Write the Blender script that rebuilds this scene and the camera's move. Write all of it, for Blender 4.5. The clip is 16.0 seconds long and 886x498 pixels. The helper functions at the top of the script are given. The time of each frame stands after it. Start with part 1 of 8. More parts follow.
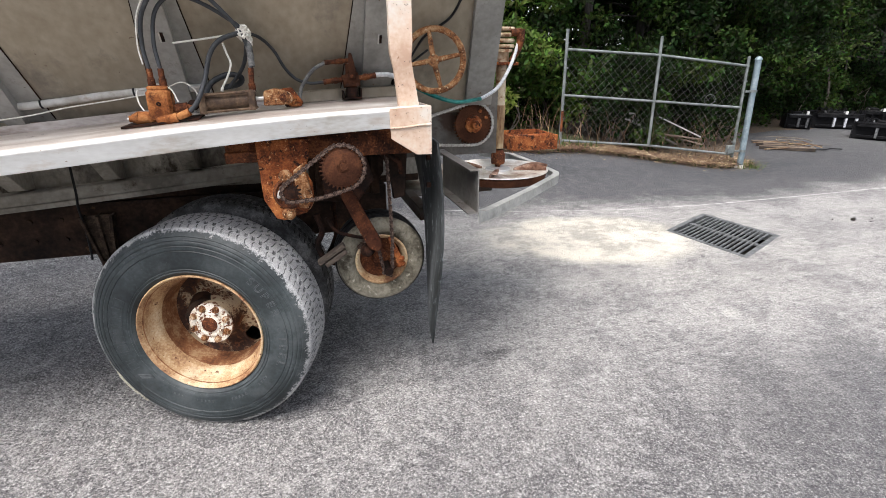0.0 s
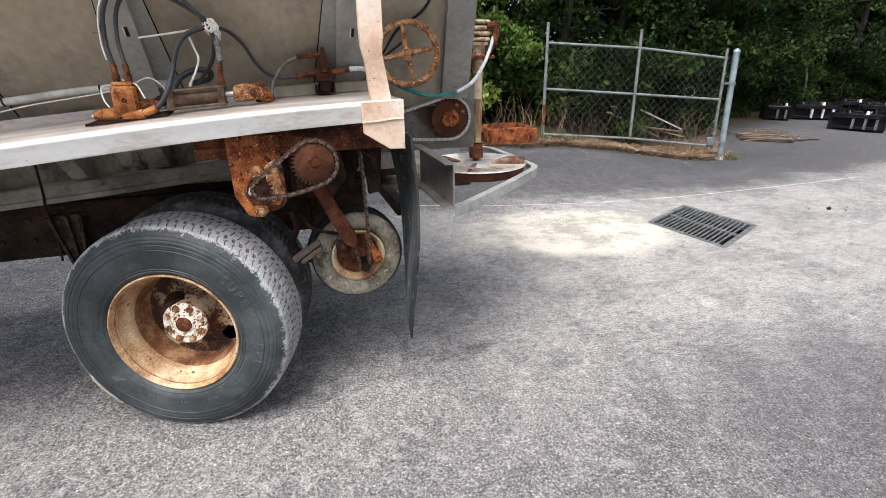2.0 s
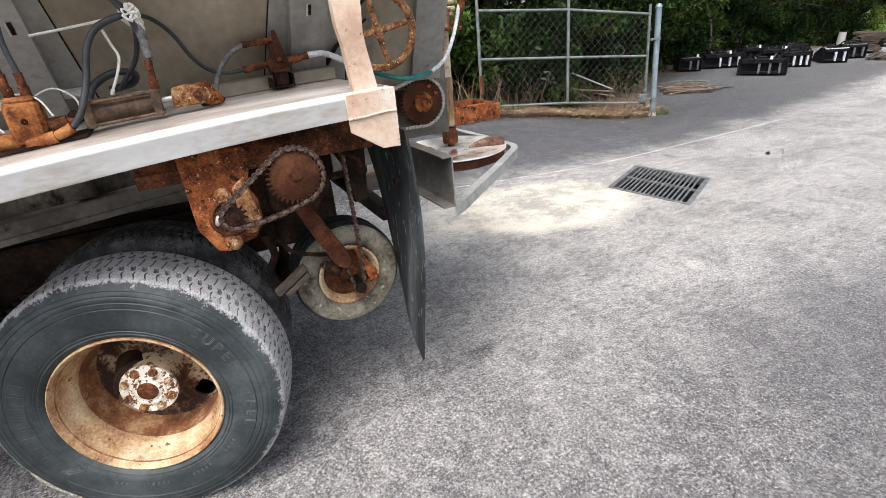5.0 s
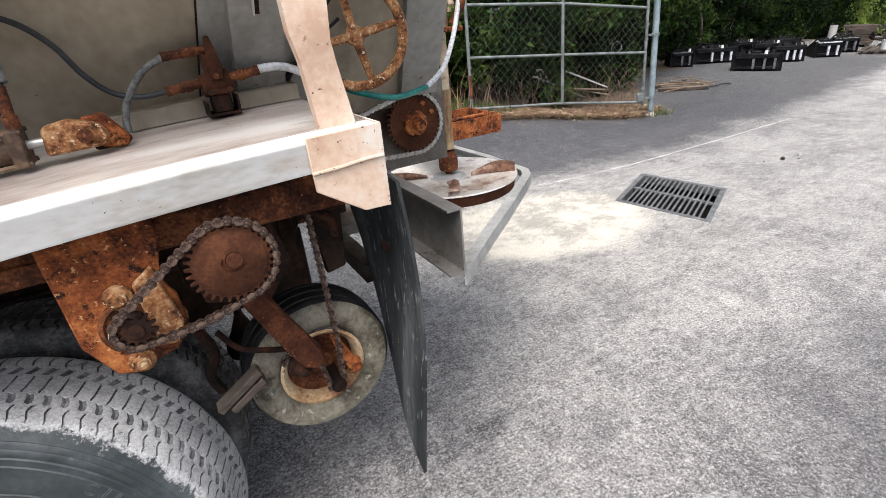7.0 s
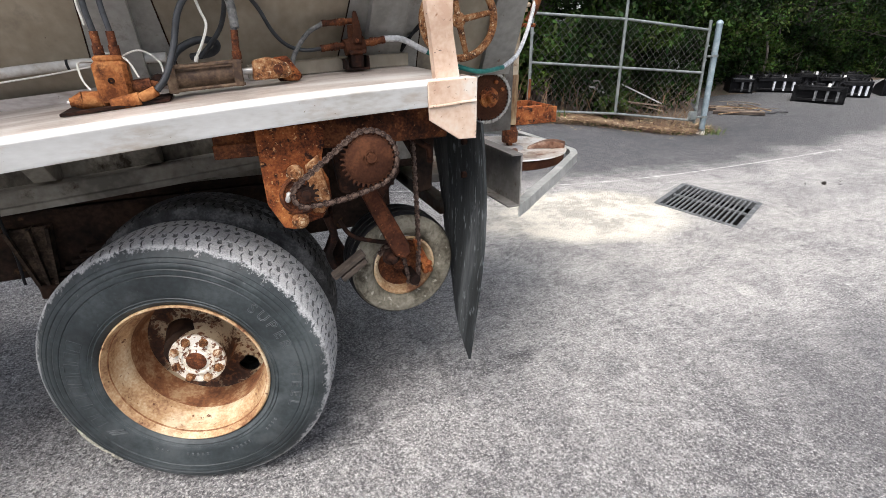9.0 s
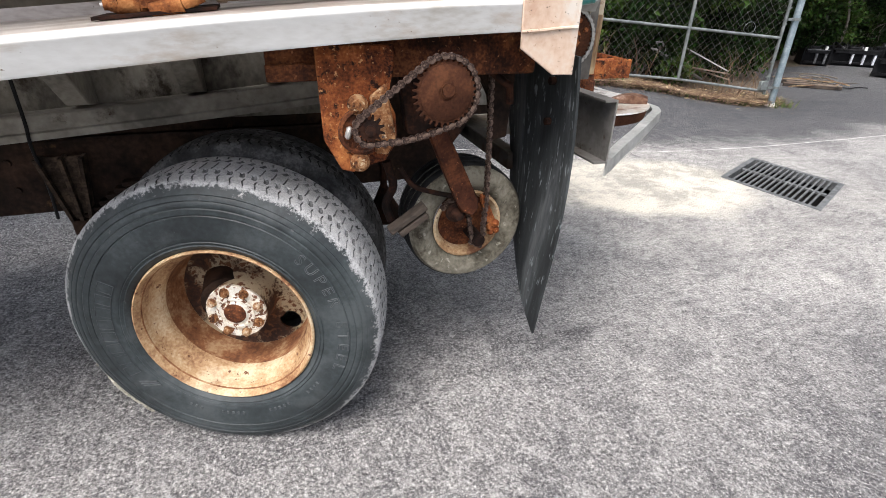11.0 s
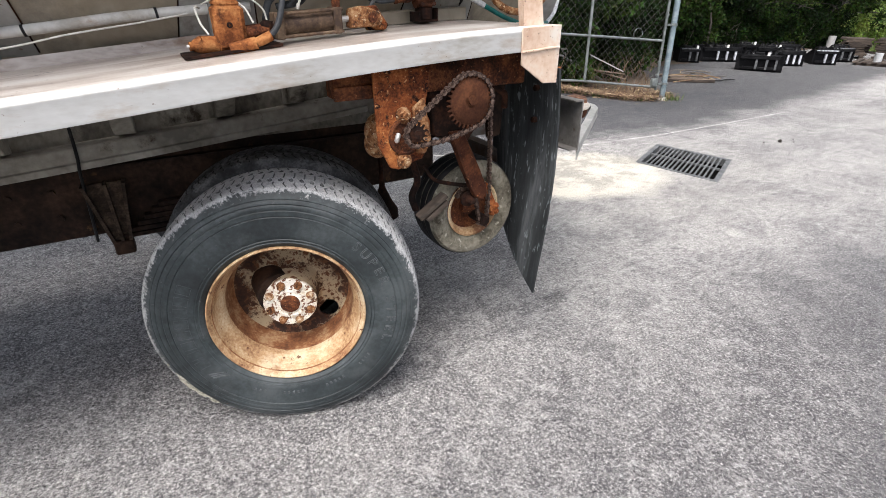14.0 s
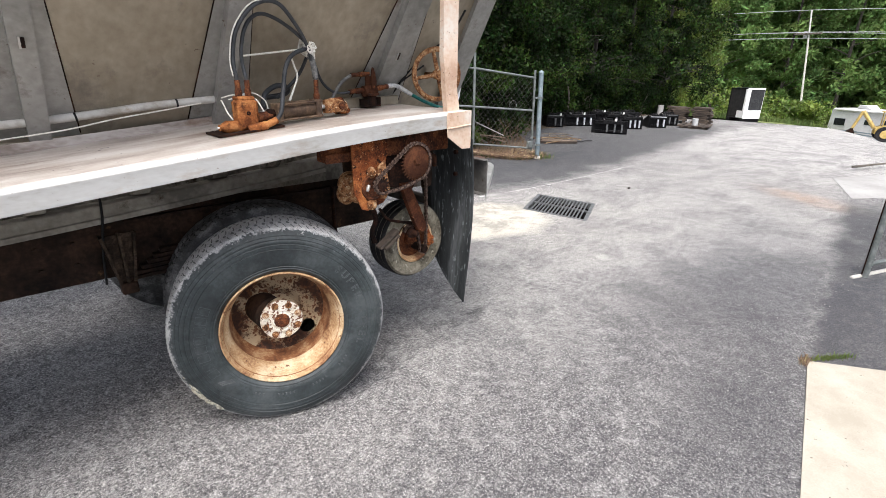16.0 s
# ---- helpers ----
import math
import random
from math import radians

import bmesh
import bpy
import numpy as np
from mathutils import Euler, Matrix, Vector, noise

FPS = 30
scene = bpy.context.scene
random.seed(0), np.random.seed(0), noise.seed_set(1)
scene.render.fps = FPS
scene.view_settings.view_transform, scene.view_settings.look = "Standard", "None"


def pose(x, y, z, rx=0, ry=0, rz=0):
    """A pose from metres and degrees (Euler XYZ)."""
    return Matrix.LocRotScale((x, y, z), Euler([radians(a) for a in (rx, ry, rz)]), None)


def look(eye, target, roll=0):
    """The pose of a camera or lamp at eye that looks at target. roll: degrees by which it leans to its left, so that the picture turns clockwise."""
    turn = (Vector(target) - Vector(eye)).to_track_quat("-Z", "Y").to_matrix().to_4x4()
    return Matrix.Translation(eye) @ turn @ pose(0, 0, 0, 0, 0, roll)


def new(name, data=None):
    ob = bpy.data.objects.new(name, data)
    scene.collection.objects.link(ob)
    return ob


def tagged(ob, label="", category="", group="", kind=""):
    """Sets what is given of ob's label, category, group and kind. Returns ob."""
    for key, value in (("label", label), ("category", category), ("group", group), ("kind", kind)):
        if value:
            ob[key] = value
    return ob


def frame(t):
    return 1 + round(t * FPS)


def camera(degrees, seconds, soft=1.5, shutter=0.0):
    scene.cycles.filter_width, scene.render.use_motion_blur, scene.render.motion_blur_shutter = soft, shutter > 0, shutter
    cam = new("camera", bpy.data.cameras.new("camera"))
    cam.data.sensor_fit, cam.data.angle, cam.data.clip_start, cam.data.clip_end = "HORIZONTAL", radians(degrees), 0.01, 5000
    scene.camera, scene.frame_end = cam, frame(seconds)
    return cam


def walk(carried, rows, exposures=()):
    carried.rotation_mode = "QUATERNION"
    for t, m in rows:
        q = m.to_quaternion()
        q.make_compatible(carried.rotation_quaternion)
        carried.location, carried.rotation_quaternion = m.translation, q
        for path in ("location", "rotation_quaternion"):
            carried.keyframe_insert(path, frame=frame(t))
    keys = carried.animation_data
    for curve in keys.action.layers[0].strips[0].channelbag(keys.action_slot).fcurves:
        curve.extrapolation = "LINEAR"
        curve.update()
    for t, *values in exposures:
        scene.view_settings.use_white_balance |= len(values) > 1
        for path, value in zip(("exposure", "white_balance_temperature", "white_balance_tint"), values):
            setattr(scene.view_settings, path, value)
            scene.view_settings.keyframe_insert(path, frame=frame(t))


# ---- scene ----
cam = camera(84.0, 16.0, 0.6)
# seconds, eye, then yaw to the left, pitch up and roll
ROWS = [
    (0, 0.527, -1.958, 1.612, -16.47, -20.97, -0.12),
    (0.5, 0.561, -1.892, 1.595, -16.46, -21.02, 0.21),
    (1, 0.741, -1.811, 1.600, -16.04, -21.05, -0.24),
    (1.5, 0.649, -1.842, 1.581, -16.98, -21.24, -0.39),
    (2, 0.578, -1.967, 1.604, -17.96, -21.48, -0.56),
    (2.5, 0.541, -2.102, 1.641, -19.68, -21.91, -0.89),
    (3, 0.409, -2.122, 1.652, -23.06, -22.24, -0.98),
    (3.5, 0.249, -2.102, 1.657, -27.33, -22.54, -0.94),
    (3.7, 0.220, -2.109, 1.684, -28.47, -22.47, -0.70),
    (5.8, 0.597, -1.104, 1.576, -24.56, -27.04, -6.14),
    (6, 0.627, -1.036, 1.603, -24.45, -27.61, -5.65),
    (6.5, 0.661, -0.998, 1.634, -26.75, -26.12, -5.44),
    (7, 0.642, -1.030, 1.637, -28.03, -25.10, -5.15),
    (7.5, 0.534, -1.140, 1.620, -28.14, -24.89, -3.95),
    (8, 0.413, -1.339, 1.608, -26.32, -24.39, -2.46),
    (8.5, 0.350, -1.438, 1.592, -25.42, -24.29, -0.13),
    (9, 0.307, -1.466, 1.587, -23.42, -24.23, -0.45),
    (9.5, 0.275, -1.451, 1.566, -21.80, -25.70, 0.72),
    (10, 0.250, -1.393, 1.525, -20.21, -27.43, 2.13),
    (10.2, 0.258, -1.366, 1.506, -19.61, -27.58, 1.65),
    (12.3, 0.244, -1.105, 1.452, -20.68, -29.59, 1.22),
    (12.5, 0.224, -1.141, 1.455, -21.07, -29.51, 1.28),
    (13, 0.140, -1.303, 1.472, -23.22, -29.27, 2.47),
    (13.5, -0.027, -1.366, 1.487, -26.54, -27.93, 1.16),
    (14, -0.218, -1.422, 1.522, -29.88, -26.88, -0.02),
    (14.5, -0.374, -1.590, 1.561, -33.24, -24.68, 0.14),
    (15, -0.503, -1.746, 1.622, -36.91, -22.01, -0.44),
    (15.5, -0.679, -1.810, 1.636, -40.73, -20.40, -0.14),
    (16, -0.802, -1.837, 1.636, -42.71, -19.97, 0.92),
]
walk(cam, [(t, pose(x, y, z, 0, 0, yaw) @ pose(0, 0, 0, 90 + pitch) @ pose(0, 0, 0, 0, 0, roll))
           for t, x, y, z, yaw, pitch, roll in ROWS],
     exposures=[(0.0, 1.05, 6320, 12), (16.0, 1.05, 6320, 12)])

# ==== world ====
world = bpy.data.worlds.new("sky")
scene.world = world
world.use_nodes = True
_n = world.node_tree.nodes
_bg = _n["Background"]
_sky = _n.new("ShaderNodeTexSky")
_sky.sky_type = "NISHITA"
_sky.sun_disc = False
SUN_EL, SUN_AZ = radians(62), radians(226)      # azimuth from +y towards +x
_sky.sun_elevation, _sky.sun_rotation = SUN_EL, SUN_AZ
_sky.air_density, _sky.dust_density, _sky.ozone_density = 1.0, 3.0, 1.0
_bg.inputs[1].default_value = 0.143
_hs = _n.new("ShaderNodeHueSaturation")
_hs.inputs["Saturation"].default_value = 0.4      # high thin cloud
world.node_tree.links.new(_sky.outputs[0], _hs.inputs["Color"])
world.node_tree.links.new(_hs.outputs[0], _bg.inputs[0])
sun = new("sun", bpy.data.lights.new("sun", "SUN"))
sun.data.energy, sun.data.angle, sun.data.color = 2.45, radians(38), (1.0, 0.94, 0.85)
sun.matrix_world = look((20 * math.sin(SUN_AZ) * math.cos(SUN_EL), 20 * math.cos(SUN_AZ) * math.cos(SUN_EL), 20 * math.sin(SUN_EL)), (0, 0, 0))

# ==== materials ====


def material(name, colors, scale=6.0, fine=60.0, rough=(0.5, 0.8), metal=0.0, bump=0.15, spots=None, spot_scale=12.0, spot_cut=(0.58, 0.66), streak=(1, 1, 1), island=0.0, thin=0.0, chips=None, chip_scale=50.0, chip_cut=(0.64, 0.68), chip_streak=(1, 1, 1), spec=0.5):
    """A two-scale noise material. spots: a second colour that breaks through above spot_cut."""
    m = bpy.data.materials.new(name)
    m.use_nodes = True
    t = m.node_tree
    t.nodes.clear()
    N, L = t.nodes.new, t.links.new
    out, bsdf = N("ShaderNodeOutputMaterial"), N("ShaderNodeBsdfPrincipled")
    co, mp = N("ShaderNodeTexCoord"), N("ShaderNodeMapping")
    mp.inputs["Scale"].default_value = streak
    L(co.outputs["Object"], mp.inputs[0])
    big, small = N("ShaderNodeTexNoise"), N("ShaderNodeTexNoise")
    big.inputs["Scale"].default_value, big.inputs["Detail"].default_value, big.inputs["Roughness"].default_value = scale, 6, 0.62
    small.inputs["Scale"].default_value, small.inputs["Detail"].default_value = fine, 4
    L(mp.outputs[0], big.inputs["Vector"]), L(mp.outputs[0], small.inputs["Vector"])
    mixf = N("ShaderNodeMath")
    mixf.operation = "MULTIPLY_ADD"
    mixf.inputs[1].default_value, mixf.inputs[2].default_value = 0.35, -0.175
    L(small.outputs[0], mixf.inputs[0])
    add = N("ShaderNodeMath")
    L(big.outputs[0], add.inputs[0]), L(mixf.outputs[0], add.inputs[1])
    ramp = N("ShaderNodeValToRGB")
    e = ramp.color_ramp.elements
    while len(e) < len(colors):
        e.new(0.5)
    for i, c in enumerate(colors):
        e[i].position = 0.34 + 0.32 * i / max(1, len(colors) - 1)
        e[i].color = (*c, 1)
    L(add.outputs[0], ramp.inputs[0])
    color = ramp.outputs[0]
    if spots:
        sn, sr, sm = N("ShaderNodeTexNoise"), N("ShaderNodeMapRange"), N("ShaderNodeMix")
        sn.inputs["Scale"].default_value, sn.inputs["Detail"].default_value, sn.inputs["Roughness"].default_value = spot_scale, 8, 0.7
        sr.inputs[1].default_value, sr.inputs[2].default_value = spot_cut
        sm.data_type = "RGBA"
        L(mp.outputs[0], sn.inputs["Vector"]), L(sn.outputs[0], sr.inputs[0]), L(sr.outputs[0], sm.inputs[0])
        L(color, sm.inputs[6])
        sm.inputs[7].default_value = (*spots, 1)
        color = sm.outputs[2]
    if chips:
        cm, cn, cr, cx = N("ShaderNodeMapping"), N("ShaderNodeTexNoise"), N("ShaderNodeMapRange"), N("ShaderNodeMix")
        cm.inputs["Scale"].default_value = chip_streak
        cn.inputs["Scale"].default_value, cn.inputs["Detail"].default_value, cn.inputs["Roughness"].default_value = chip_scale, 6, 0.6
        cr.inputs[1].default_value, cr.inputs[2].default_value = chip_cut
        cx.data_type = "RGBA"
        L(co.outputs["Object"], cm.inputs[0]), L(cm.outputs[0], cn.inputs["Vector"]), L(cn.outputs[0], cr.inputs[0]), L(cr.outputs[0], cx.inputs[0])
        L(color, cx.inputs[6])
        cx.inputs[7].default_value = (*chips, 1)
        color = cx.outputs[2]
    if island:
        g, hv, mr = N("ShaderNodeNewGeometry"), N("ShaderNodeHueSaturation"), N("ShaderNodeMapRange")
        mr.inputs[3].default_value, mr.inputs[4].default_value = 1 - island, 1 + island
        L(g.outputs["Random Per Island"], mr.inputs[0]), L(mr.outputs[0], hv.inputs["Value"]), L(color, hv.inputs["Color"])
        h2 = N("ShaderNodeMapRange")
        h2.inputs[3].default_value, h2.inputs[4].default_value = 0.5 - island * 0.05, 0.5 + island * 0.05
        L(g.outputs["Random Per Island"], h2.inputs[0]), L(h2.outputs[0], hv.inputs["Hue"])
        color = hv.outputs[0]
    L(color, bsdf.inputs["Base Color"])
    rr = N("ShaderNodeMapRange")
    rr.inputs[3].default_value, rr.inputs[4].default_value = rough
    L(small.outputs[0], rr.inputs[0]), L(rr.outputs[0], bsdf.inputs["Roughness"])
    bsdf.inputs["Metallic"].default_value = metal
    bsdf.inputs["Specular IOR Level"].default_value = spec
    if bump:
        b = N("ShaderNodeBump")
        b.inputs["Strength"].default_value, b.inputs["Distance"].default_value = bump, 0.01
        L(add.outputs[0], b.inputs["Height"]), L(b.outputs[0], bsdf.inputs["Normal"])
    if thin:
        tr, mx = N("ShaderNodeBsdfTranslucent"), N("ShaderNodeMixShader")
        mx.inputs[0].default_value = thin
        L(color, tr.inputs["Color"]), L(bsdf.outputs[0], mx.inputs[1]), L(tr.outputs[0], mx.inputs[2]), L(mx.outputs[0], out.inputs[0])
    else:
        L(bsdf.outputs[0], out.inputs[0])
    return m


RUST = material("rust", [(0.026, 0.011, 0.007), (0.09, 0.03, 0.014), (0.21, 0.074, 0.028)], 15, 120, (0.75, 0.95), 0.0, 0.5, spots=(0.03, 0.014, 0.01), spot_scale=9, spot_cut=(0.55, 0.7), chips=(0.33, 0.14, 0.06), chip_scale=80, chip_cut=(0.62, 0.67), spec=0.2)
# dark rust, lowered further to carry the shade between the drive parts
RUST_DARK = material("rust_dark", [(0.006, 0.004, 0.003), (0.016, 0.008, 0.006), (0.05, 0.02, 0.011)], 12, 90, (0.75, 0.95), 0.0, 0.4, spec=0.15)
RUST_ORANGE = material("rust_orange", [(0.05, 0.014, 0.007), (0.22, 0.062, 0.019), (0.42, 0.155, 0.048)], 9, 130, (0.75, 0.95), 0.0, 0.9, spots=(0.024, 0.010, 0.007), spot_scale=22, spot_cut=(0.53, 0.60), chips=(0.50, 0.26, 0.11), chip_scale=95, chip_cut=(0.62, 0.66), spec=0.2)
# rust for the wheel arm, darkened to hold the shade it hangs in
RUST_ARM = material("red_brown_rust", [(0.022, 0.008, 0.005), (0.060, 0.020, 0.010), (0.12, 0.042, 0.018)], 10, 120, (0.75, 0.95), 0.0, 0.5, chips=(0.30, 0.12, 0.05), chip_scale=60, chip_cut=(0.64, 0.68), spec=0.15)
RUST_WHEEL = material("rust_speckled", [(0.05, 0.020, 0.010), (0.25, 0.105, 0.040), (0.44, 0.27, 0.14)], 36, 160, (0.7, 0.9), 0.0, 0.6, chips=(0.55, 0.42, 0.27), chip_scale=75, chip_cut=(0.60, 0.64), spec=0.25)
WHITE = material("white_paint", [(0.45, 0.425, 0.38), (0.60, 0.595, 0.575), (0.68, 0.68, 0.665)], 4, 60, (0.45, 0.65), 0.0, 0.10, spots=(0.42, 0.31, 0.22), spot_scale=5, spot_cut=(0.53, 0.75), chips=(0.20, 0.14, 0.10), chip_scale=80, chip_cut=(0.69, 0.72), streak=(0.5, 1, 1.5))
WHITE_PINK = material("white_paint_stained", [(0.50, 0.335, 0.24), (0.61, 0.465, 0.36), (0.65, 0.59, 0.52)], 4, 60, (0.4, 0.6), 0.0, 0.1, spots=(0.30, 0.16, 0.09), spot_scale=26, spot_cut=(0.63, 0.68), chips=(0.10, 0.075, 0.06), chip_scale=70, chip_cut=(0.65, 0.68))
DECK = material("deck_paint", [(0.26, 0.21, 0.18), (0.47, 0.42, 0.38), (0.62, 0.595, 0.565)], 5, 70, (0.26, 0.46), 0.0, 0.2, spots=(0.20, 0.12, 0.075), spot_scale=6, spot_cut=(0.56, 0.70), streak=(0.35, 1.4, 1), chips=(0.05, 0.035, 0.03), chip_scale=26, chip_cut=(0.68, 0.71))
STEEL = material("weathered_stainless", [(0.235, 0.20, 0.148), (0.325, 0.283, 0.217), (0.415, 0.37, 0.293)], 1.6, 30, (0.42, 0.6), 0.35, 0.06, spots=(0.16, 0.14, 0.12), spot_scale=3, spot_cut=(0.55, 0.7), streak=(1, 1, 0.5), chips=(0.14, 0.10, 0.07), chip_scale=22, chip_cut=(0.69, 0.73))
RIB_STEEL = material("grey_rib_steel", [(0.20, 0.196, 0.182), (0.285, 0.28, 0.262), (0.37, 0.365, 0.345)], 3, 40, (0.4, 0.6), 0.3, 0.08, spots=(0.15, 0.13, 0.11), spot_scale=6, spot_cut=(0.57, 0.7), chips=(0.12, 0.075, 0.05), chip_scale=30, chip_cut=(0.68, 0.72))
VALVE = material("brown_orange_rust", [(0.11, 0.034, 0.012), (0.28, 0.098, 0.030), (0.45, 0.20, 0.072)], 18, 130, (0.75, 0.95), 0.0, 0.7, spots=(0.07, 0.025, 0.012), spot_scale=12, spot_cut=(0.55, 0.64), spec=0.2)
RUST_PLATE = material("flat_brown_rust", [(0.030, 0.012, 0.007), (0.060, 0.023, 0.012), (0.105, 0.042, 0.020)], 8, 120, (0.75, 0.95), 0.0, 0.35, spec=0.12)
SIDE = material("stained_cream_grey", [(0.10, 0.09, 0.075), (0.26, 0.24, 0.205), (0.40, 0.375, 0.325)], 3.5, 50, (0.55, 0.8), 0.0, 0.15, spots=(0.04, 0.028, 0.018), spot_scale=4, spot_cut=(0.53, 0.62), streak=(1, 1, 0.7))
RUST_BAND = material("orange_rust_band", [(0.12, 0.042, 0.016), (0.25, 0.105, 0.042), (0.44, 0.28, 0.15)], 12, 90, (0.7, 0.9), 0.0, 0.4)
STEEL_DARK = material("grimy_stainless", [(0.06, 0.052, 0.044), (0.11, 0.10, 0.088), (0.17, 0.158, 0.14)], 4, 40, (0.5, 0.7), 0.2, 0.1, spots=(0.05, 0.025, 0.014), spot_scale=5, spot_cut=(0.5, 0.62))
RAM = material("tan_dusty_rust", [(0.045, 0.025, 0.015), (0.11, 0.068, 0.04), (0.21, 0.145, 0.09)], 14, 90, (0.7, 0.9), 0.0, 0.3)
DIRT = material("dark_dirt", [(0.012, 0.010, 0.008), (0.025, 0.02, 0.017), (0.045, 0.038, 0.03)], 30, 120, (0.9, 1.0), 0, 0.4)
SEAM = material("worn_seam", [(0.25, 0.245, 0.235), (0.48, 0.47, 0.45), (0.62, 0.61, 0.585)], 7, 60, (0.85, 1.0), 0, 0.2)
STEEL_LIGHT = material("brushed_stainless", [(0.42, 0.41, 0.40), (0.52, 0.51, 0.49), (0.60, 0.58, 0.56)], 3, 40, (0.35, 0.5), 0.6, 0.05, spots=(0.30, 0.23, 0.17), spot_scale=7, spot_cut=(0.62, 0.72))
GREY_PANEL = material("grey_body_paint", [(0.18, 0.166, 0.142), (0.31, 0.29, 0.252), (0.43, 0.408, 0.36)], 4, 40, (0.55, 0.8), 0.0, 0.12, spots=(0.06, 0.035, 0.02), spot_scale=6, spot_cut=(0.6, 0.68))
# grimy brown, lowered so that shade under the truck is in the colour
CHASSIS = material("chassis_brown", [(0.010, 0.007, 0.006), (0.030, 0.018, 0.013), (0.07, 0.040, 0.026)], 5, 50, (0.7, 0.9), 0.0, 0.3, spots=(0.13, 0.07, 0.03), spot_scale=9, spot_cut=(0.64, 0.72), spec=0.15)
RUBBER = material("tyre_rubber", [(0.011, 0.015, 0.017), (0.026, 0.034, 0.037), (0.056, 0.067, 0.071)], 4, 70, (0.45, 0.7), 0.0, 0.18, spots=(0.075, 0.084, 0.087), spot_scale=3.2, spot_cut=(0.52, 0.72), chips=(0.07, 0.077, 0.08), chip_scale=45, chip_cut=(0.66, 0.72))
TREAD_CUT = material("dusty_tread_cut", [(0.055, 0.056, 0.058), (0.125, 0.126, 0.128), (0.25, 0.25, 0.252)], 20, 120, (0.8, 0.95), 0.0, 0.3, spec=0.2)
# copy of the dusty tread, darkened for the shade between the paired wheels
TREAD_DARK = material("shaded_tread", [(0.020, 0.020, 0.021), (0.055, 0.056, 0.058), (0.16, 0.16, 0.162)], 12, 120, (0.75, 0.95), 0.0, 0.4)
SCUFF = material("torn_rubber", [(0.16, 0.15, 0.12), (0.36, 0.34, 0.28), (0.55, 0.53, 0.45)], 60, 200, (0.85, 1.0), 0.0, 0.5)
HANGER = material("olive_rust", [(0.022, 0.015, 0.011), (0.055, 0.038, 0.027), (0.12, 0.082, 0.058)], 20, 120, (0.75, 0.95), 0.0, 0.4, spec=0.2)
SLAB = material("cream_concrete", [(0.326, 0.295, 0.238), (0.378, 0.349, 0.290), (0.422, 0.396, 0.339)], 3, 120, (0.8, 0.95), 0, 0.12, spots=(0.33, 0.30, 0.24), spot_scale=5, spot_cut=(0.54, 0.72), chips=(0.12, 0.10, 0.08), chip_scale=30, chip_cut=(0.68, 0.70))
HITCH_WHITE = material("scuffed_pale_paint", [(0.30, 0.31, 0.34), (0.48, 0.50, 0.54), (0.62, 0.64, 0.67)], 8, 60, (0.4, 0.6), 0, 0.1, spots=(0.05, 0.05, 0.055), spot_scale=9, spot_cut=(0.58, 0.66))
RUBBER_LIGHT = material("raised_rubber", [(0.04, 0.045, 0.048), (0.066, 0.074, 0.078), (0.10, 0.11, 0.115)], 12, 60, (0.6, 0.8), 0.0, 0.05)
RIM_DISC = material("rusty_disc", [(0.026, 0.011, 0.007), (0.075, 0.03, 0.014), (0.15, 0.065, 0.028)], 9, 80, (0.7, 0.9), 0.0, 0.4, spots=(0.44, 0.35, 0.23), spot_scale=9, spot_cut=(0.48, 0.53), chips=(0.13, 0.05, 0.02), chip_scale=36, chip_cut=(0.54, 0.60))
NUTM = material("chipped_white", [(0.60, 0.52, 0.40), (0.76, 0.71, 0.61), (0.84, 0.81, 0.74)], 40, 160, (0.6, 0.8), 0.0, 0.3, chips=(0.16, 0.065, 0.03), chip_scale=48, chip_cut=(0.53, 0.56))
RUBBER_BLACK = material("black_rubber", [(0.006, 0.006, 0.007), (0.012, 0.012, 0.013), (0.026, 0.026, 0.028)], 7, 60, (0.5, 0.75), 0.0, 0.2, spec=0.25)
RUBBER_TAN = material("dusty_rubber", [(0.075, 0.066, 0.048), (0.165, 0.150, 0.115), (0.26, 0.24, 0.19)], 12, 90, (0.75, 0.95), 0.0, 0.5, spots=(0.055, 0.045, 0.032), spot_scale=13, spot_cut=(0.53, 0.66), chips=(0.36, 0.34, 0.28), chip_scale=40, chip_cut=(0.62, 0.68), spec=0.2)
RIM = material("cream_rim_rust", [(0.19, 0.08, 0.034), (0.44, 0.28, 0.145), (0.63, 0.51, 0.34)], 6, 110, (0.6, 0.85), 0.0, 0.35, spots=(0.27, 0.12, 0.05), spot_scale=7, spot_cut=(0.60, 0.74), chips=(0.13, 0.05, 0.02), chip_scale=46, chip_cut=(0.63, 0.67))
HUBM = material("hub_chipped_paint", [(0.16, 0.06, 0.025), (0.42, 0.26, 0.13), (0.70, 0.62, 0.5)], 30, 90, (0.6, 0.85), 0.0, 0.4, spots=(0.20, 0.07, 0.025), spot_scale=34, spot_cut=(0.55, 0.60))
HOSE = material("hose_rubber", [(0.012, 0.014, 0.017), (0.024, 0.027, 0.031), (0.045, 0.049, 0.055)], 12, 90, (0.5, 0.7), 0.0, 0.1)
HOSE_TAPE = material("hose_wrapped", [(0.05, 0.05, 0.05), (0.12, 0.12, 0.115), (0.2, 0.195, 0.185)], 40, 130, (0.6, 0.85), 0.0, 0.3)
HOSE_GREEN = material("green_hose", [(0.0, 0.075, 0.065), (0.0, 0.145, 0.125), (0.05, 0.24, 0.20)], 9, 40, (0.25, 0.4), 0.0, 0.05)
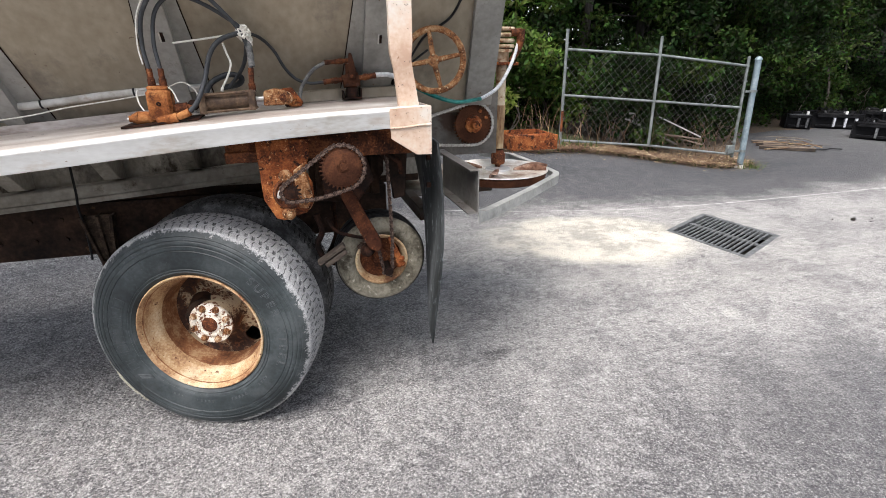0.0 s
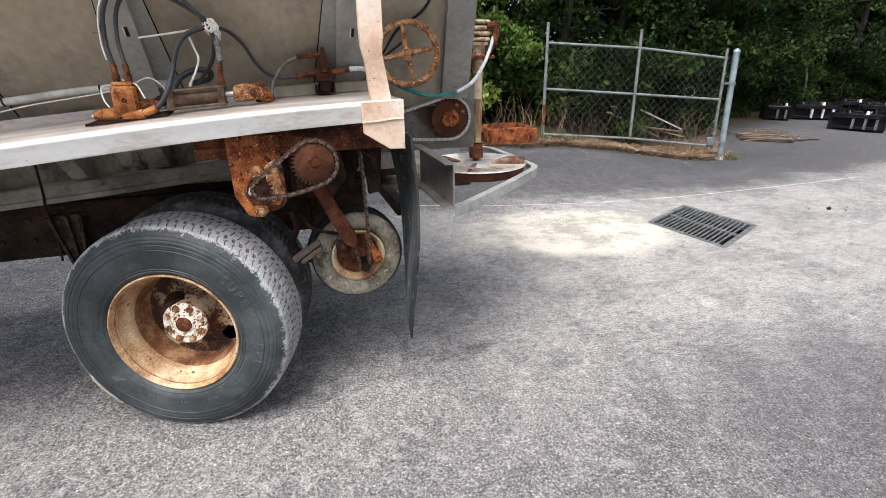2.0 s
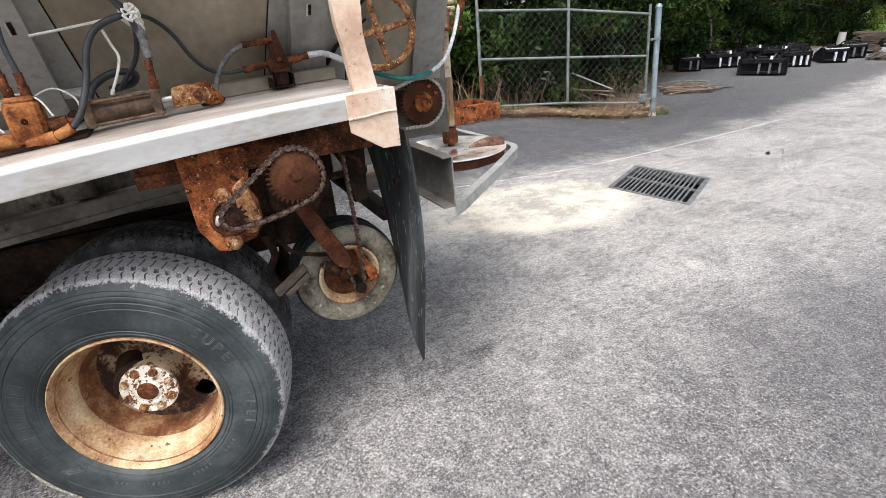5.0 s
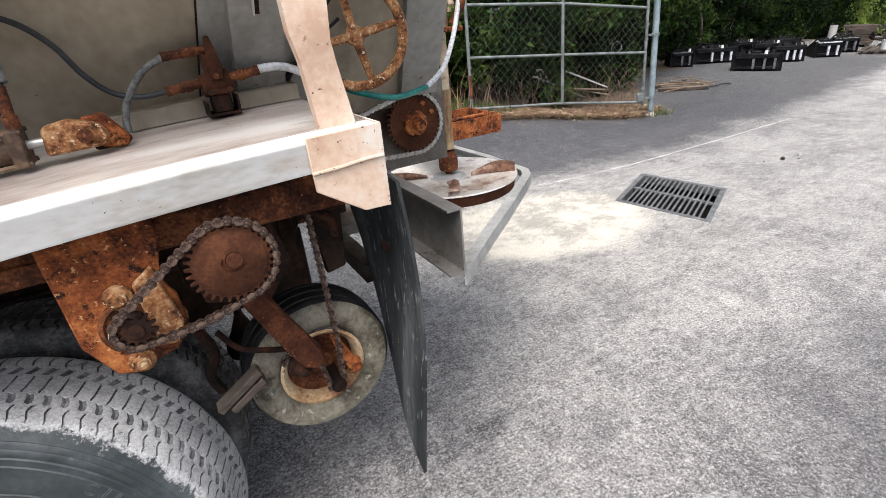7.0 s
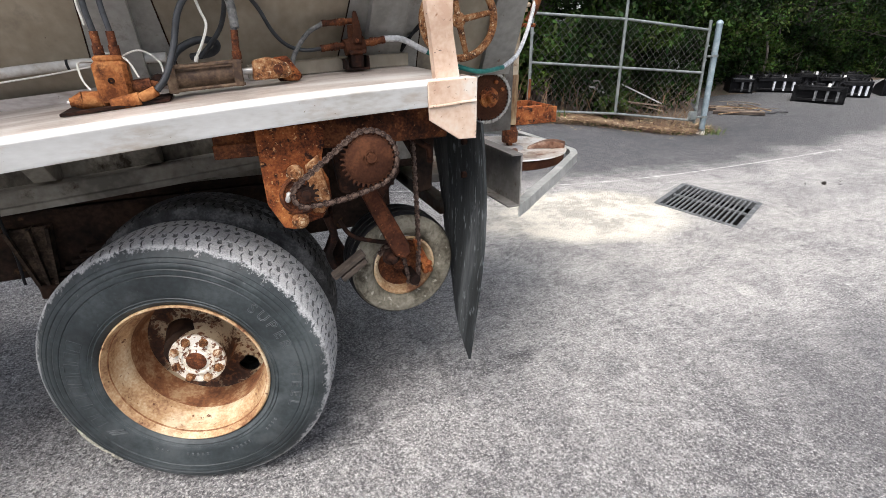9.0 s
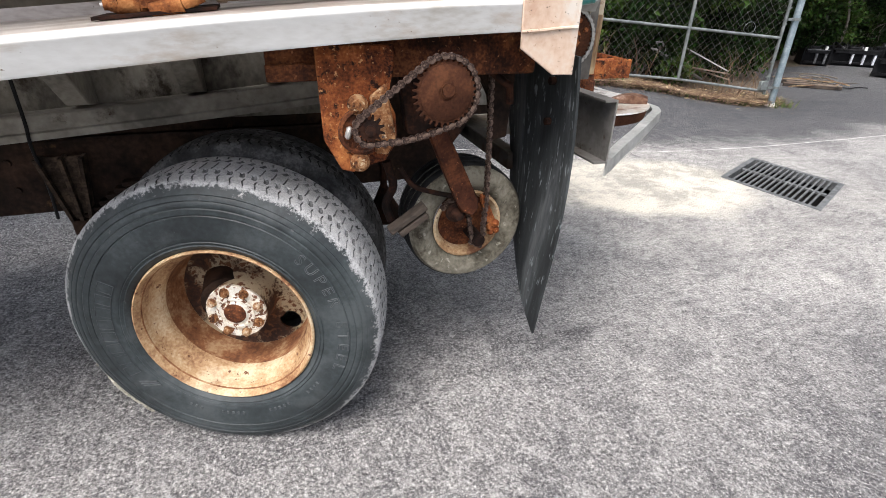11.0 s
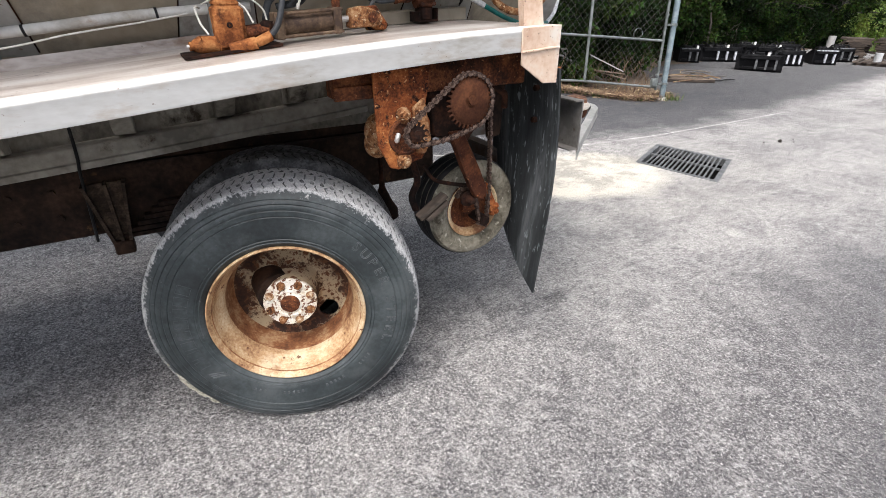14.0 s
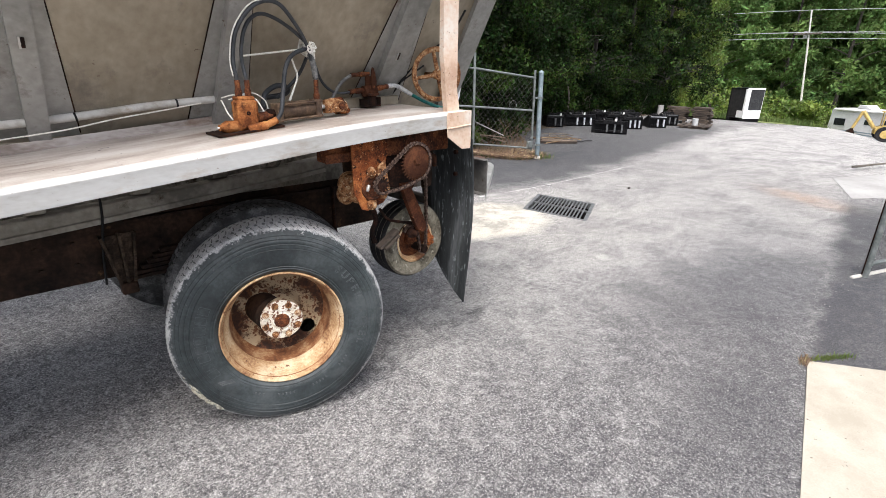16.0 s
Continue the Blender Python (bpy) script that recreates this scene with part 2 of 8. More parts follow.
HOSE_CLEAR = material("clear_hose", [(0.42, 0.43, 0.44), (0.55, 0.56, 0.57), (0.65, 0.66, 0.66)], 20, 80, (0.2, 0.35), 0.0, 0.05)
TUBE = material("white_conduit", [(0.40, 0.37, 0.32), (0.54, 0.52, 0.48), (0.63, 0.61, 0.57)], 8, 50, (0.5, 0.7), 0.0, 0.08, spots=(0.33, 0.24, 0.16), spot_scale=7, spot_cut=(0.58, 0.72))
MOTOR = material("cream_rusty_paint", [(0.28, 0.17, 0.09), (0.46, 0.36, 0.24), (0.55, 0.47, 0.35)], 12, 60, (0.6, 0.8), 0.0, 0.3, spots=(0.18, 0.07, 0.025), spot_scale=14, spot_cut=(0.52, 0.6))
HOOD = material("polished_rust", [(0.10, 0.042, 0.024), (0.24, 0.13, 0.085), (0.50, 0.36, 0.28)], 14, 60, (0.3, 0.5), 0.3, 0.15)
SLEEVE = material("tan_stained_steel", [(0.16, 0.075, 0.03), (0.36, 0.25, 0.13), (0.52, 0.42, 0.27)], 9, 60, (0.5, 0.7), 0.1, 0.3, spots=(0.10, 0.04, 0.016), spot_scale=7, spot_cut=(0.54, 0.66), streak=(1, 1, 0.35))
CORD = material("white_cord", [(0.55, 0.53, 0.48), (0.68, 0.66, 0.6), (0.75, 0.73, 0.68)], 50, 200, (0.8, 0.95), 0.0, 0.3)
FLAP = material("worn_mudflap", [(0.009, 0.011, 0.012), (0.026, 0.030, 0.032), (0.085, 0.092, 0.096)], 7, 50, (0.6, 0.8), 0.0, 0.3, streak=(1, 1.6, 0.25), chips=(0.20, 0.225, 0.235), chip_scale=30, chip_cut=(0.60, 0.66), chip_streak=(1, 2, 0.5))
SPINNER = material("spinner_polished", [(0.52, 0.42, 0.33), (0.74, 0.69, 0.63), (0.86, 0.84, 0.80)], 7, 60, (0.25, 0.42), 0.35, 0.1, spots=(0.22, 0.10, 0.055), spot_scale=5, spot_cut=(0.55, 0.66))
CHAIN = material("chain_steel", [(0.02, 0.012, 0.010), (0.06, 0.036, 0.028), (0.20, 0.14, 0.11)], 60, 180, (0.5, 0.75), 0.5, 0.2)
CHAIN_BRIGHT = material("chain_bright", [(0.26, 0.24, 0.22), (0.42, 0.40, 0.37), (0.55, 0.53, 0.5)], 60, 180, (0.35, 0.5), 0.7, 0.1)
GALV = material("galvanised_tube", [(0.12, 0.135, 0.132), (0.18, 0.20, 0.196), (0.26, 0.28, 0.275)], 9, 60, (0.45, 0.6), 0.5, 0.06)
GALV_BLUE = material("galvanised_post", [(0.15, 0.20, 0.23), (0.22, 0.28, 0.31), (0.32, 0.38, 0.41)], 6, 50, (0.45, 0.6), 0.4, 0.08)
WIRE = material("fence_wire", [(0.08, 0.08, 0.075), (0.14, 0.14, 0.133), (0.22, 0.22, 0.21)], 30, 90, (0.5, 0.65), 0.5, 0.0)
IRON = material("cast_iron_grate", [(0.065, 0.069, 0.072), (0.11, 0.115, 0.119), (0.175, 0.18, 0.185)], 14, 90, (0.6, 0.8), 0.2, 0.25)
# near-black, so that a pit's shade is in its colour
PIT = material("pit_dark", [(0.006, 0.006, 0.006), (0.012, 0.011, 0.010), (0.02, 0.018, 0.016)], 5, 30, (0.9, 1.0), 0, 0.2)
CONCRETE = material("concrete", [(0.40, 0.385, 0.35), (0.50, 0.485, 0.45), (0.57, 0.55, 0.52)], 2.5, 90, (0.8, 0.95), 0, 0.2, spots=(0.30, 0.28, 0.24), spot_scale=5, spot_cut=(0.6, 0.75))
# bark at a third of its tone: the crowns' shade is in the colour
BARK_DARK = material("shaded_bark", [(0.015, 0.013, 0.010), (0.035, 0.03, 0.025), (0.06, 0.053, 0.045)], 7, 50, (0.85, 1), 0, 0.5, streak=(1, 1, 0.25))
BARK = material("bark", [(0.05, 0.042, 0.035), (0.11, 0.095, 0.08), (0.18, 0.16, 0.135)], 7, 50, (0.85, 1), 0, 0.6, streak=(1, 1, 0.25))
# crown shade is put into the dark leaves, sunlight into the paler copies
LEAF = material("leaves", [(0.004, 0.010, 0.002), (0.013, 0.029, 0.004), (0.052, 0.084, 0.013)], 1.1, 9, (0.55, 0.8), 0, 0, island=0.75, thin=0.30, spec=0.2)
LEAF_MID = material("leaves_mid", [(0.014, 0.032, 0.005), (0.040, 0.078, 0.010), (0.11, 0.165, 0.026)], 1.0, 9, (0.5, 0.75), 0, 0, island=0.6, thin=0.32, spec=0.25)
LEAF_SUNLIT = material("leaves_sunlit", [(0.05, 0.09, 0.014), (0.13, 0.19, 0.03), (0.25, 0.31, 0.06)], 0.7, 9, (0.45, 0.6), 0, 0, island=0.4, thin=0.35)
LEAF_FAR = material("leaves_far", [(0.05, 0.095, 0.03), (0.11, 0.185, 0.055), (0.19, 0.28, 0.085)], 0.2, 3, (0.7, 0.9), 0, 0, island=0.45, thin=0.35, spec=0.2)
STRAW = material("dry_straw", [(0.09, 0.045, 0.025), (0.17, 0.10, 0.058), (0.30, 0.22, 0.14)], 6, 50, (0.8, 0.95), 0, 0, island=0.6)
PALE_LEAF = material("pale_dead_leaf", [(0.22, 0.12, 0.07), (0.36, 0.25, 0.16), (0.52, 0.42, 0.30)], 6, 50, (0.8, 0.95), 0, 0, island=0.5)
SOIL = material("leaf_litter", [(0.03, 0.022, 0.015), (0.085, 0.06, 0.04), (0.20, 0.145, 0.095)], 34, 140, (0.9, 1), 0, 0.9, spots=(0.05, 0.08, 0.02), spot_scale=1.3, spot_cut=(0.58, 0.7))
GRASS = material("grass_blades", [(0.035, 0.065, 0.012), (0.075, 0.115, 0.025), (0.14, 0.175, 0.05)], 0.5, 6, (0.6, 0.8), 0, 0, island=0.35, thin=0.2)
LAWN = material("lawn", [(0.10, 0.15, 0.035), (0.16, 0.21, 0.06), (0.25, 0.27, 0.10)], 0.6, 8, (0.9, 1), 0, 0.3)
BLACK_PAINT = material("black_paint", [(0.003, 0.003, 0.0035), (0.006, 0.006, 0.007), (0.016, 0.016, 0.017)], 6, 50, (0.4, 0.6), 0, 0.08, spec=0.15)
GREY_PAINT = material("grey_paint", [(0.30, 0.31, 0.32), (0.42, 0.43, 0.44), (0.52, 0.53, 0.53)], 6, 50, (0.4, 0.6), 0, 0.08)
TIMBER = material("weathered_timber", [(0.018, 0.013, 0.010), (0.042, 0.031, 0.024), (0.09, 0.068, 0.052)], 6, 60, (0.8, 0.95), 0, 0.4, streak=(0.3, 1, 1))
PALLET = material("pallet_wood", [(0.08, 0.055, 0.038), (0.15, 0.11, 0.08), (0.25, 0.195, 0.15)], 6, 60, (0.8, 0.95), 0, 0.3, streak=(0.3, 1, 1))
PANEL_WHITE = material("white_panel", [(0.68, 0.68, 0.67), (0.76, 0.76, 0.75), (0.8, 0.8, 0.79)], 1, 20, (0.3, 0.45), 0, 0.02)
RV_WHITE = material("coach_white", [(0.46, 0.46, 0.455), (0.55, 0.55, 0.545), (0.62, 0.62, 0.615)], 1.2, 20, (0.35, 0.5), 0, 0.02, spots=(0.40, 0.39, 0.37), spot_scale=1.5, spot_cut=(0.55, 0.7))
YELLOW = material("machine_yellow", [(0.32, 0.22, 0.06), (0.45, 0.32, 0.10), (0.52, 0.40, 0.17)], 4, 40, (0.45, 0.65), 0, 0.1)
GLASS = material("dark_glass", [(0.01, 0.012, 0.014), (0.016, 0.018, 0.02), (0.025, 0.027, 0.03)], 2, 10, (0.05, 0.12), 0, 0)
CHANNEL = material("dull_stainless_channel", [(0.20, 0.19, 0.18), (0.29, 0.278, 0.265), (0.40, 0.385, 0.37)], 5, 60, (0.32, 0.5), 0.6, 0.08, spots=(0.10, 0.07, 0.05), spot_scale=9, spot_cut=(0.6, 0.68))
GUARD = material("pale_worn_steel", [(0.26, 0.265, 0.245), (0.38, 0.385, 0.365), (0.50, 0.50, 0.475)], 7, 70, (0.4, 0.6), 0.2, 0.1, spots=(0.24, 0.19, 0.14), spot_scale=12, spot_cut=(0.6, 0.7))
WALL = material("building_wall", [(0.26, 0.255, 0.245), (0.32, 0.315, 0.305), (0.37, 0.365, 0.355)], 1.2, 40, (0.8, 0.95), 0, 0.15)



def tyre_sidewall():
    """Black rubber whose shoulder and tread are dusted grey, with a ragged edge."""
    m = RUBBER.copy()
    m.name = "dusty_tyre_rubber"
    t = m.node_tree
    N, L = t.nodes.new, t.links.new
    bsdf = [n for n in t.nodes if n.type == "BSDF_PRINCIPLED"][0]
    was = bsdf.inputs["Base Color"].links[0].from_socket
    co, sep = N("ShaderNodeTexCoord"), N("ShaderNodeSeparateXYZ")
    L(co.outputs["Object"], sep.inputs[0])

    def op(kind, a, b=0.0):
        x = N("ShaderNodeMath")
        x.operation = kind
        for i, q in enumerate((a, b)):
            if isinstance(q, (int, float)):
                x.inputs[i].default_value = q
            else:
                L(q, x.inputs[i])
        return x.outputs[0]

    def grain(scale, detail, rough=0.65):
        n = N("ShaderNodeTexNoise")
        n.inputs["Scale"].default_value, n.inputs["Detail"].default_value, n.inputs["Roughness"].default_value = scale, detail, rough
        L(co.outputs["Object"], n.inputs["Vector"])
        return n.outputs[0]

    def fade(v, a, b, c, d):
        r = N("ShaderNodeMapRange")
        for i, q in zip((1, 2, 3, 4), (a, b, c, d)):
            r.inputs[i].default_value = q
        L(v, r.inputs[0])
        return r.outputs[0]

    def lay(f, a, b):
        x = N("ShaderNodeMix")
        x.data_type = "RGBA"
        L(f, x.inputs[0]), L(a, x.inputs[6])
        if isinstance(b, tuple):
            x.inputs[7].default_value = (*b, 1)
        else:
            L(b, x.inputs[7])
        return x.outputs[2]

    X, Y, Z = sep.outputs
    r = op("SQRT", op("ADD", op("MULTIPLY", X, X), op("MULTIPLY", Z, Z)))
    rag = op("ADD", op("MULTIPLY", op("SUBTRACT", grain(16, 5), 0.5), 0.05), op("MULTIPLY", op("SUBTRACT", grain(90, 4), 0.5), 0.05))
    dust = fade(op("ADD", r, rag), 0.478, 0.488, 0.0, 1.0)
    tone = fade(op("ADD", op("MULTIPLY", grain(150, 4, 0.8), 0.7), op("MULTIPLY", grain(9, 5), 0.5)), 0.42, 0.80, 0.0, 1.0)
    ramp = N("ShaderNodeValToRGB")
    e = ramp.color_ramp.elements
    e.new(0.5)
    for q, c in zip(e, ((0.15, 0.151, 0.154), (0.38, 0.381, 0.383), (0.60, 0.60, 0.60))):
        q.color = (*c, 1)
    L(tone, ramp.inputs[0])
    col = lay(dust, was, ramp.outputs[0])
    # pale scuffs where the shoulder rubs
    band = op("MULTIPLY", fade(r, 0.462, 0.474, 0.0, 1.0), fade(r, 0.496, 0.486, 0.0, 1.0))
    rub = op("MULTIPLY", band, fade(grain(38, 6, 0.7), 0.60, 0.66, 0.0, 0.7))
    L(lay(rub, col, (0.46, 0.455, 0.44)), bsdf.inputs["Base Color"])
    return m


TYRE = tyre_sidewall()


def asphalt():
    """Weathered asphalt: pale stones in a dark binder, stains, a darker repaving by the gate and a dusting of sand."""
    m = bpy.data.materials.new("asphalt")
    m.use_nodes = True
    t = m.node_tree
    N, L = t.nodes.new, t.links.new
    bsdf = t.nodes["Principled BSDF"]
    geo = N("ShaderNodeNewGeometry")
    P = geo.outputs["Position"]

    def noise_at(scale, detail=5.0, rough=0.6):
        n = N("ShaderNodeTexNoise")
        n.inputs["Scale"].default_value, n.inputs["Detail"].default_value, n.inputs["Roughness"].default_value = scale, detail, rough
        L(P, n.inputs["Vector"])
        return n.outputs[0]

    def remap(v, a, b, c=0.0, d=1.0, smooth=False):
        r = N("ShaderNodeMapRange")
        if smooth:
            r.interpolation_type = "SMOOTHSTEP"
        for i, q in zip((1, 2, 3, 4), (a, b, c, d)):
            r.inputs[i].default_value = q
        L(v, r.inputs[0])
        return r.outputs[0]

    def blend(f, a, b):
        x = N("ShaderNodeMix")
        x.data_type = "RGBA"
        if isinstance(f, float):
            x.inputs[0].default_value = f
        else:
            L(f, x.inputs[0])
        for i, q in ((6, a), (7, b)):
            if isinstance(q, tuple):
                x.inputs[i].default_value = (*q, 1)
            else:
                L(q, x.inputs[i])
        return x.outputs[2]

    def calc(op, a, b):
        x = N("ShaderNodeMath")
        x.operation = op
        for i, q in enumerate((a, b)):
            if isinstance(q, (int, float)):
                x.inputs[i].default_value = q
            else:
                L(q, x.inputs[i])
        return x.outputs[0]

    # stones of two sizes in a dark binder, their edges broken up
    warp = N("ShaderNodeTexNoise")
    warp.inputs["Scale"].default_value, warp.inputs["Detail"].default_value = 210, 2
    L(P, warp.inputs["Vector"])
    wsub, wmul, wadd = N("ShaderNodeVectorMath"), N("ShaderNodeVectorMath"), N("ShaderNodeVectorMath")
    wsub.operation, wmul.operation = "SUBTRACT", "SCALE"
    wsub.inputs[1].default_value = (0.5, 0.5, 0.5)
    wmul.inputs["Scale"].default_value = 0.012
    L(warp.outputs["Color"], wsub.inputs[0]), L(wsub.outputs[0], wmul.inputs[0]), L(P, wadd.inputs[0]), L(wmul.outputs[0], wadd.inputs[1])

    def stones(scale):
        v, c = N("ShaderNodeTexVoronoi"), N("ShaderNodeSeparateColor")
        v.inputs["Scale"].default_value = scale
        L(wadd.outputs[0], v.inputs["Vector"]), L(v.outputs["Color"], c.inputs[0])
        return remap(v.outputs["Distance"], 0.25, 0.6, 1.0, 0.0), c.outputs[0]

    s1, c1 = stones(122)
    s2, c2 = stones(52)
    ramp = N("ShaderNodeValToRGB")
    el = ramp.color_ramp.elements
    while len(el) < 5:
        el.new(0.5)
    for q, (p, c) in zip(el, ((0.0, (0.018, 0.017, 0.019)), (0.34, (0.058, 0.054, 0.056)), (0.48, (0.195, 0.186, 0.184)), (0.64, (0.43, 0.415, 0.405)), (1.0, (0.78, 0.76, 0.735)))):
        q.position, q.color = p, (*c, 1)
    L(calc("ADD", calc("MULTIPLY", c1, 0.75), calc("MULTIPLY", noise_at(95, 5, 0.8), 0.28)), ramp.inputs[0])
    stone = s2
    fine = calc("MULTIPLY", s1, c1)
    mix1 = blend(calc("MULTIPLY", remap(s1, 0.5, 0.0, 0.0, 0.55), 1.0), ramp.outputs[0], (0.06, 0.059, 0.062))
    mix2 = blend(calc("MULTIPLY", s2, remap(c2, 0.86, 0.97)), mix1, (0.60, 0.59, 0.56))
    clump = remap(noise_at(26, 6, 0.85), 0.37, 0.49, 0.62, 0.0)
    mix2b = blend(clump, mix2, (0.075, 0.074, 0.078))
    dusty = remap(noise_at(17, 8, 0.85), 0.50, 0.64, 0.0, 0.60)
    mix2c = blend(dusty, mix2b, (0.40, 0.39, 0.375))
    cloud = remap(noise_at(0.9, 7, 0.68), 0.40, 0.62)
    mix3 = blend(calc("MULTIPLY", cloud, 0.34), mix2c, (0.38, 0.372, 0.36))
    mott = remap(noise_at(3.0, 9, 0.8), 0.44, 0.60)
    mix4 = blend(calc("MULTIPLY", mott, 0.40), mix3, (0.07, 0.07, 0.075))
    sep = N("ShaderNodeSeparateXYZ")
    L(P, sep.inputs[0])
    X, Y = sep.outputs[0], sep.outputs[1]
    wob = calc("MULTIPLY", calc("SUBTRACT", noise_at(1.4, 6, 0.7), 0.5), 1.1)

    def ellipse(cx, cy, rx, ry, turn, soft, amp=1.0):
        c, s = math.cos(radians(turn)), math.sin(radians(turn))
        dx, dy = calc("SUBTRACT", X, cx), calc("SUBTRACT", Y, cy)
        u = calc("DIVIDE", calc("ADD", calc("MULTIPLY", dx, c), calc("MULTIPLY", dy, s)), rx)
        v = calc("DIVIDE", calc("SUBTRACT", calc("MULTIPLY", dy, c), calc("MULTIPLY", dx, s)), ry)
        r = calc("SQRT", calc("ADD", calc("MULTIPLY", u, u), calc("MULTIPLY", v, v)), 0)
        return remap(calc("ADD", r, calc("MULTIPLY", wob, amp)), 1 - soft, 1 + soft, 1.0, 0.0, True)

    # newer dark strip along the verge, pale worn lane, damp drain-side stains
    bend = calc("SUBTRACT", calc("MULTIPLY", calc("MINIMUM", X, 6.0), 0.10), calc("MULTIPLY", calc("MAXIMUM", calc("SUBTRACT", X, 6.0), 0.0), 0.11))
    edge = calc("ADD", calc("ADD", Y, bend), calc("MULTIPLY", wob, 0.9))
    newer = calc("MULTIPLY", remap(edge, 2.95, 3.5, 0.0, 0.84), remap(X, 19.0, 15.0))
    deep = calc("MULTIPLY", remap(edge, 3.6, 4.3, 0.0, 0.15), remap(X, 17.0, 13.0))
    mix5 = blend(calc("ADD", newer, deep), mix4, (0.046, 0.050, 0.056))
    lane = calc("MULTIPLY", ellipse(6.0, 0.6, 5.5, 2.6, -10, 0.6), remap(edge, 2.98, 3.5, 1.0, 0.05))
    mix6 = blend(calc("MULTIPLY", lane, 0.58), mix5, (0.50, 0.485, 0.46))
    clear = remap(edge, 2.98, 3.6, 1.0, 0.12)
    # drive paled beyond x 8.5 to 12: sunlight put into the colour
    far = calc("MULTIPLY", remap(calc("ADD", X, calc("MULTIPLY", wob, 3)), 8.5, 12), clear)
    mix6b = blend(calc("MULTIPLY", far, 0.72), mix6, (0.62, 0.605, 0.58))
    sm = N("ShaderNodeMapping")
    sm.inputs["Scale"].default_value = (0.55, 2.6, 1)
    sm.inputs["Rotation"].default_value = (0, 0, radians(-14))
    L(P, sm.inputs[0])
    sn = N("ShaderNodeTexNoise")
    sn.inputs["Scale"].default_value, sn.inputs["Detail"].default_value, sn.inputs["Roughness"].default_value = 1.3, 9, 0.72
    L(sm.outputs[0], sn.inputs["Vector"])
    streaks = calc("MULTIPLY", remap(sn.outputs[0], 0.5, 0.68, 0.0, 0.46), remap(X, 1.6, 5.0))
    mix6c = blend(streaks, mix6b, (0.14, 0.14, 0.145))
    worn = calc("MULTIPLY", remap(sn.outputs[0], 0.47, 0.32, 0.0, 0.36), calc("MULTIPLY", remap(X, 1.6, 5.0), clear))
    mix7 = blend(worn, mix6c, (0.52, 0.505, 0.485))
    halo = calc("MULTIPLY", ellipse(3.3, 1.75, 1.9, 1.1, -14, 0.55), clear)
    mix8 = blend(calc("MULTIPLY", halo, 0.4), mix7, (0.42, 0.40, 0.36))
    sand = ellipse(3.20, 1.95, 0.98, 0.64, -14, 0.24, 0.8)
    grainy = remap(noise_at(30, 8, 0.8), 0.30, 0.56, 0.66, 1.0)
    mix9 = blend(calc("MULTIPLY", calc("MULTIPLY", sand, 0.92), grainy), mix8, (0.70, 0.655, 0.55))
    spot = ellipse(1.51, 0.34, 0.085, 0.065, 20, 0.6, 0.6)
    mixA = blend(calc("MULTIPLY", spot, 0.68), mix9, (0.05, 0.048, 0.05))
    spot2 = ellipse(1.5, -0.78, 0.05, 0.04, 0, 0.5, 0.4)
    mixB = blend(calc("MULTIPLY", spot2, 0.6), mixA, (0.06, 0.058, 0.06))
    for cx, cy, rx, ry, tone, amt in ((-1.02, 0.84, 0.085, 0.055, (0.05, 0.048, 0.05), 0.65), (-0.98, 0.95, 0.06, 0.035, (0.55, 0.53, 0.50), 0.5), (1.36, -1.10, 0.02, 0.05, (0.72, 0.70, 0.66), 0.8),
                                      (0.28, -0.62, 0.05, 0.03, (0.68, 0.66, 0.62), 0.6), (2.62, -0.22, 0.06, 0.035, (0.62, 0.60, 0.57), 0.6), (3.25, 0.35, 0.07, 0.04, (0.64, 0.62, 0.58), 0.55)):
        mixB = blend(calc("MULTIPLY", ellipse(cx, cy, rx, ry, 25, 0.6, 0.6), amt), mixB, tone)
    rusty = ellipse(7.6, -0.35, 0.7, 0.28, 60, 0.7)
    mixC = blend(calc("MULTIPLY", rusty, 0.5), mixB, (0.42, 0.24, 0.13))
    slick = ellipse(3.7, -0.95, 1.5, 0.7, -22, 0.5)
    mixC = blend(calc("MULTIPLY", slick, 0.58), mixC, (0.070, 0.074, 0.086))
    damp = ellipse(4.6, -0.6, 1.6, 0.5, 12, 0.6)
    mixD = blend(calc("MULTIPLY", damp, 0.42), mixC, (0.11, 0.115, 0.125))
    gutter = ellipse(2.0, -1.28, 1.0, 0.30, 12, 0.6, 0.6)
    mixD = blend(calc("MULTIPLY", gutter, 0.42), mixD, (0.075, 0.078, 0.088))
    # later asphalt beyond the corner of the slab, with a crumbled edge
    off = calc("ADD", calc("SUBTRACT", Y, calc("ADD", calc("MULTIPLY", calc("SUBTRACT", X, 2.58), 0.137), -1.42)), calc("MULTIPLY", wob, 0.30))
    past = remap(X, 2.45, 2.60)
    later = calc("MULTIPLY", remap(off, 0.10, -0.10), calc("MULTIPLY", past, remap(X, 8.6, 7.4)))
    mixD = blend(calc("MULTIPLY", later, 0.84), mixD, (0.042, 0.046, 0.055))
    crumb = calc("MULTIPLY", calc("MULTIPLY", remap(off, -0.06, 0.0), remap(off, 0.07, 0.02)), calc("MULTIPLY", past, remap(noise_at(19, 6, 0.8), 0.47, 0.60)))
    mixD = blend(calc("MULTIPLY", calc("MULTIPLY", crumb, remap(X, 6.0, 3.6)), 0.5), mixD, (0.58, 0.56, 0.52))
    # fans of rubbed-in dust and old patches
    fan = calc("MULTIPLY", remap(noise_at(0.55, 10, 0.74), 0.50, 0.60), clear)
    mixD = blend(calc("MULTIPLY", fan, 0.20), mixD, (0.50, 0.485, 0.46))
    old = remap(noise_at(1.7, 10, 0.80), 0.53, 0.43)
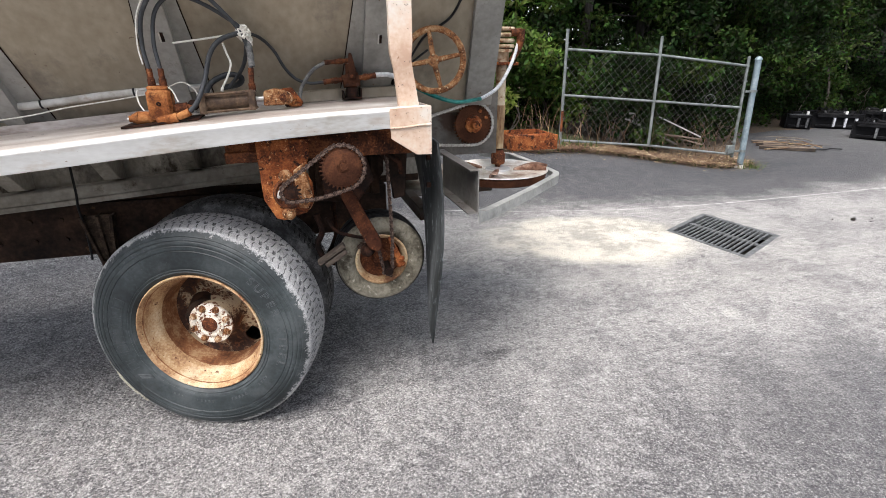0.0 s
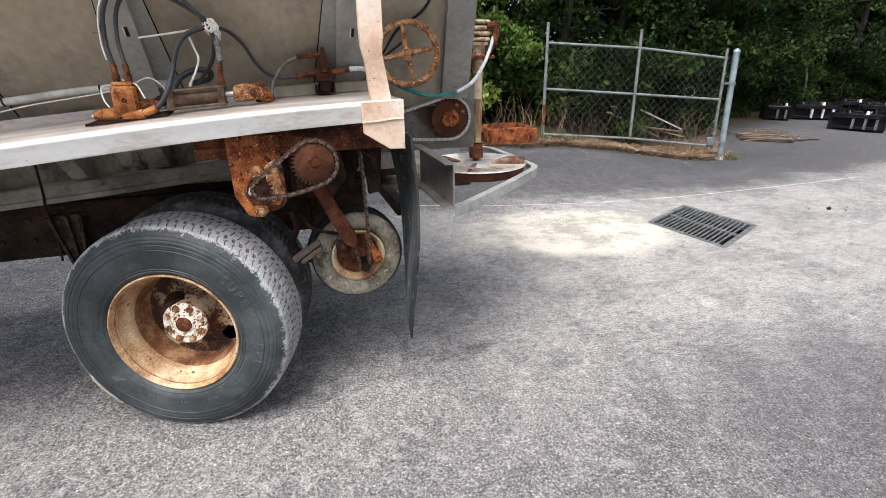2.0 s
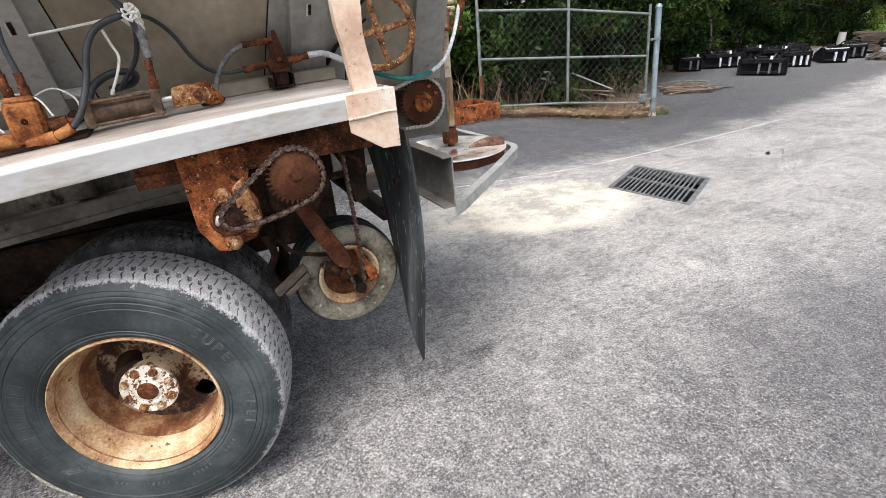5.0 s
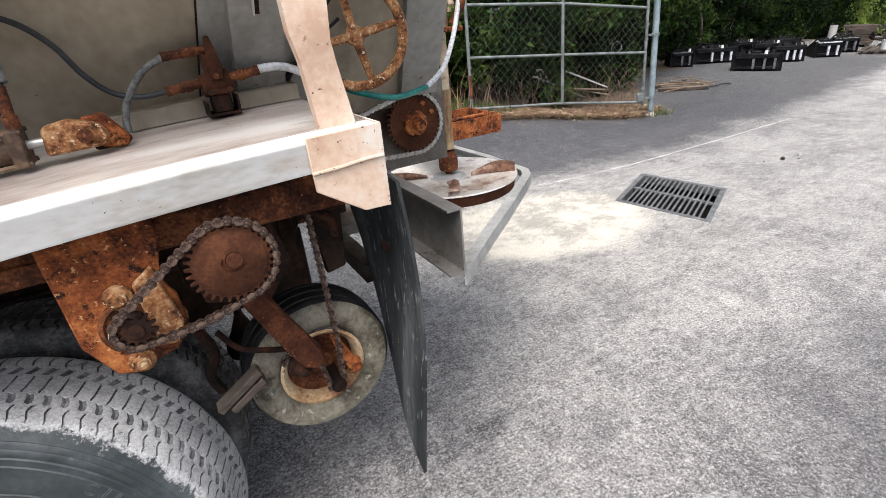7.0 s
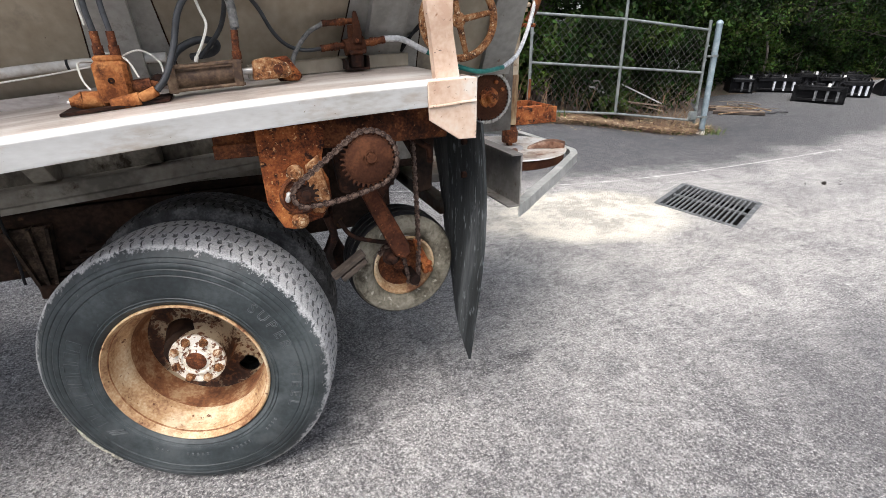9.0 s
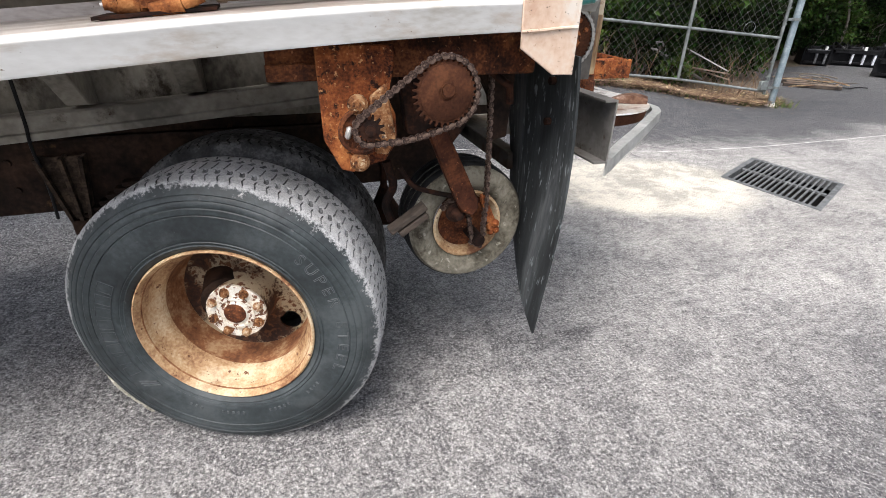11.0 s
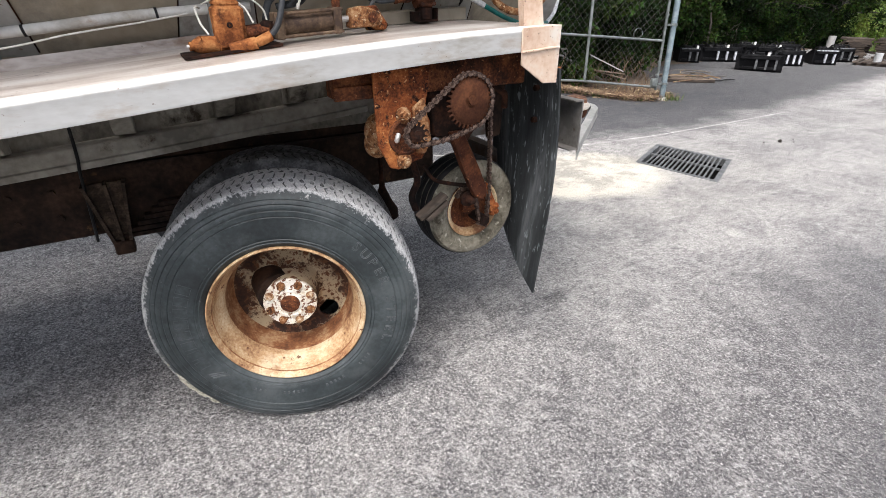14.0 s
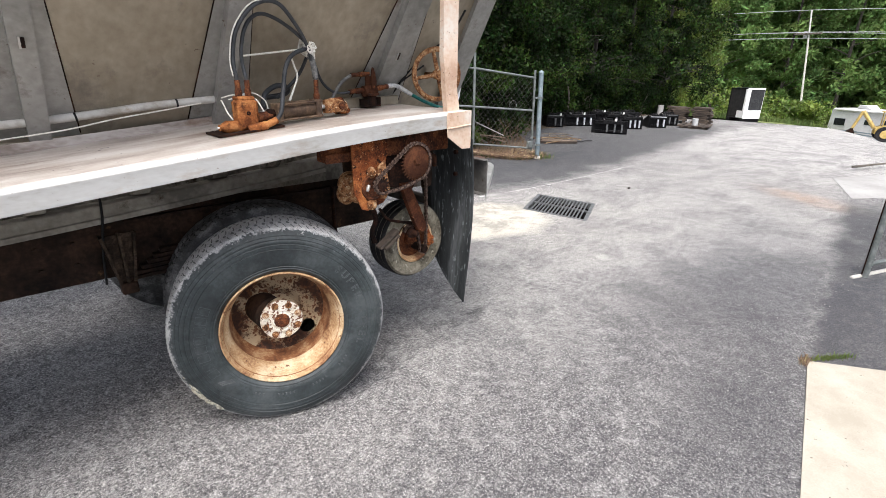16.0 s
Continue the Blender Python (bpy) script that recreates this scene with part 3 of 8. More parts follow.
    mixD = blend(calc("MULTIPLY", old, 0.48), mixD, (0.085, 0.084, 0.090))
    # camera-side asphalt darkened in colour, as though less light fell there
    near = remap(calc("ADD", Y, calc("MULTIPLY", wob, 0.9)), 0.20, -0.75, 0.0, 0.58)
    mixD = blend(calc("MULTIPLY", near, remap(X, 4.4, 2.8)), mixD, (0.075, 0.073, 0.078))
    # loose grit and open pores over it all, thinner where sand lies
    bare = remap(sand, 0.0, 1.0, 1.0, 0.25)
    fresh = calc("MAXIMUM", calc("MAXIMUM", newer, later), calc("MULTIPLY", calc("MAXIMUM", slick, gutter), 0.6))
    pale = calc("MULTIPLY", bare, remap(fresh, 0.0, 0.85, 1.0, 0.22))
    grit = noise_at(84, 6, 0.95)
    mixE = blend(calc("MULTIPLY", remap(grit, 0.487, 0.42, 0.0, 0.94), bare), mixD, (0.040, 0.038, 0.043))
    mixE = blend(calc("MULTIPLY", remap(grit, 0.535, 0.59, 0.0, 0.80), pale), mixE, (0.72, 0.71, 0.69))
    pock = noise_at(27, 10, 0.95)
    mixE = blend(calc("MULTIPLY", remap(pock, 0.485, 0.42, 0.0, 0.74), bare), mixE, (0.052, 0.050, 0.055))
    mixE = blend(calc("MULTIPLY", remap(pock, 0.545, 0.61, 0.0, 0.54), pale), mixE, (0.64, 0.63, 0.61))
    blot = noise_at(11, 10, 0.88)
    mixE = blend(calc("MULTIPLY", remap(blot, 0.47, 0.40, 0.0, 0.46), bare), mixE, (0.070, 0.068, 0.074))
    mixE = blend(calc("MULTIPLY", remap(blot, 0.53, 0.60, 0.0, 0.42), pale), mixE, (0.56, 0.55, 0.53))
    L(mixE, bsdf.inputs["Base Color"])
    bsdf.inputs["Roughness"].default_value = 0.9
    bsdf.inputs["Specular IOR Level"].default_value = 0.22
    b = N("ShaderNodeBump")
    b.inputs["Strength"].default_value, b.inputs["Distance"].default_value = 0.8, 0.008
    L(calc("ADD", stone, calc("MULTIPLY", fine, 0.6)), b.inputs["Height"])
    L(b.outputs[0], bsdf.inputs["Normal"])
    return m


ASPHALT = asphalt()

# ==== building helpers ====


def finish(name, bm, mat, parent=None, label="", sharp=38):
    me = bpy.data.meshes.new(name)
    bmesh.ops.recalc_face_normals(bm, faces=bm.faces)
    bm.to_mesh(me)
    bm.free()
    me.materials.append(mat)
    me.shade_smooth()
    me.set_sharp_from_angle(angle=radians(sharp))
    ob = new(name, me)
    if parent is not None:
        ob.parent = parent
    if label:
        tagged(ob, label)
    return ob


def part(name, bm, mat, parent, label=""):
    return finish(name, bm, mat, parent, label)


def thing(name, label, category, at=(0, 0, 0), turn=0.0, group="", kind=""):
    ob = new(name)
    ob.matrix_world = pose(*at, 0, 0, turn)
    return tagged(ob, label, category, group, kind)


def raw(name, verts, faces, mat, parent=None, kind="", label="", smooth=False):
    me = bpy.data.meshes.new(name)
    me.from_pydata(verts, [], faces)
    me.materials.append(mat)
    if smooth:
        me.shade_smooth()
    ob = new(name, me)
    if parent is not None:
        ob.parent = parent
    return tagged(ob, label, kind=kind)


def box(bm, lo, hi, bev=0.004, m=None):
    """A bevelled box from corner to corner, then moved by m."""
    r = bmesh.ops.create_cube(bm, size=1.0)
    v = r["verts"]
    for q in v:
        q.co = Vector([lo[i] + (q.co[i] + 0.5) * (hi[i] - lo[i]) for i in range(3)])
    if bev:
        e = list({e for q in v for e in q.link_edges})
        n = bmesh.ops.bevel(bm, geom=e, offset=bev, segments=1, affect="EDGES")
        v = list({q for f in n["faces"] for q in f.verts} | {q for q in v if q.is_valid})
    if m is not None:
        bmesh.ops.transform(bm, matrix=m, verts=v)
    return bm


def rod(bm, a, b, r, seg=16, r2=None, caps=True):
    """A round bar or cone from a to b."""
    a, b = Vector(a), Vector(b)
    d = b - a
    q = Vector((0, 0, 1)).rotation_difference(d.normalized()).to_matrix().to_4x4()
    bmesh.ops.create_cone(bm, cap_ends=caps, segments=seg, radius1=r, radius2=r if r2 is None else r2, depth=d.length,
                          matrix=Matrix.Translation((a + b) / 2) @ q)
    return bm


def lathe(bm, prof, seg=64, closed=False, m=None):
    """Turns (radius, along y) pairs round the y axis."""
    rings = []
    for r, a in prof:
        ring = []
        for k in range(seg):
            w = 2 * math.pi * k / seg
            co = Vector((r * math.cos(w), a, r * math.sin(w)))
            ring.append(bm.verts.new(m @ co if m is not None else co))
        rings.append(ring)
    pairs = list(zip(rings, rings[1:])) + ([(rings[-1], rings[0])] if closed else [])
    for p, q in pairs:
        for k in range(seg):
            bm.faces.new((p[k], p[(k + 1) % seg], q[(k + 1) % seg], q[k]))
    return bm


def spline(pts, per=8):
    """A smooth line through the points."""
    p = [Vector(q) for q in pts]
    p = [2 * p[0] - p[1]] + p + [2 * p[-1] - p[-2]]
    out = []
    for i in range(1, len(p) - 2):
        for k in range(per):
            t = k / per
            a, b, c, d = p[i - 1:i + 3]
            out.append(0.5 * (2 * b + (c - a) * t + (2 * a - 5 * b + 4 * c - d) * t * t + (3 * b - a - 3 * c + d) * t ** 3))
    return out + [p[-2]]


def hose(bm, pts, r, seg=10, per=8, taper=None):
    """A round tube along a smooth line."""
    line = spline(pts, per) if per else [Vector(q) for q in pts]
    up = Vector((0.13, 0.21, 0.97))
    rings = []
    for i, c in enumerate(line):
        d = (line[min(i + 1, len(line) - 1)] - line[max(i - 1, 0)]).normalized()
        x = up - d * up.dot(d)
        if x.length < 1e-3:
            x = Vector((1, 0, 0)) - d * d.x
        x.normalize()
        up = x
        y = d.cross(x)
        rr = r if taper is None else r + (taper - r) * i / (len(line) - 1)
        rings.append([bm.verts.new(c + rr * (math.cos(2 * math.pi * k / seg) * x + math.sin(2 * math.pi * k / seg) * y)) for k in range(seg)])
    for p, q in zip(rings, rings[1:]):
        for k in range(seg):
            bm.faces.new((p[k], p[(k + 1) % seg], q[(k + 1) % seg], q[k]))
    bm.faces.new(rings[0][::-1]), bm.faces.new(rings[-1])
    return bm


def slab(bm, poly, lo, hi, plane="xz", bev=0.0):
    """A flat plate: a polygon given in a plane, from lo to hi along the third axis."""
    place = {"xz": lambda u, v, w: (u, w, v), "xy": lambda u, v, w: (u, v, w), "yz": lambda u, v, w: (w, u, v)}[plane]
    a = [bm.verts.new(place(u, v, lo)) for u, v in poly]
    b = [bm.verts.new(place(u, v, hi)) for u, v in poly]
    fs = [bm.faces.new(a), bm.faces.new(b[::-1])]
    for k in range(len(poly)):
        fs.append(bm.faces.new((a[k], b[k], b[(k + 1) % len(poly)], a[(k + 1) % len(poly)])))
    if bev:
        bmesh.ops.bevel(bm, geom=list({e for f in fs for e in f.edges}), offset=bev, segments=1, affect="EDGES")
    return bm


def B():
    return bmesh.new()


def ring_points(cx, cz, r, n, start=0.0):
    return [(cx + r * math.cos(start + 2 * math.pi * k / n), cz + r * math.sin(start + 2 * math.pi * k / n)) for k in range(n)]


def smooth01(v):
    v = min(1.0, max(0.0, v))
    return v * v * (3 - 2 * v)


# ==== ground ====


def height(x, y):
    """The yard: level, a bank up to the fence, then falling away down the drive."""
    h = 0.34 * smooth01((y - 2.7) / 1.9) * smooth01((7.3 - x) / 3.0)
    h += 0.05 * smooth01((y - 4.2) / 3.0)
    d = x - 15.0 - 0.6 * min(5.0, max(-4.0, y))
    if d > 0:
        fall = (0.065 * d + 0.0003 * d * d) * smooth01(d / 4.0) if d < 32 else 2.39 + 0.02 * (d - 32)
        h -= (fall + 0.75 * smooth01((d - 24) / 9.0)) * (1 + 0.45 * smooth01((6.0 - y) / 6.0))
    return h


GR = [(4.058, 1.90), (4.812, 2.253), (4.837, 1.39), (4.195, 1.13)]   # corners of the drain
GC = (4.47, 1.66)


def axis_steps(*spans):
    out = []
    for a, b, n in spans:
        out += [a + (b - a) * k / n for k in range(n)]
    return out + [spans[-1][1]]


def ground():
    xs = axis_steps((-400, -40, 6), (-40, -6, 8), (-6, 3.95, 30), (3.95, 4.95, 8), (4.95, 12, 18), (12, 60, 60), (60, 130, 8), (130, 900, 6))
    ys = axis_steps((-400, -40, 6), (-40, -6, 10), (-6, 1.05, 20), (1.05, 2.35, 10), (2.35, 9, 26), (9, 40, 18), (40, 400, 8))
    verts = [(x, y, height(x, y)) for y in ys for x in xs]
    w = len(xs)
    faces = []
    for j in range(len(ys) - 1):
        for i in range(w - 1):
            cx, cy = (xs[i] + xs[i + 1]) / 2, (ys[j] + ys[j + 1]) / 2
            if 3.95 < cx < 4.95 and 1.05 < cy < 2.35:
                continue
            faces.append((j * w + i, j * w + i + 1, (j + 1) * w + i + 1, (j + 1) * w + i))
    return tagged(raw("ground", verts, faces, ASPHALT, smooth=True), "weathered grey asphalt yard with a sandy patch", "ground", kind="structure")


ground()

# seam between two pours of asphalt
bm = B()
_l = spline([(1.7, 3.2, 0), (3.2, 2.86, 0), (4.635, 2.62, 0), (6.2, 2.56, 0), (8.1, 2.56, 0)], 12)
_rows = []
for i, c in enumerate(_l):
    w = 0.010 + 0.009 * noise.noise((i * 0.5, 3.1, 0))
    dy = 0.012 * noise.noise((i * 0.35, 0.4, 1))
    _rows.append((bm.verts.new((c.x, c.y - w + dy, height(c.x, c.y) + 0.004)), bm.verts.new((c.x, c.y + w + dy, height(c.x, c.y) + 0.004))))
for p, q in zip(_rows, _rows[1:]):
    bm.faces.new((p[0], q[0], q[1], p[1]))
tagged(finish("pavement_seam", bm, SEAM), "pale narrow seam across the asphalt", "seam", kind="structure")

# concrete slabs
bm = B()
slab(bm, [(2.60, -1.44), (1.353, -1.697), (-3.5, -2.75), (-3.5, -3.4), (3.9, -3.4)], -0.05, 0.007, "xy", 0.003)
tagged(finish("pavement_slab", bm, SLAB), "cream concrete slab level with the asphalt", "slab", kind="structure")
bm = B()
slab(bm, [(8.15, -0.72), (9.75, -0.20), (12.6, -1.6), (10.4, -2.4)], -0.05, 0.008, "xy", 0.003)
tagged(finish("pavement_pad", bm, WALL), "pale concrete pad beside the drive", "slab", kind="structure")

# drain
drain = thing("drain_grate", "dark cast-iron drain grate set in the asphalt", "drain", (GC[0], GC[1], 0))
_u = Vector((GR[1][0] - GR[0][0], GR[1][1] - GR[0][1], 0))
_v = Vector((GR[3][0] - GR[0][0], GR[3][1] - GR[0][1], 0))
_o = Vector((GR[0][0], GR[0][1], 0)) - Vector((GC[0], GC[1], 0))


def gq(s, t, z):
    return _o + s * _u + t * _v + Vector((0, 0, z))


def patch(bm, s0, s1, t0, t1, z0, z1):
    c = [gq(*p, z) for z in (z0, z1) for p in ((s0, t0), (s1, t0), (s1, t1), (s0, t1))]
    v = [bm.verts.new(p) for p in c]
    for f in ((0, 3, 2, 1), (4, 5, 6, 7), (0, 1, 5, 4), (1, 2, 6, 5), (2, 3, 7, 6), (3, 0, 4, 7)):
        bm.faces.new([v[i] for i in f])


for s0, s1, t0, t1 in ((-0.03, 1.03, -0.04, 0.02), (-0.03, 1.03, 0.98, 1.04), (-0.03, 0.03, 0.02, 0.98), (0.97, 1.03, 0.02, 0.98)):
    bm = B()
    patch(bm, s0, s1, t0, t1, -0.07, 0.005)
    part("frame_bar", bm, IRON, drain)
bm = B()
patch(bm, 0.475, 0.525, 0.03, 0.97, -0.012, 0.004)
part("cross_bar", bm, IRON, drain)
NB = 15
for k in range(NB):
    c = 0.03 + 0.94 * (k + 1) / (NB + 1)
    for t0, t1 in ((0.02, 0.475), (0.525, 0.98)):
        bm = B()
        patch(bm, t0, t1, c - 0.0098, c + 0.0098, -0.012, 0.003)
        part("slat", bm, IRON, drain)
bm = B()
patch(bm, -0.02, 1.02, -0.03, 1.03, -0.5, -0.45)
part("pit", bm, PIT, drain)
# asphalt collar that closes the ground round the drain
bm = B()
_out = [bm.verts.new((x, y, 0.0)) for x, y in ((3.95, 1.05), (4.95, 1.05), (4.95, 2.35), (3.95, 2.35))]
_in = [bm.verts.new(gq(*p, 0.001) + Vector((GC[0], GC[1], 0))) for p in ((-0.03, 1.04), (1.03, 1.04), (1.03, -0.04), (-0.03, -0.04))]
for k in range(4):
    bm.faces.new((_out[k], _out[(k + 1) % 4], _in[(k + 1) % 4], _in[k]))
_co = [v.co - Vector((GC[0], GC[1], 0)) for v in _in]
tagged(finish("ground_collar", bm, ASPHALT), "asphalt patched round the drain", "ground", kind="structure")
# pit walls in the same near-black, holding the shade below the slats
bm = B()
_up = [bm.verts.new(c) for c in _co]
_dn = [bm.verts.new(c - Vector((0, 0, 0.5))) for c in _co]
for k in range(4):
    bm.faces.new((_up[k], _up[(k + 1) % 4], _dn[(k + 1) % 4], _dn[k]))
part("pit_wall", bm, PIT, drain)

# ==== the spreader truck ====
truck = thing("spreader_truck", "old stainless hopper spreader truck, rusty, parked on asphalt", "truck")


def deck_z(x):
    """The top of the side rail, which sags towards the cab."""
    d = max(0.0, 1.04 - x)
    return 1.445 - 0.03 * d - 0.035 * d * d if d < 1.0 else 1.38 - 0.10 * (d - 1.0) + 0.008 * (d - 1.0) ** 2


def sill_z(x):
    d = 0.5 - x
    return 1.14 - 0.10 * d + 0.013 * d * d if d < 2 else 0.992 - 0.048 * (d - 2)


def along(bm, sec, zf, x0, x1, n):
    """Sweeps a closed section of (y, z) along x; z counts from zf(x)."""
    rings = []
    for k in range(n + 1):
        x = x0 + (x1 - x0) * k / n
        rings.append([bm.verts.new((x, y, zf(x) + z)) for y, z in sec])
    m = len(sec)
    for p, q in zip(rings, rings[1:]):
        for k in range(m):
            bm.faces.new((p[k], p[(k + 1) % m], q[(k + 1) % m], q[k]))
    bm.faces.new(rings[0]), bm.faces.new(rings[-1][::-1])


RY = -0.02
bm = B()
along(bm, [(RY + 0.015, 0), (RY + 0.004, -0.003), (RY - 0.001, -0.009), (RY - 0.0015, -0.014), (RY + 0.0015, -0.019), (RY, -0.070), (RY + 0.003, -0.076), (RY + 0.045, -0.076), (RY + 0.045, -0.070), (RY + 0.008, -0.070), (RY + 0.008, -0.008), (RY + 0.055, -0.008), (RY + 0.055, 0)], deck_z, -3.2, 1.045, 60)
part("side_rail", bm, WHITE, truck, "white-painted rail with chipped edges")
bm = B()
along(bm, [(RY + 0.055, -0.001), (RY + 0.055, -0.007), (0.70, -0.007), (0.70, 0.035), (0.695, 0.035), (0.695, -0.001)], deck_z, -3.2, 1.045, 40)
part("deck_plate", bm, DECK, truck, "pinkish-grey stained steel deck")
# end box and bracket of the rail
bm = B()
slab(bm, [(0.885, 1.440), (1.048, 1.446), (1.050, 1.257), (0.990, 1.258), (0.888, 1.325)], RY - 0.007, RY - 0.001, "xz", 0.002)
part("end_bracket", bm, WHITE_PINK, truck, "cream bracket with a weld line")
bm = B()
slab(bm, [(RY - 0.006, 1.257), (RY - 0.006, 1.446), (0.22, 1.446), (0.22, 1.375)], 1.046, 1.052, "yz")
part("end_plate", bm, WHITE_PINK, truck)
bm = B()
hose(bm, [(0.886, RY - 0.009, 1.365), (0.95, RY - 0.010, 1.369), (1.0, RY - 0.009, 1.374), (1.048, RY - 0.009, 1.376)], 0.004, 6)
part("weld_bead", bm, WHITE_PINK, truck)
# the strap that stands on the rail, kinked
bm = B()
_sec = [((0.935, 1.440), (1.015, 1.443)), ((0.922, 1.58), (0.995, 1.57)), ((0.905, 1.64), (0.985, 1.615)), ((0.905, 1.70), (0.993, 1.68)), ((0.905, 1.95), (0.992, 1.95)), ((0.908, 2.5), (0.995, 2.5))]
_yo = [0.03, 0.035, 0.02, 0.03, 0.03, 0.03]
_fr = [(bm.verts.new((a[0], y, a[1])), bm.verts.new((b[0], y - 0.006, b[1]))) for (a, b), y in zip(_sec, _yo)]
_bk = [(bm.verts.new((a[0], y + 0.03, a[1])), bm.verts.new((b[0], y + 0.03, b[1]))) for (a, b), y in zip(_sec, _yo)]
for k in range(len(_sec) - 1):
    for p, q, r, s in ((_fr[k][0], _fr[k][1], _fr[k + 1][1], _fr[k + 1][0]), (_bk[k][1], _bk[k][0], _bk[k + 1][0], _bk[k + 1][1]),
                       (_fr[k][1], _bk[k][1], _bk[k + 1][1], _fr[k + 1][1]), (_bk[k][0], _fr[k][0], _fr[k + 1][0], _bk[k + 1][0])):
        bm.faces.new((p, q, r, s))
part("ladder_strap", bm, WHITE_PINK, truck, "bent cream steel strap")

# hopper side: sloping outwards and up
def hop(x, z, off=0.0):
    """A point of the sloping side, off metres proud of it."""
    s = 1 / math.hypot(1, 0.75)
    return Vector((x, 0.70 - 0.75 * (z - 1.42) - off * s, z - off * 0.75 * s))


def hop_strip(bm, x0, x1, z0, z1, off, thick, x0t=None, x1t=None):
    x0t, x1t = x0 if x0t is None else x0t, x1 if x1t is None else x1t
    c = [hop(x0, z0, off), hop(x1, z0, off), hop(x1t, z1, off), hop(x0t, z1, off)]
    d = [hop(x0, z0, off - thick), hop(x1, z0, off - thick), hop(x1t, z1, off - thick), hop(x0t, z1, off - thick)]
    v = [bm.verts.new(p) for p in c + d]
    for f in ((0, 1, 2, 3), (7, 6, 5, 4), (0, 4, 5, 1), (1, 5, 6, 2), (2, 6, 7, 3), (3, 7, 4, 0)):
        bm.faces.new([v[i] for i in f])


hopper = B()
hop_strip(hopper, -3.2, 1.595, 1.34, 2.45, 0, 0.006, None, 1.40)
hopper = part("hopper", hopper, STEEL, truck, "dull weathered stainless hopper side")
bm = B()
hop_strip(bm, -3.2, 1.40, 2.45, 2.52, 0.02, 0.03)
part("hopper_lip", bm, STEEL, hopper)
for x, half, foot in ((-1.40, 0.036, 0.10), (-0.64, 0.036, 0.10), (0.055, 0.036, 0.105), (0.94, 0.070, 0.115)):
    bm = B()
    hop_strip(bm, x - half - foot, x + half + foot, 1.36, 2.10, 0.005, 0.0045, x - half - 0.012, x + half + 0.012)
    part("rib_gusset", bm, RIB_STEEL, hopper, "tapered plate behind the rib")
    bm = B()
    hop_strip(bm, x - half, x + half, 1.36, 2.44, 0.046, 0.0405)
    part("hopper_rib", bm, RIB_STEEL, hopper, "folded stiffening rib")
    zb = 1.73
    bm = B()
    hop_strip(bm, x - 0.007, x + 0.007, zb - 0.016, zb + 0.016, 0.049, 0.004)
    part("rib_slot", bm, RUST_DARK, hopper)
    bm = B()
    hop_strip(bm, x - 0.011, x - 0.005, zb - 0.018, zb + 0.018, 0.051, 0.005)
    part("slot_lip", bm, STEEL_LIGHT, hopper)
    for sgn in (-1, 1):
        bm = B()
        hose(bm, [hop(x + sgn * (half + foot + 0.002), 1.37, 0.003), hop(x + sgn * (half + 0.5 * foot + 0.008), 1.73, 0.003), hop(x + sgn * (half + 0.015), 2.09, 0.003)], 0.0028, 5)
        part("weld_seam", bm, RUST_DARK, hopper)
# rear flange of the hopper and its end wall
bm = B()
hop_strip(bm, 1.44, 1.590, 1.40, 2.44, 0.03, 0.028, 1.27, 1.395)
part("rear_flange", bm, RIB_STEEL, hopper)
bm = B()
_q = [(1.585, 0.72, 1.36), (1.392, -0.10, 2.46), (1.392, 2.44, 2.46), (1.585, 1.62, 1.36)]
_f = [bm.verts.new(p) for p in _q]
_k = [bm.verts.new((x - 0.006, y, z)) for x, y, z in _q]
bm.faces.new(_f), bm.faces.new(_k[::-1])
for k in range(4):
    bm.faces.new((_f[k], _k[k], _k[(k + 1) % 4], _f[(k + 1) % 4]))
part("hopper_end", bm, STEEL, hopper)
bm = B()
slab(bm, [(0.72, 1.36), (-0.10, 2.46), (2.50, 2.46), (1.62, 1.36)], -3.2, -3.194, "yz")
part("hopper_front", bm, STEEL, hopper)
bm = B()
_m = Matrix.Translation((0, 2.34, 0)) @ Matrix.Diagonal((1, -1, 1, 1))
hop_strip(bm, -3.2, 1.595, 1.34, 2.45, 0, 0.006, None, 1.40)
bmesh.ops.transform(bm, matrix=_m, verts=bm.verts)
part("hopper_far_side", bm, STEEL, hopper)

# lower body side under the deck, with gussets, and the sill
bm = B()
box(bm, (-3.2, 0.80, 1.0), (1.25, 0.812, 1.40), 0)
part("body_side", bm, SIDE, truck, "dirty grey body side under the deck")
for k, x in enumerate((-1.15, -0.72, -0.33, 0.02, 0.30)):
    bm = B()
    slab(bm, [(0.799, sill_z(x) + 0.0), (0.70, sill_z(x) + 0.02), (0.42, deck_z(x) - 0.02), (0.799, deck_z(x) - 0.012)], x - 0.035, x + 0.035, "yz", 0.004)
    part("gusset", bm, SIDE, truck)
bm = B()
along(bm, [(0.735, 0), (0.73, -0.006), (0.73, -0.055), (0.722, -0.06), (0.722, -0.083), (0.80, -0.083), (0.80, 0)], sill_z, -3.2, 0.62, 30)
part("body_sill", bm, GREY_PANEL, truck, "grey folded sill")
for y0, y1 in ((0.80, 0.87), (1.50, 1.57)):
    bm = B()
    box(bm, (-3.2, y0, 0.685), (1.0, y1, 0.95), 0.006)
    for x in (-0.9, -0.75, -0.62):
        for z in (0.78, 0.88):
            rod(bm, (x, y0 + 0.004, z), (x, y0 - 0.012, z), 0.012, 8)
    part("chassis_rail", bm, CHASSIS, truck, "dark rusted chassis rail")
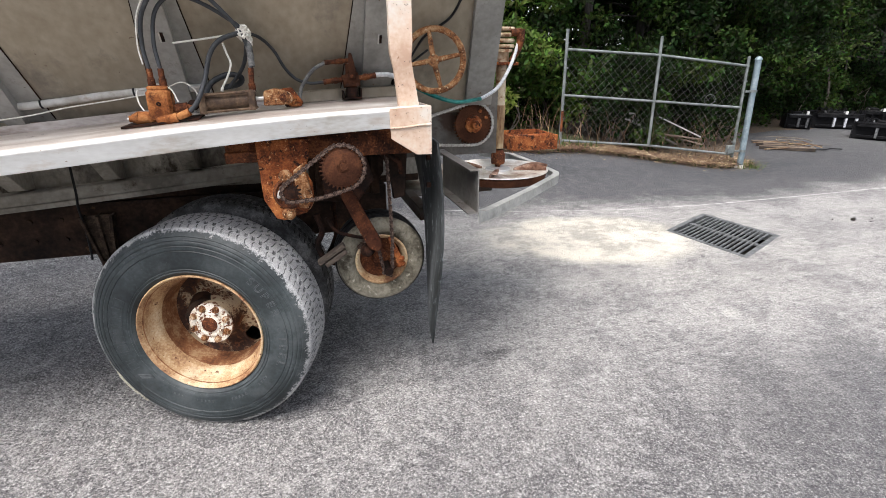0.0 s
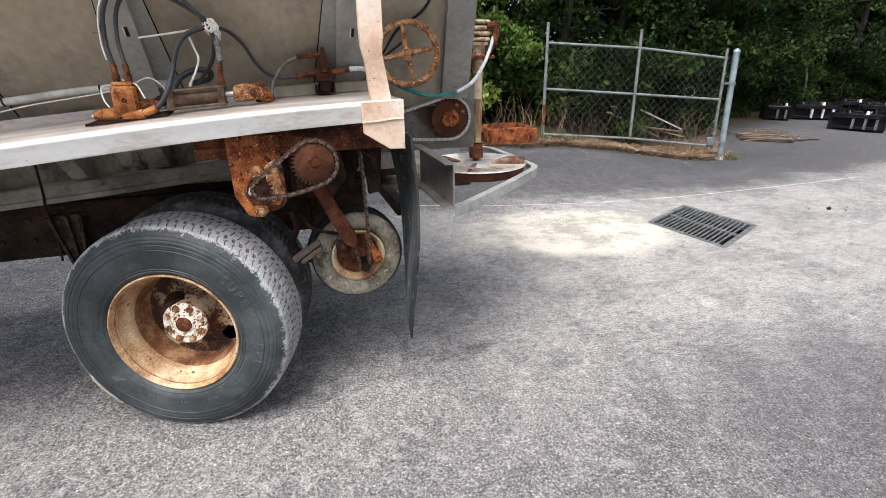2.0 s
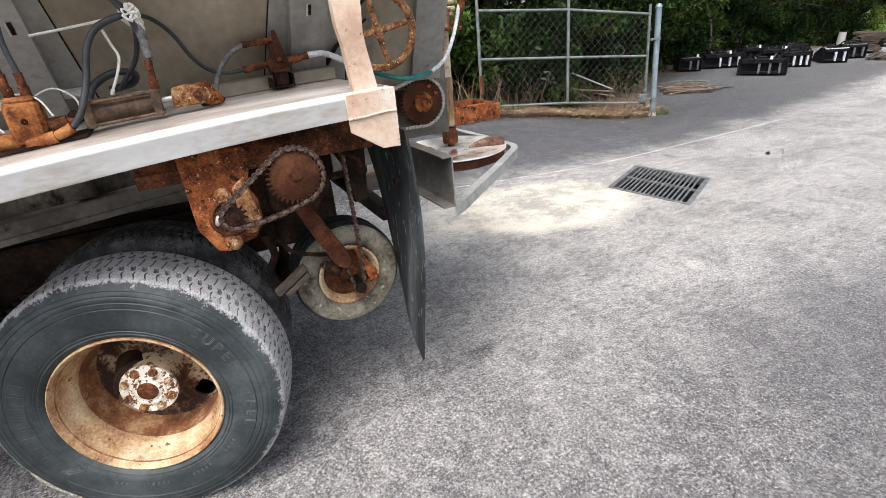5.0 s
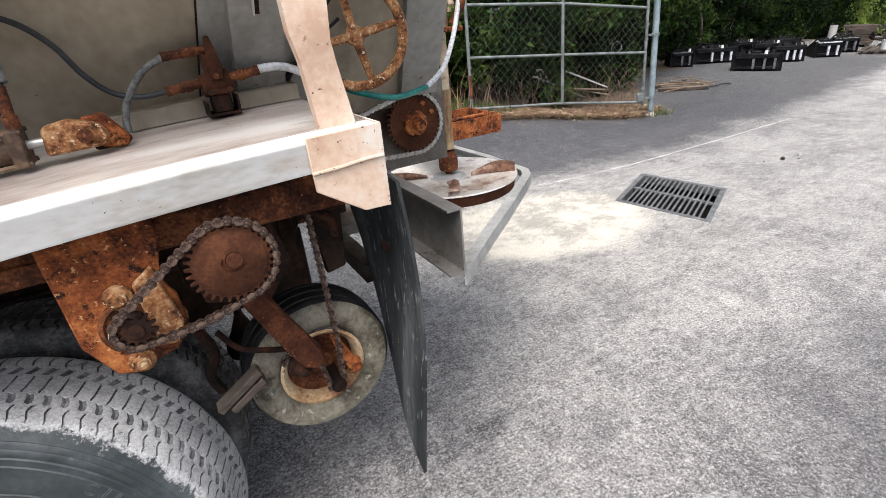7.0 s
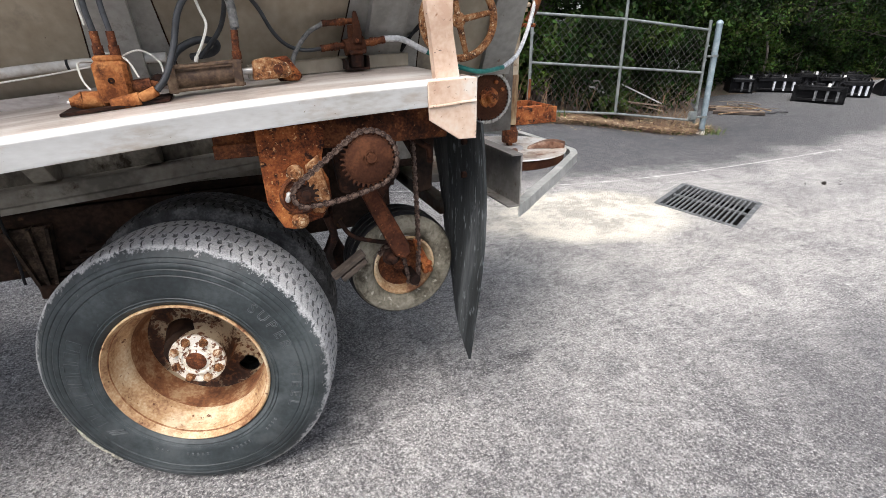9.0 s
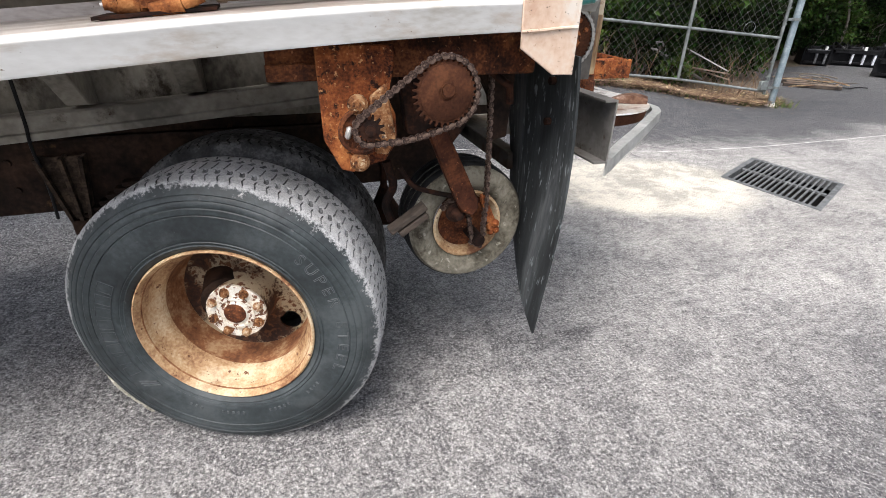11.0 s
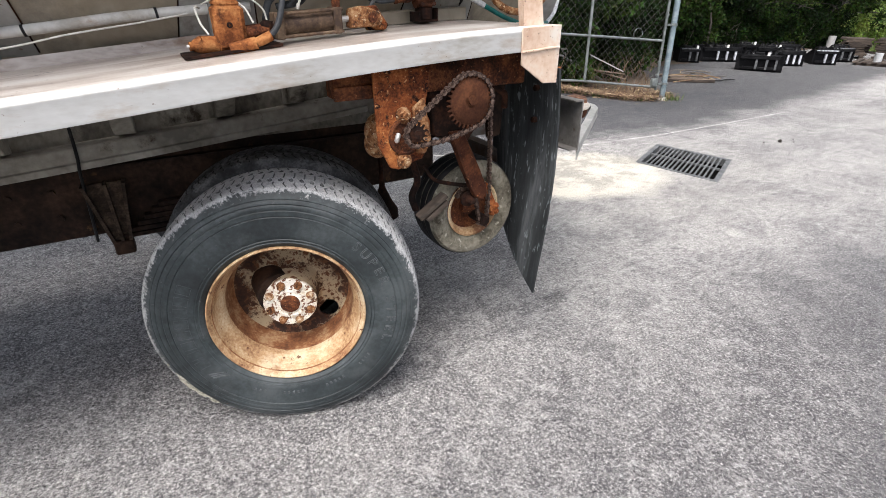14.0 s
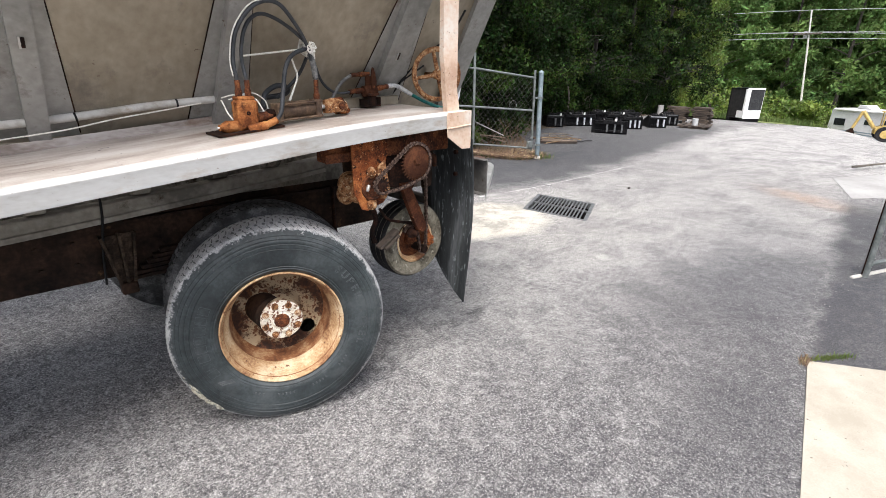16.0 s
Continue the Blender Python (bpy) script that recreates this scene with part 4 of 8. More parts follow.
for x in (-0.95, -0.2, 0.35, 0.95):
    bm = B()
    box(bm, (x - 0.04, 0.872, 0.72), (x + 0.04, 1.498, 0.90), 0.006)
    part("cross_member", bm, CHASSIS, truck)
bm = B()
box(bm, (-3.2, 0.82, 0.955), (1.2, 1.55, 1.0), 0.004)
part("body_floor", bm, CHASSIS, truck)
# spring hanger: a tapered bracket with folded edges and a foot
bm = B()
slab(bm, [(-0.520, 0.90), (-0.385, 0.90), (-0.418, 0.66), (-0.472, 0.66)], 0.768, 0.776, "xz", 0.002)
part("hanger_plate", bm, HANGER, truck, "dark brown tapered hanger plate")
for x0, x1 in ((-0.520, -0.474), (-0.448, -0.445), (-0.386, -0.418)):
    bm = B()
    v = [bm.verts.new(p) for p in ((x0 - 0.006, 0.735, 0.90), (x0 + 0.006, 0.735, 0.90), (x0 + 0.006, 0.797, 0.90), (x0 - 0.006, 0.797, 0.90),
                                   (x1 - 0.006, 0.748, 0.655), (x1 + 0.006, 0.748, 0.655), (x1 + 0.006, 0.797, 0.655), (x1 - 0.006, 0.797, 0.655))]
    for f in ((0, 1, 2, 3), (7, 6, 5, 4), (0, 4, 5, 1), (1, 5, 6, 2), (2, 6, 7, 3), (3, 7, 4, 0)):
        bm.faces.new([v[i] for i in f])
    part("hanger_web", bm, HANGER, truck)
bm = B()
box(bm, (-0.480, 0.742, 0.605), (-0.410, 0.806, 0.662), 0.006)
part("hanger_foot", bm, CHASSIS, truck)
bm = B()
for k in range(6):
    box(bm, (-0.44 + 0.03 * k, 0.76, 0.665 + 0.022 * k), (0.50 - 0.03 * k, 0.83, 0.682 + 0.022 * k), 0.002)
part("leaf_spring", bm, CHASSIS, truck)
bm = B()
hose(bm, [(-0.49, 0.715, 1.33), (-0.49, 0.71, 1.18), (-0.495, 0.712, 1.03), (-0.505, 0.72, 0.95), (-0.52, 0.775, 0.80), (-0.53, 0.785, 0.665)], 0.0055, 8)
part("brake_line", bm, RUBBER_BLACK, truck)
# differential and axle, exhaust bell
bm = B()
lathe(bm, [(0.0, 0.30), (0.085, 0.30), (0.085, 0.75), (0.10, 0.8), (0.09, 1.0), (0.18, 1.1), (0.2, 1.2), (0.18, 1.3), (0.09, 1.4), (0.09, 2.0), (0.0, 2.0)], 28, False, pose(0.045, 0, 0.505))
part("axle", bm, CHASSIS, truck)
bm = B()
lathe(bm, [(0.012, 0.0), (0.016, -0.05), (0.045, -0.12), (0.075, -0.17), (0.078, -0.21), (0.07, -0.215), (0.065, -0.20), (0.0, -0.19)], 24, False, pose(0.70, 0.8, 0.72, 0) @ Matrix.Rotation(radians(90), 4, "X"))
rod(bm, (0.70, 0.8, 0.715), (0.70, 0.8, 0.96), 0.012, 10)
part("bump_stop", bm, RUST_DARK, truck)


# road wheels
def tyre_mesh(R=0.50, W=0.27, seg=540, bead=0.272):
    prof, kinds = [], []
    side = [(bead, 0.040), (bead + 0.012, 0.020), (bead + 0.026, 0.010), (bead + 0.030, 0.0065), (bead + 0.034, 0.0085), (0.314, 0.004), (0.317, 0.0062), (0.320, 0.004), (0.333, 0.0025), (0.365, 0.0), (0.398, 0.0), (0.401, 0.003), (0.404, 0.0005), (0.419, 0.0015), (0.422, 0.0045), (0.425, 0.003), (0.438, 0.0055), (0.441, 0.0085), (0.444, 0.0065), (0.455, 0.010), (0.4575, 0.0132), (0.460, 0.0125), (0.47, 0.019), (0.482, 0.028)]
    prof += [(r, a) for r, a in side]
    tread = [(0.490, 0.034), (0.4940, 0.043), (0.4955, 0.053), (0.4965, 0.063), (0.4975, 0.073), (0.498, 0.081), (0.498, 0.0835), (0.498, 0.0885), (0.4985, 0.091), (0.499, 0.103), (0.4995, 0.117), (0.4995, 0.1195), (0.4995, 0.124), (0.50, 0.1265), (0.50, 0.135)]
    mid = [(r, W - a) for r, a in reversed(tread[:-1])]
    t0 = len(prof)
    full = prof + tread + mid + [(r, W - a) for r, a in reversed(side)]
    n2 = len(tread) + len(mid)
    both = lambda ids: {t0 + q for q in ids} | {t0 + n2 - 1 - q for q in ids}
    cut, cut2 = both((1, 2, 3, 4, 5, 12, 13, 14)), both((7, 8, 9, 10))
    bm = bmesh.new()
    rings, low = [], set()
    pitch = seg // 90
    for i, (r, a) in enumerate(full):
        ring = []
        on = t0 <= i < t0 + n2
        bow = 0.8 * math.sin((a - 0.05) / 0.030 * math.pi) + 12 * max(0.0, min(a, W - a) - 0.05) if on else 0.0
        for k in range(seg):
            rr, j = r, k % pitch
            q = k - j + (0 if j == 0 else 0.42 + (pitch - 0.84) * (j - 1) / (pitch - 2))
            if (i in cut and j == 0) or (i in cut2 and j == pitch // 2):
                rr -= 0.0045
            w = 2 * math.pi * (q + bow) / seg
            ring.append(bm.verts.new((rr * math.cos(w), a, rr * math.sin(w))))
            if rr < r - 0.003:
                low.add(ring[-1])
        rings.append(ring)
    for i in range(len(rings) - 1):
        p, q = rings[i], rings[i + 1]
        for k in range(seg):
            f = bm.faces.new((p[k], p[(k + 1) % seg], q[(k + 1) % seg], q[k]))
            f.material_index = 1 if sum(v in low for v in f.verts) > 1 else 0
    return bm


def arc_text(text, r, mid_deg, size, gap, parent, up_out=True):
    """Raised characters round the sidewall, their heads away from the hub; angles counter-clockwise as seen from outside."""
    bm = bmesh.new()
    n = len(text)
    for k, ch in enumerate(text):
        if ch == " ":
            continue
        cu = bpy.data.curves.new("glyph", "FONT")
        cu.body, cu.size, cu.align_x, cu.align_y = ch, size, "CENTER", "CENTER"
        cu.fill_mode, cu.bevel_depth, cu.bevel_resolution, cu.resolution_u = "NONE", 0.0011, 0, 4
        ob = new("glyph", cu)
        me = ob.to_mesh()
        w = radians(mid_deg - (k - (n - 1) / 2) * gap)
        m = Matrix.Rotation(-w + math.pi / 2, 4, "Y") @ Matrix.Translation((0, -0.0004, r)) @ Matrix.Rotation(radians(90), 4, "X")
        b2 = bmesh.new()
        b2.from_mesh(me)
        bmesh.ops.transform(b2, matrix=m, verts=b2.verts)
        tmp = bpy.data.meshes.new("glyph")
        b2.to_mesh(tmp)
        b2.free()
        bm.from_mesh(tmp)
        ob.to_mesh_clear()
        bpy.data.objects.remove(ob)
        bpy.data.meshes.remove(tmp)
        bpy.data.curves.remove(cu)
    return tagged(part("sidewall_lettering", bm, RUBBER_LIGHT, parent), kind="stuff")


def arc_bars(bm, r, h, angles, width):
    for d in angles:
        m = Matrix.Rotation(-radians(d) + math.pi / 2, 4, "Y") @ Matrix.Translation((0, 0, r))
        box(bm, (-width / 2, -0.0016, -h / 2), (width / 2, 0.003, h / 2), 0.0008, m)


WHEEL_AT = pose(0.031, 0.141, 0.489, -1.2, 0, -18.5) @ Matrix.Scale(0.988, 4)
rim = B()
lathe(rim, [(0.282, 0.030), (0.2855, 0.022), (0.284, 0.013), (0.279, 0.010), (0.274, 0.016), (0.268, 0.034), (0.262, 0.050), (0.258, 0.085), (0.246, 0.100), (0.240, 0.112), (0.238, 0.20), (0.234, 0.225), (0.226, 0.240), (0.228, 0.25), (0.25, 0.15), (0.285, 0.06)], 72, True)
rim = part("wheel", rim, RIM, truck, "cream painted deep-dish steel rim, rusty")
rim.matrix_parent_inverse = Matrix.Identity(4)
rim.matrix_basis = WHEEL_AT
# the disc with its round openings; its rust is deepened for the dish's shade
bm = B()
SEGD, RD = 96, [0.232, 0.222, 0.205, 0.188, 0.171, 0.154, 0.137, 0.12, 0.10]
AD = [0.236, 0.246, 0.252, 0.254, 0.252, 0.247, 0.242, 0.238, 0.236]
HOLES = [(0.180, -42)]
_rg = [[bm.verts.new((r * math.cos(2 * math.pi * k / SEGD), a, r * math.sin(2 * math.pi * k / SEGD))) for k in range(SEGD)] for r, a in zip(RD, AD)]
for p, q in zip(_rg, _rg[1:]):
    for k in range(SEGD):
        f4 = (p[k], p[(k + 1) % SEGD], q[(k + 1) % SEGD], q[k])
        c = sum((v.co for v in f4), Vector()) / 4
        if any(math.hypot(c.x - hr * math.cos(radians(hd)), c.z - hr * math.sin(radians(hd))) < 0.046 for hr, hd in HOLES):
            continue
        bm.faces.new(f4)
part("disc", bm, RIM_DISC, rim, "rust-brown wheel disc")
# rust brought further out, its brown also standing for shade inside the rim
bm = B()
lathe(bm, [(0.2385, 0.135), (0.2375, 0.17), (0.2365, 0.20), (0.2325, 0.2235), (0.2245, 0.238), (0.2275, 0.2395), (0.2345, 0.2255), (0.2375, 0.203)], 72, True)
part("rust_band", bm, RUST_BAND, rim, "rusted band inside the rim")
for hr, hd in HOLES:
    bm = B()
    lathe(bm, [(0.0405, -0.003), (0.052, -0.002), (0.054, 0.006), (0.043, 0.012), (0.040, 0.004)], 28, True, Matrix.Translation((hr * math.cos(radians(hd)), 0.248, hr * math.sin(radians(hd)))))
    part("opening_rim", bm, RIM_DISC, rim)
bm = B()
lathe(bm, [(0.15, 0.249), (0.122, 0.240), (0.108, 0.222), (0.100, 0.170), (0.097, 0.142), (0.0965, 0.130)], 48)
part("hub", bm, RIM_DISC, rim, "rusty hub barrel with cream paint remains")
bm = B()
lathe(bm, [(0.2665, 0.0345), (0.2695, 0.0335), (0.2690, 0.0385), (0.2655, 0.0390)], 72, True)
part("lock_ring_gap", bm, RUST_BAND, rim)
bm = B()
lathe(bm, [(0.0965, 0.130), (0.100, 0.128), (0.101, 0.118), (0.098, 0.1135), (0.064, 0.112), (0.062, 0.118)], 56)
part("hub_flange", bm, NUTM, rim, "hub flange with flaking white paint")
bm = B()
lathe(bm, [(0.064, 0.113), (0.0635, 0.108), (0.060, 0.106), (0.052, 0.106), (0.0505, 0.1095), (0.044, 0.1095), (0.042, 0.107), (0.036, 0.1055)], 48)
part("hub_collar", bm, NUTM, rim, "stepped collar with flaking white paint")
bm = B()
lathe(bm, [(0.037, 0.107), (0.036, 0.102), (0.030, 0.0995), (0.012, 0.0985), (0.0, 0.0985)], 32)
for v in bm.verts:
    v.co.y += 0.002 * noise.noise(v.co * 60)
part("hub_cap", bm, RUST, rim, "rust-pitted centre cap")
for k in range(8):
    w = 2 * math.pi * (k + 0.4) / 8
    c, q = 0.0815 * math.cos(w), 0.0815 * math.sin(w)
    bm = B()
    rod(bm, (c, 0.114, q), (c, 0.1115, q), 0.0165, 14)
    rod(bm, (c, 0.112, q), (c, 0.099, q), 0.0135, 6)
    rod(bm, (c, 0.100, q), (c, 0.095, q), 0.0080, 8)
    part("wheel_nut", bm, RUST_WHEEL if k % 3 else HUBM, rim, "rusty chipped nut")
tyre = part("tyre", tyre_mesh(W=0.305), TYRE, rim, "worn black tyre with a dusty grey tread")
tyre.data.materials.append(TREAD_CUT)
arc_text("SUPER STEEL", 0.378, 12, 0.052, 6.5, rim)
bm = B()
for k in range(8):
    w = radians(206 - 7.4 * k)
    for dr, half in ((0.023, 0.017),):
        q = [(0.362 - dr, -half), (0.362 + dr, -half), (0.362 + dr, half), (0.362 - dr, half), (0.362 - dr, -half)]
        hose(bm, [Vector((r * math.cos(w + t / r), -0.0004, r * math.sin(w + t / r))) for r, t in q], 0.0010, 5, 0)
tagged(part("maker_mark", bm, RUBBER_LIGHT, rim, "raised marks on the sidewall"), kind="stuff")
bm = B()
arc_bars(bm, 0.345, 0.011, [-36, -39, -42, -45, -60, -63, -66, -69, -72, -88, -91, -94, -97, -100, -112, -115, -118], 0.007)
tagged(part("size_marking", bm, RUBBER_LIGHT, rim), kind="stuff")
bm = B()
for k in range(3):
    m = Matrix.Rotation(-radians(216 + 1.6 * k) + math.pi / 2, 4, "Y") @ Matrix.Translation((0, 0, 0.352)) @ Matrix.Rotation(radians(35), 4, "Y")
    box(bm, (-0.003, -0.0016, -0.03), (0.003, 0.003, 0.03), 0.0008, m)
tagged(part("chevron_mark", bm, RUBBER_LIGHT, rim), kind="stuff")
# torn pale patch of the shoulder
bm = B()
rng = random.Random(5)
for k in range(70):
    d = radians(215 + rng.gauss(0, 5))
    r, a = 0.476 + rng.uniform(-0.012, 0.012), 0.026 + rng.uniform(-0.006, 0.008)
    a = max(a, 0.017 + (r - 0.468) * 0.8) - 0.003
    bmesh.ops.create_icosphere(bm, subdivisions=1, radius=rng.uniform(0.003, 0.014), matrix=Matrix.Translation((r * math.cos(d), a, r * math.sin(d))) @ Matrix.Rotation(-d, 4, "Y") @ Matrix.Diagonal((0.5, 0.5, 1.4, 1)))
tagged(part("scuffed_patch", bm, SCUFF, rim, "pale scuffed rubber on the shoulder"), kind="stuff")
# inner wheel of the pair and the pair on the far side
inner = part("inner_tyre", tyre_mesh(seg=360), TREAD_DARK, truck, "inner tyre of the pair, its tread coloured as in shade")
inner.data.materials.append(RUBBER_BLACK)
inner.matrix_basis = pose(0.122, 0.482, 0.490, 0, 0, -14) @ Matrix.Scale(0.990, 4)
for y in (1.72, 2.05):
    far_t = new("far_tyre", inner.data)
    far_t.parent = truck
    far_t.matrix_basis = pose(0.05, y, 0.490) @ Matrix.Scale(0.965, 4)

# ==== drive of the conveyor: plate, sprockets, chain ====
bm = B()
box(bm, (0.265, 0.085, 1.245), (1.0, 0.16, 1.365), 0.006)
part("sub_beam", bm, RUST, truck, "rusty beam under the rail")
bm = B()
box(bm, (0.262, 0.075, 1.243), (0.40, 0.084, 1.285), 0.003)
part("angle_clip", bm, RUST, truck)
plate = B()
slab(plate, [(0.378, 1.33), (0.384, 1.10), (0.424, 1.018), (0.455, 1.008), (0.492, 1.022), (0.545, 1.035), (0.578, 1.085), (0.575, 1.16), (0.552, 1.20), (0.572, 1.27), (0.575, 1.33)], 0.045, 0.057, "xz", 0.003)
plate = part("bearing_plate", plate, RUST_ORANGE, truck, "thick orange-rusted plate")
bm = B()
lathe(bm, [(0.064, 0.045), (0.062, 0.036), (0.054, 0.034), (0.050, 0.040), (0.0, 0.041)], 36, False, pose(0.484, 0, 1.119))
part("bearing_ring", bm, RUST, plate)
for x, z in ((0.475, 1.188), (0.473, 1.037)):
    bm = B()
    lathe(bm, [(0.027, 0.044), (0.026, 0.037), (0.021, 0.035), (0.0, 0.035)], 24, False, pose(x, 0, z))
    rod(bm, (x, 0.036, z), (x, 0.024, z), 0.0175, 6)
    rod(bm, (x, 0.025, z), (x, 0.018, z), 0.010, 12)
    part("bolt", bm, RUST_WHEEL, plate, "hex bolt and washer")
bm = B()
box(bm, (0.437, 0.018, 1.105), (0.452, 0.036, 1.138), 0.005, Matrix.Translation((0.445, 0.027, 1.12)) @ Matrix.Rotation(radians(18), 4, "Y") @ Matrix.Translation((-0.445, -0.027, -1.12)))
part("shaft_key", bm, STEEL_LIGHT, plate)
bm = B()
slab(bm, [(0.505, 1.21), (0.548, 1.24), (0.572, 1.10), (0.548, 1.055), (0.515, 1.06)], 0.028, 0.044, "xz", 0.004)
part("bearing_lug", bm, RUST_WHEEL, plate)
bm = B()
for c, r, s in (((0.47, 0.22, 1.10), 0.062, (1, 1, 1.1)), ((0.50, 0.18, 1.07), 0.06, (1.1, 0.8, 1)), ((0.46, 0.25, 1.05), 0.045, (1, 1, 1.2)), ((0.53, 0.17, 1.05), 0.045, (1, 1, 1))):
    bmesh.ops.create_icosphere(bm, subdivisions=3, radius=r, matrix=Matrix.Translation(c) @ Matrix.Diagonal((*s, 1)))
for v in bm.verts:
    v.co += v.co.normalized() * 0.006 * noise.noise(v.co * 30)
part("gearbox", bm, RUST_WHEEL, truck, "lumpy rusted gearbox casting")


def sprocket(bm, cx, cy, cz, r, teeth, thick=0.010):
    pts = []
    for k in range(teeth):
        for f, rr in ((0.0, r - 0.009), (0.25, r - 0.008), (0.42, r + 0.004), (0.58, r + 0.004), (0.75, r - 0.008)):
            w = 2 * math.pi * (k + f) / teeth
            pts.append((cx + rr * math.cos(w), cz + rr * math.sin(w)))
    slab(bm, pts, cy - thick / 2, cy + thick / 2, "xz", 0)


def chain_loop(circles, pitch, y, mat, parent, link):
    """Links along the outer loop round two circles (x, z, r)."""
    (x1, z1, r1), (x2, z2, r2) = circles
    d = Vector((x2 - x1, z2 - z1))
    base, off = math.atan2(d.y, d.x), math.acos((r1 - r2) / d.length)
    pts = []
    a0, a1 = base + off, base - off + 2 * math.pi
    n = 40
    pts += [(x1 + r1 * math.cos(a0 + (a1 - a0) * k / n), z1 + r1 * math.sin(a0 + (a1 - a0) * k / n)) for k in range(n + 1)]
    b0, b1 = base - off, base + off
    p, q = pts[-1], (x2 + r2 * math.cos(b0), z2 + r2 * math.sin(b0))
    sag = 0.010
    pts += [(p[0] + (q[0] - p[0]) * k / 14, p[1] + (q[1] - p[1]) * k / 14 - sag * math.sin(math.pi * k / 14)) for k in range(1, 14)]
    pts += [(x2 + r2 * math.cos(b0 + (b1 - b0) * k / n), z2 + r2 * math.sin(b0 + (b1 - b0) * k / n)) for k in range(n + 1)]
    return string_links(pts + [pts[0]], pitch, y, parent, link)


def string_links(pts, pitch, y, parent, link):
    line = [Vector((p[0], p[1])) for p in pts]
    seg = [(b - a).length for a, b in zip(line, line[1:])]
    total = sum(seg)
    n = max(2, round(total / pitch))
    made, i, acc = 0, 0, 0.0
    for k in range(n):
        s = total * (k + 0.5) / n
        while i < len(seg) - 1 and acc + seg[i] < s:
            acc += seg[i]
            i += 1
        f = (s - acc) / seg[i]
        c = line[i].lerp(line[i + 1], f)
        d = line[i + 1] - line[i]
        ob = new("chain_link", link[k % 2])
        ob.parent = parent
        ob.matrix_basis = pose(c.x, y, c.y) @ Matrix.Rotation(-math.atan2(d.y, d.x), 4, "Y")
    return n


def link_mesh(mat, L, h, wide):
    bm = B()
    for s in (-1, 1):
        pts = []
        pts.append((0.0, -h * 0.62))
        for k in range(8):
            w = math.pi * (k / 7 - 0.5)
            pts.append((L / 2 + h * math.cos(w), h * math.sin(w)))
        pts += [(-x, -z) for x, z in pts]
        slab(bm, pts, s * wide - 0.0012, s * wide + 0.0012, "xz")
    for x in (-L / 2, L / 2):
        rod(bm, (x, -wide - 0.003, 0), (x, wide + 0.003, 0), h * 0.62, 8)
    me = bpy.data.meshes.new("chain_link")
    bm.to_mesh(me)
    bm.free()
    me.materials.append(mat)
    return me


SP = (0.690, -0.020, 1.222)
big = B()
sprocket(big, SP[0], SP[1], SP[2], 0.084, 32, 0.009)
big = part("sprocket", big, RUST_PLATE, truck, "large rusty drive sprocket")
bm = B()
lathe(bm, [(0.070, -0.0265), (0.068, -0.0275), (0.02, -0.0275)], 40, False, pose(SP[0], 0, SP[2]))
lathe(bm, [(0.016, -0.027), (0.016, -0.032), (0.0, -0.032)], 20, False, pose(SP[0] + 0.006, 0, SP[2] + 0.006))
lathe(bm, [(0.021, -0.027), (0.021, -0.029), (0.018, -0.029), (0.018, -0.027)], 24, True, pose(SP[0] + 0.006, 0, SP[2] + 0.006))
part("sprocket_hub", bm, RUST_PLATE, big)
bm = B()
rod(bm, (SP[0], -0.015, SP[2]), (SP[0], 0.5, SP[2]), 0.022, 16)
part("drive_shaft", bm, RUST_DARK, truck)
SM = (0.492, -0.020, 1.138)
small = B()
sprocket(small, SM[0], SM[1], SM[2], 0.034, 12, 0.009)
small = part("pinion", small, RUST_DARK, truck)
bm = B()
rod(bm, (SM[0], -0.03, SM[2]), (SM[0], 0.05, SM[2]), 0.014, 14)
part("pinion_shaft", bm, RUST_DARK, small)
dark_links = [link_mesh(CHAIN, 0.0185, 0.0084, 0.0070), link_mesh(CHAIN, 0.0185, 0.0076, 0.0042)]
chain = B()
rod(chain, (SM[0] + 0.03, -0.02, SM[2] - 0.02), (SM[0] + 0.036, -0.02, SM[2] - 0.02), 0.003, 6)
chain = part("drive_chain", chain, CHAIN, truck, "slack rusty roller chain")
chain_loop([(SM[0], SM[2], 0.038), (SP[0], SP[2], 0.088)], 0.0185, -0.02, CHAIN, chain, dark_links)

# panel and bracket behind, arm, small ground wheel
bm = B()
slab(bm, [(0.56, 1.31), (0.93, 1.31), (0.93, 1.10), (0.86, 1.0), (0.70, 0.96), (0.58, 0.98)], 0.44, 0.452, "xz", 0.003)
for x in (0.62, 0.88):
    box(bm, (x - 0.02, 0.40, 1.0), (x + 0.02, 0.438, 1.30), 0.003)
# the near-black brown holds the shade behind the drive
part("rear_panel", bm, CHASSIS, truck, "grimy panel behind the drive, darkened for the shade there")
bm = B()
slab(bm, [(0.60, 1.25), (0.80, 1.25), (0.83, 1.14), (0.76, 1.05), (0.62, 1.09)], 0.10, 0.14, "xz", 0.004)
# dark rust here doubles as the shade behind the sprocket
part("arm_bracket", bm, RUST_DARK, truck)
bm = B()
slab(bm, [(0.675, 1.10), (0.735, 1.10), (0.81, 0.945), (0.848, 0.87), (0.853, 0.832), (0.828, 0.812), (0.792, 0.832), (0.775, 0.87), (0.735, 0.96)], 0.085, 0.115, "xz", 0.006)
part("wheel_arm", bm, RUST_ARM, truck, "rusty forked arm")
SWC = (0.862, 0.73)
sw = B()
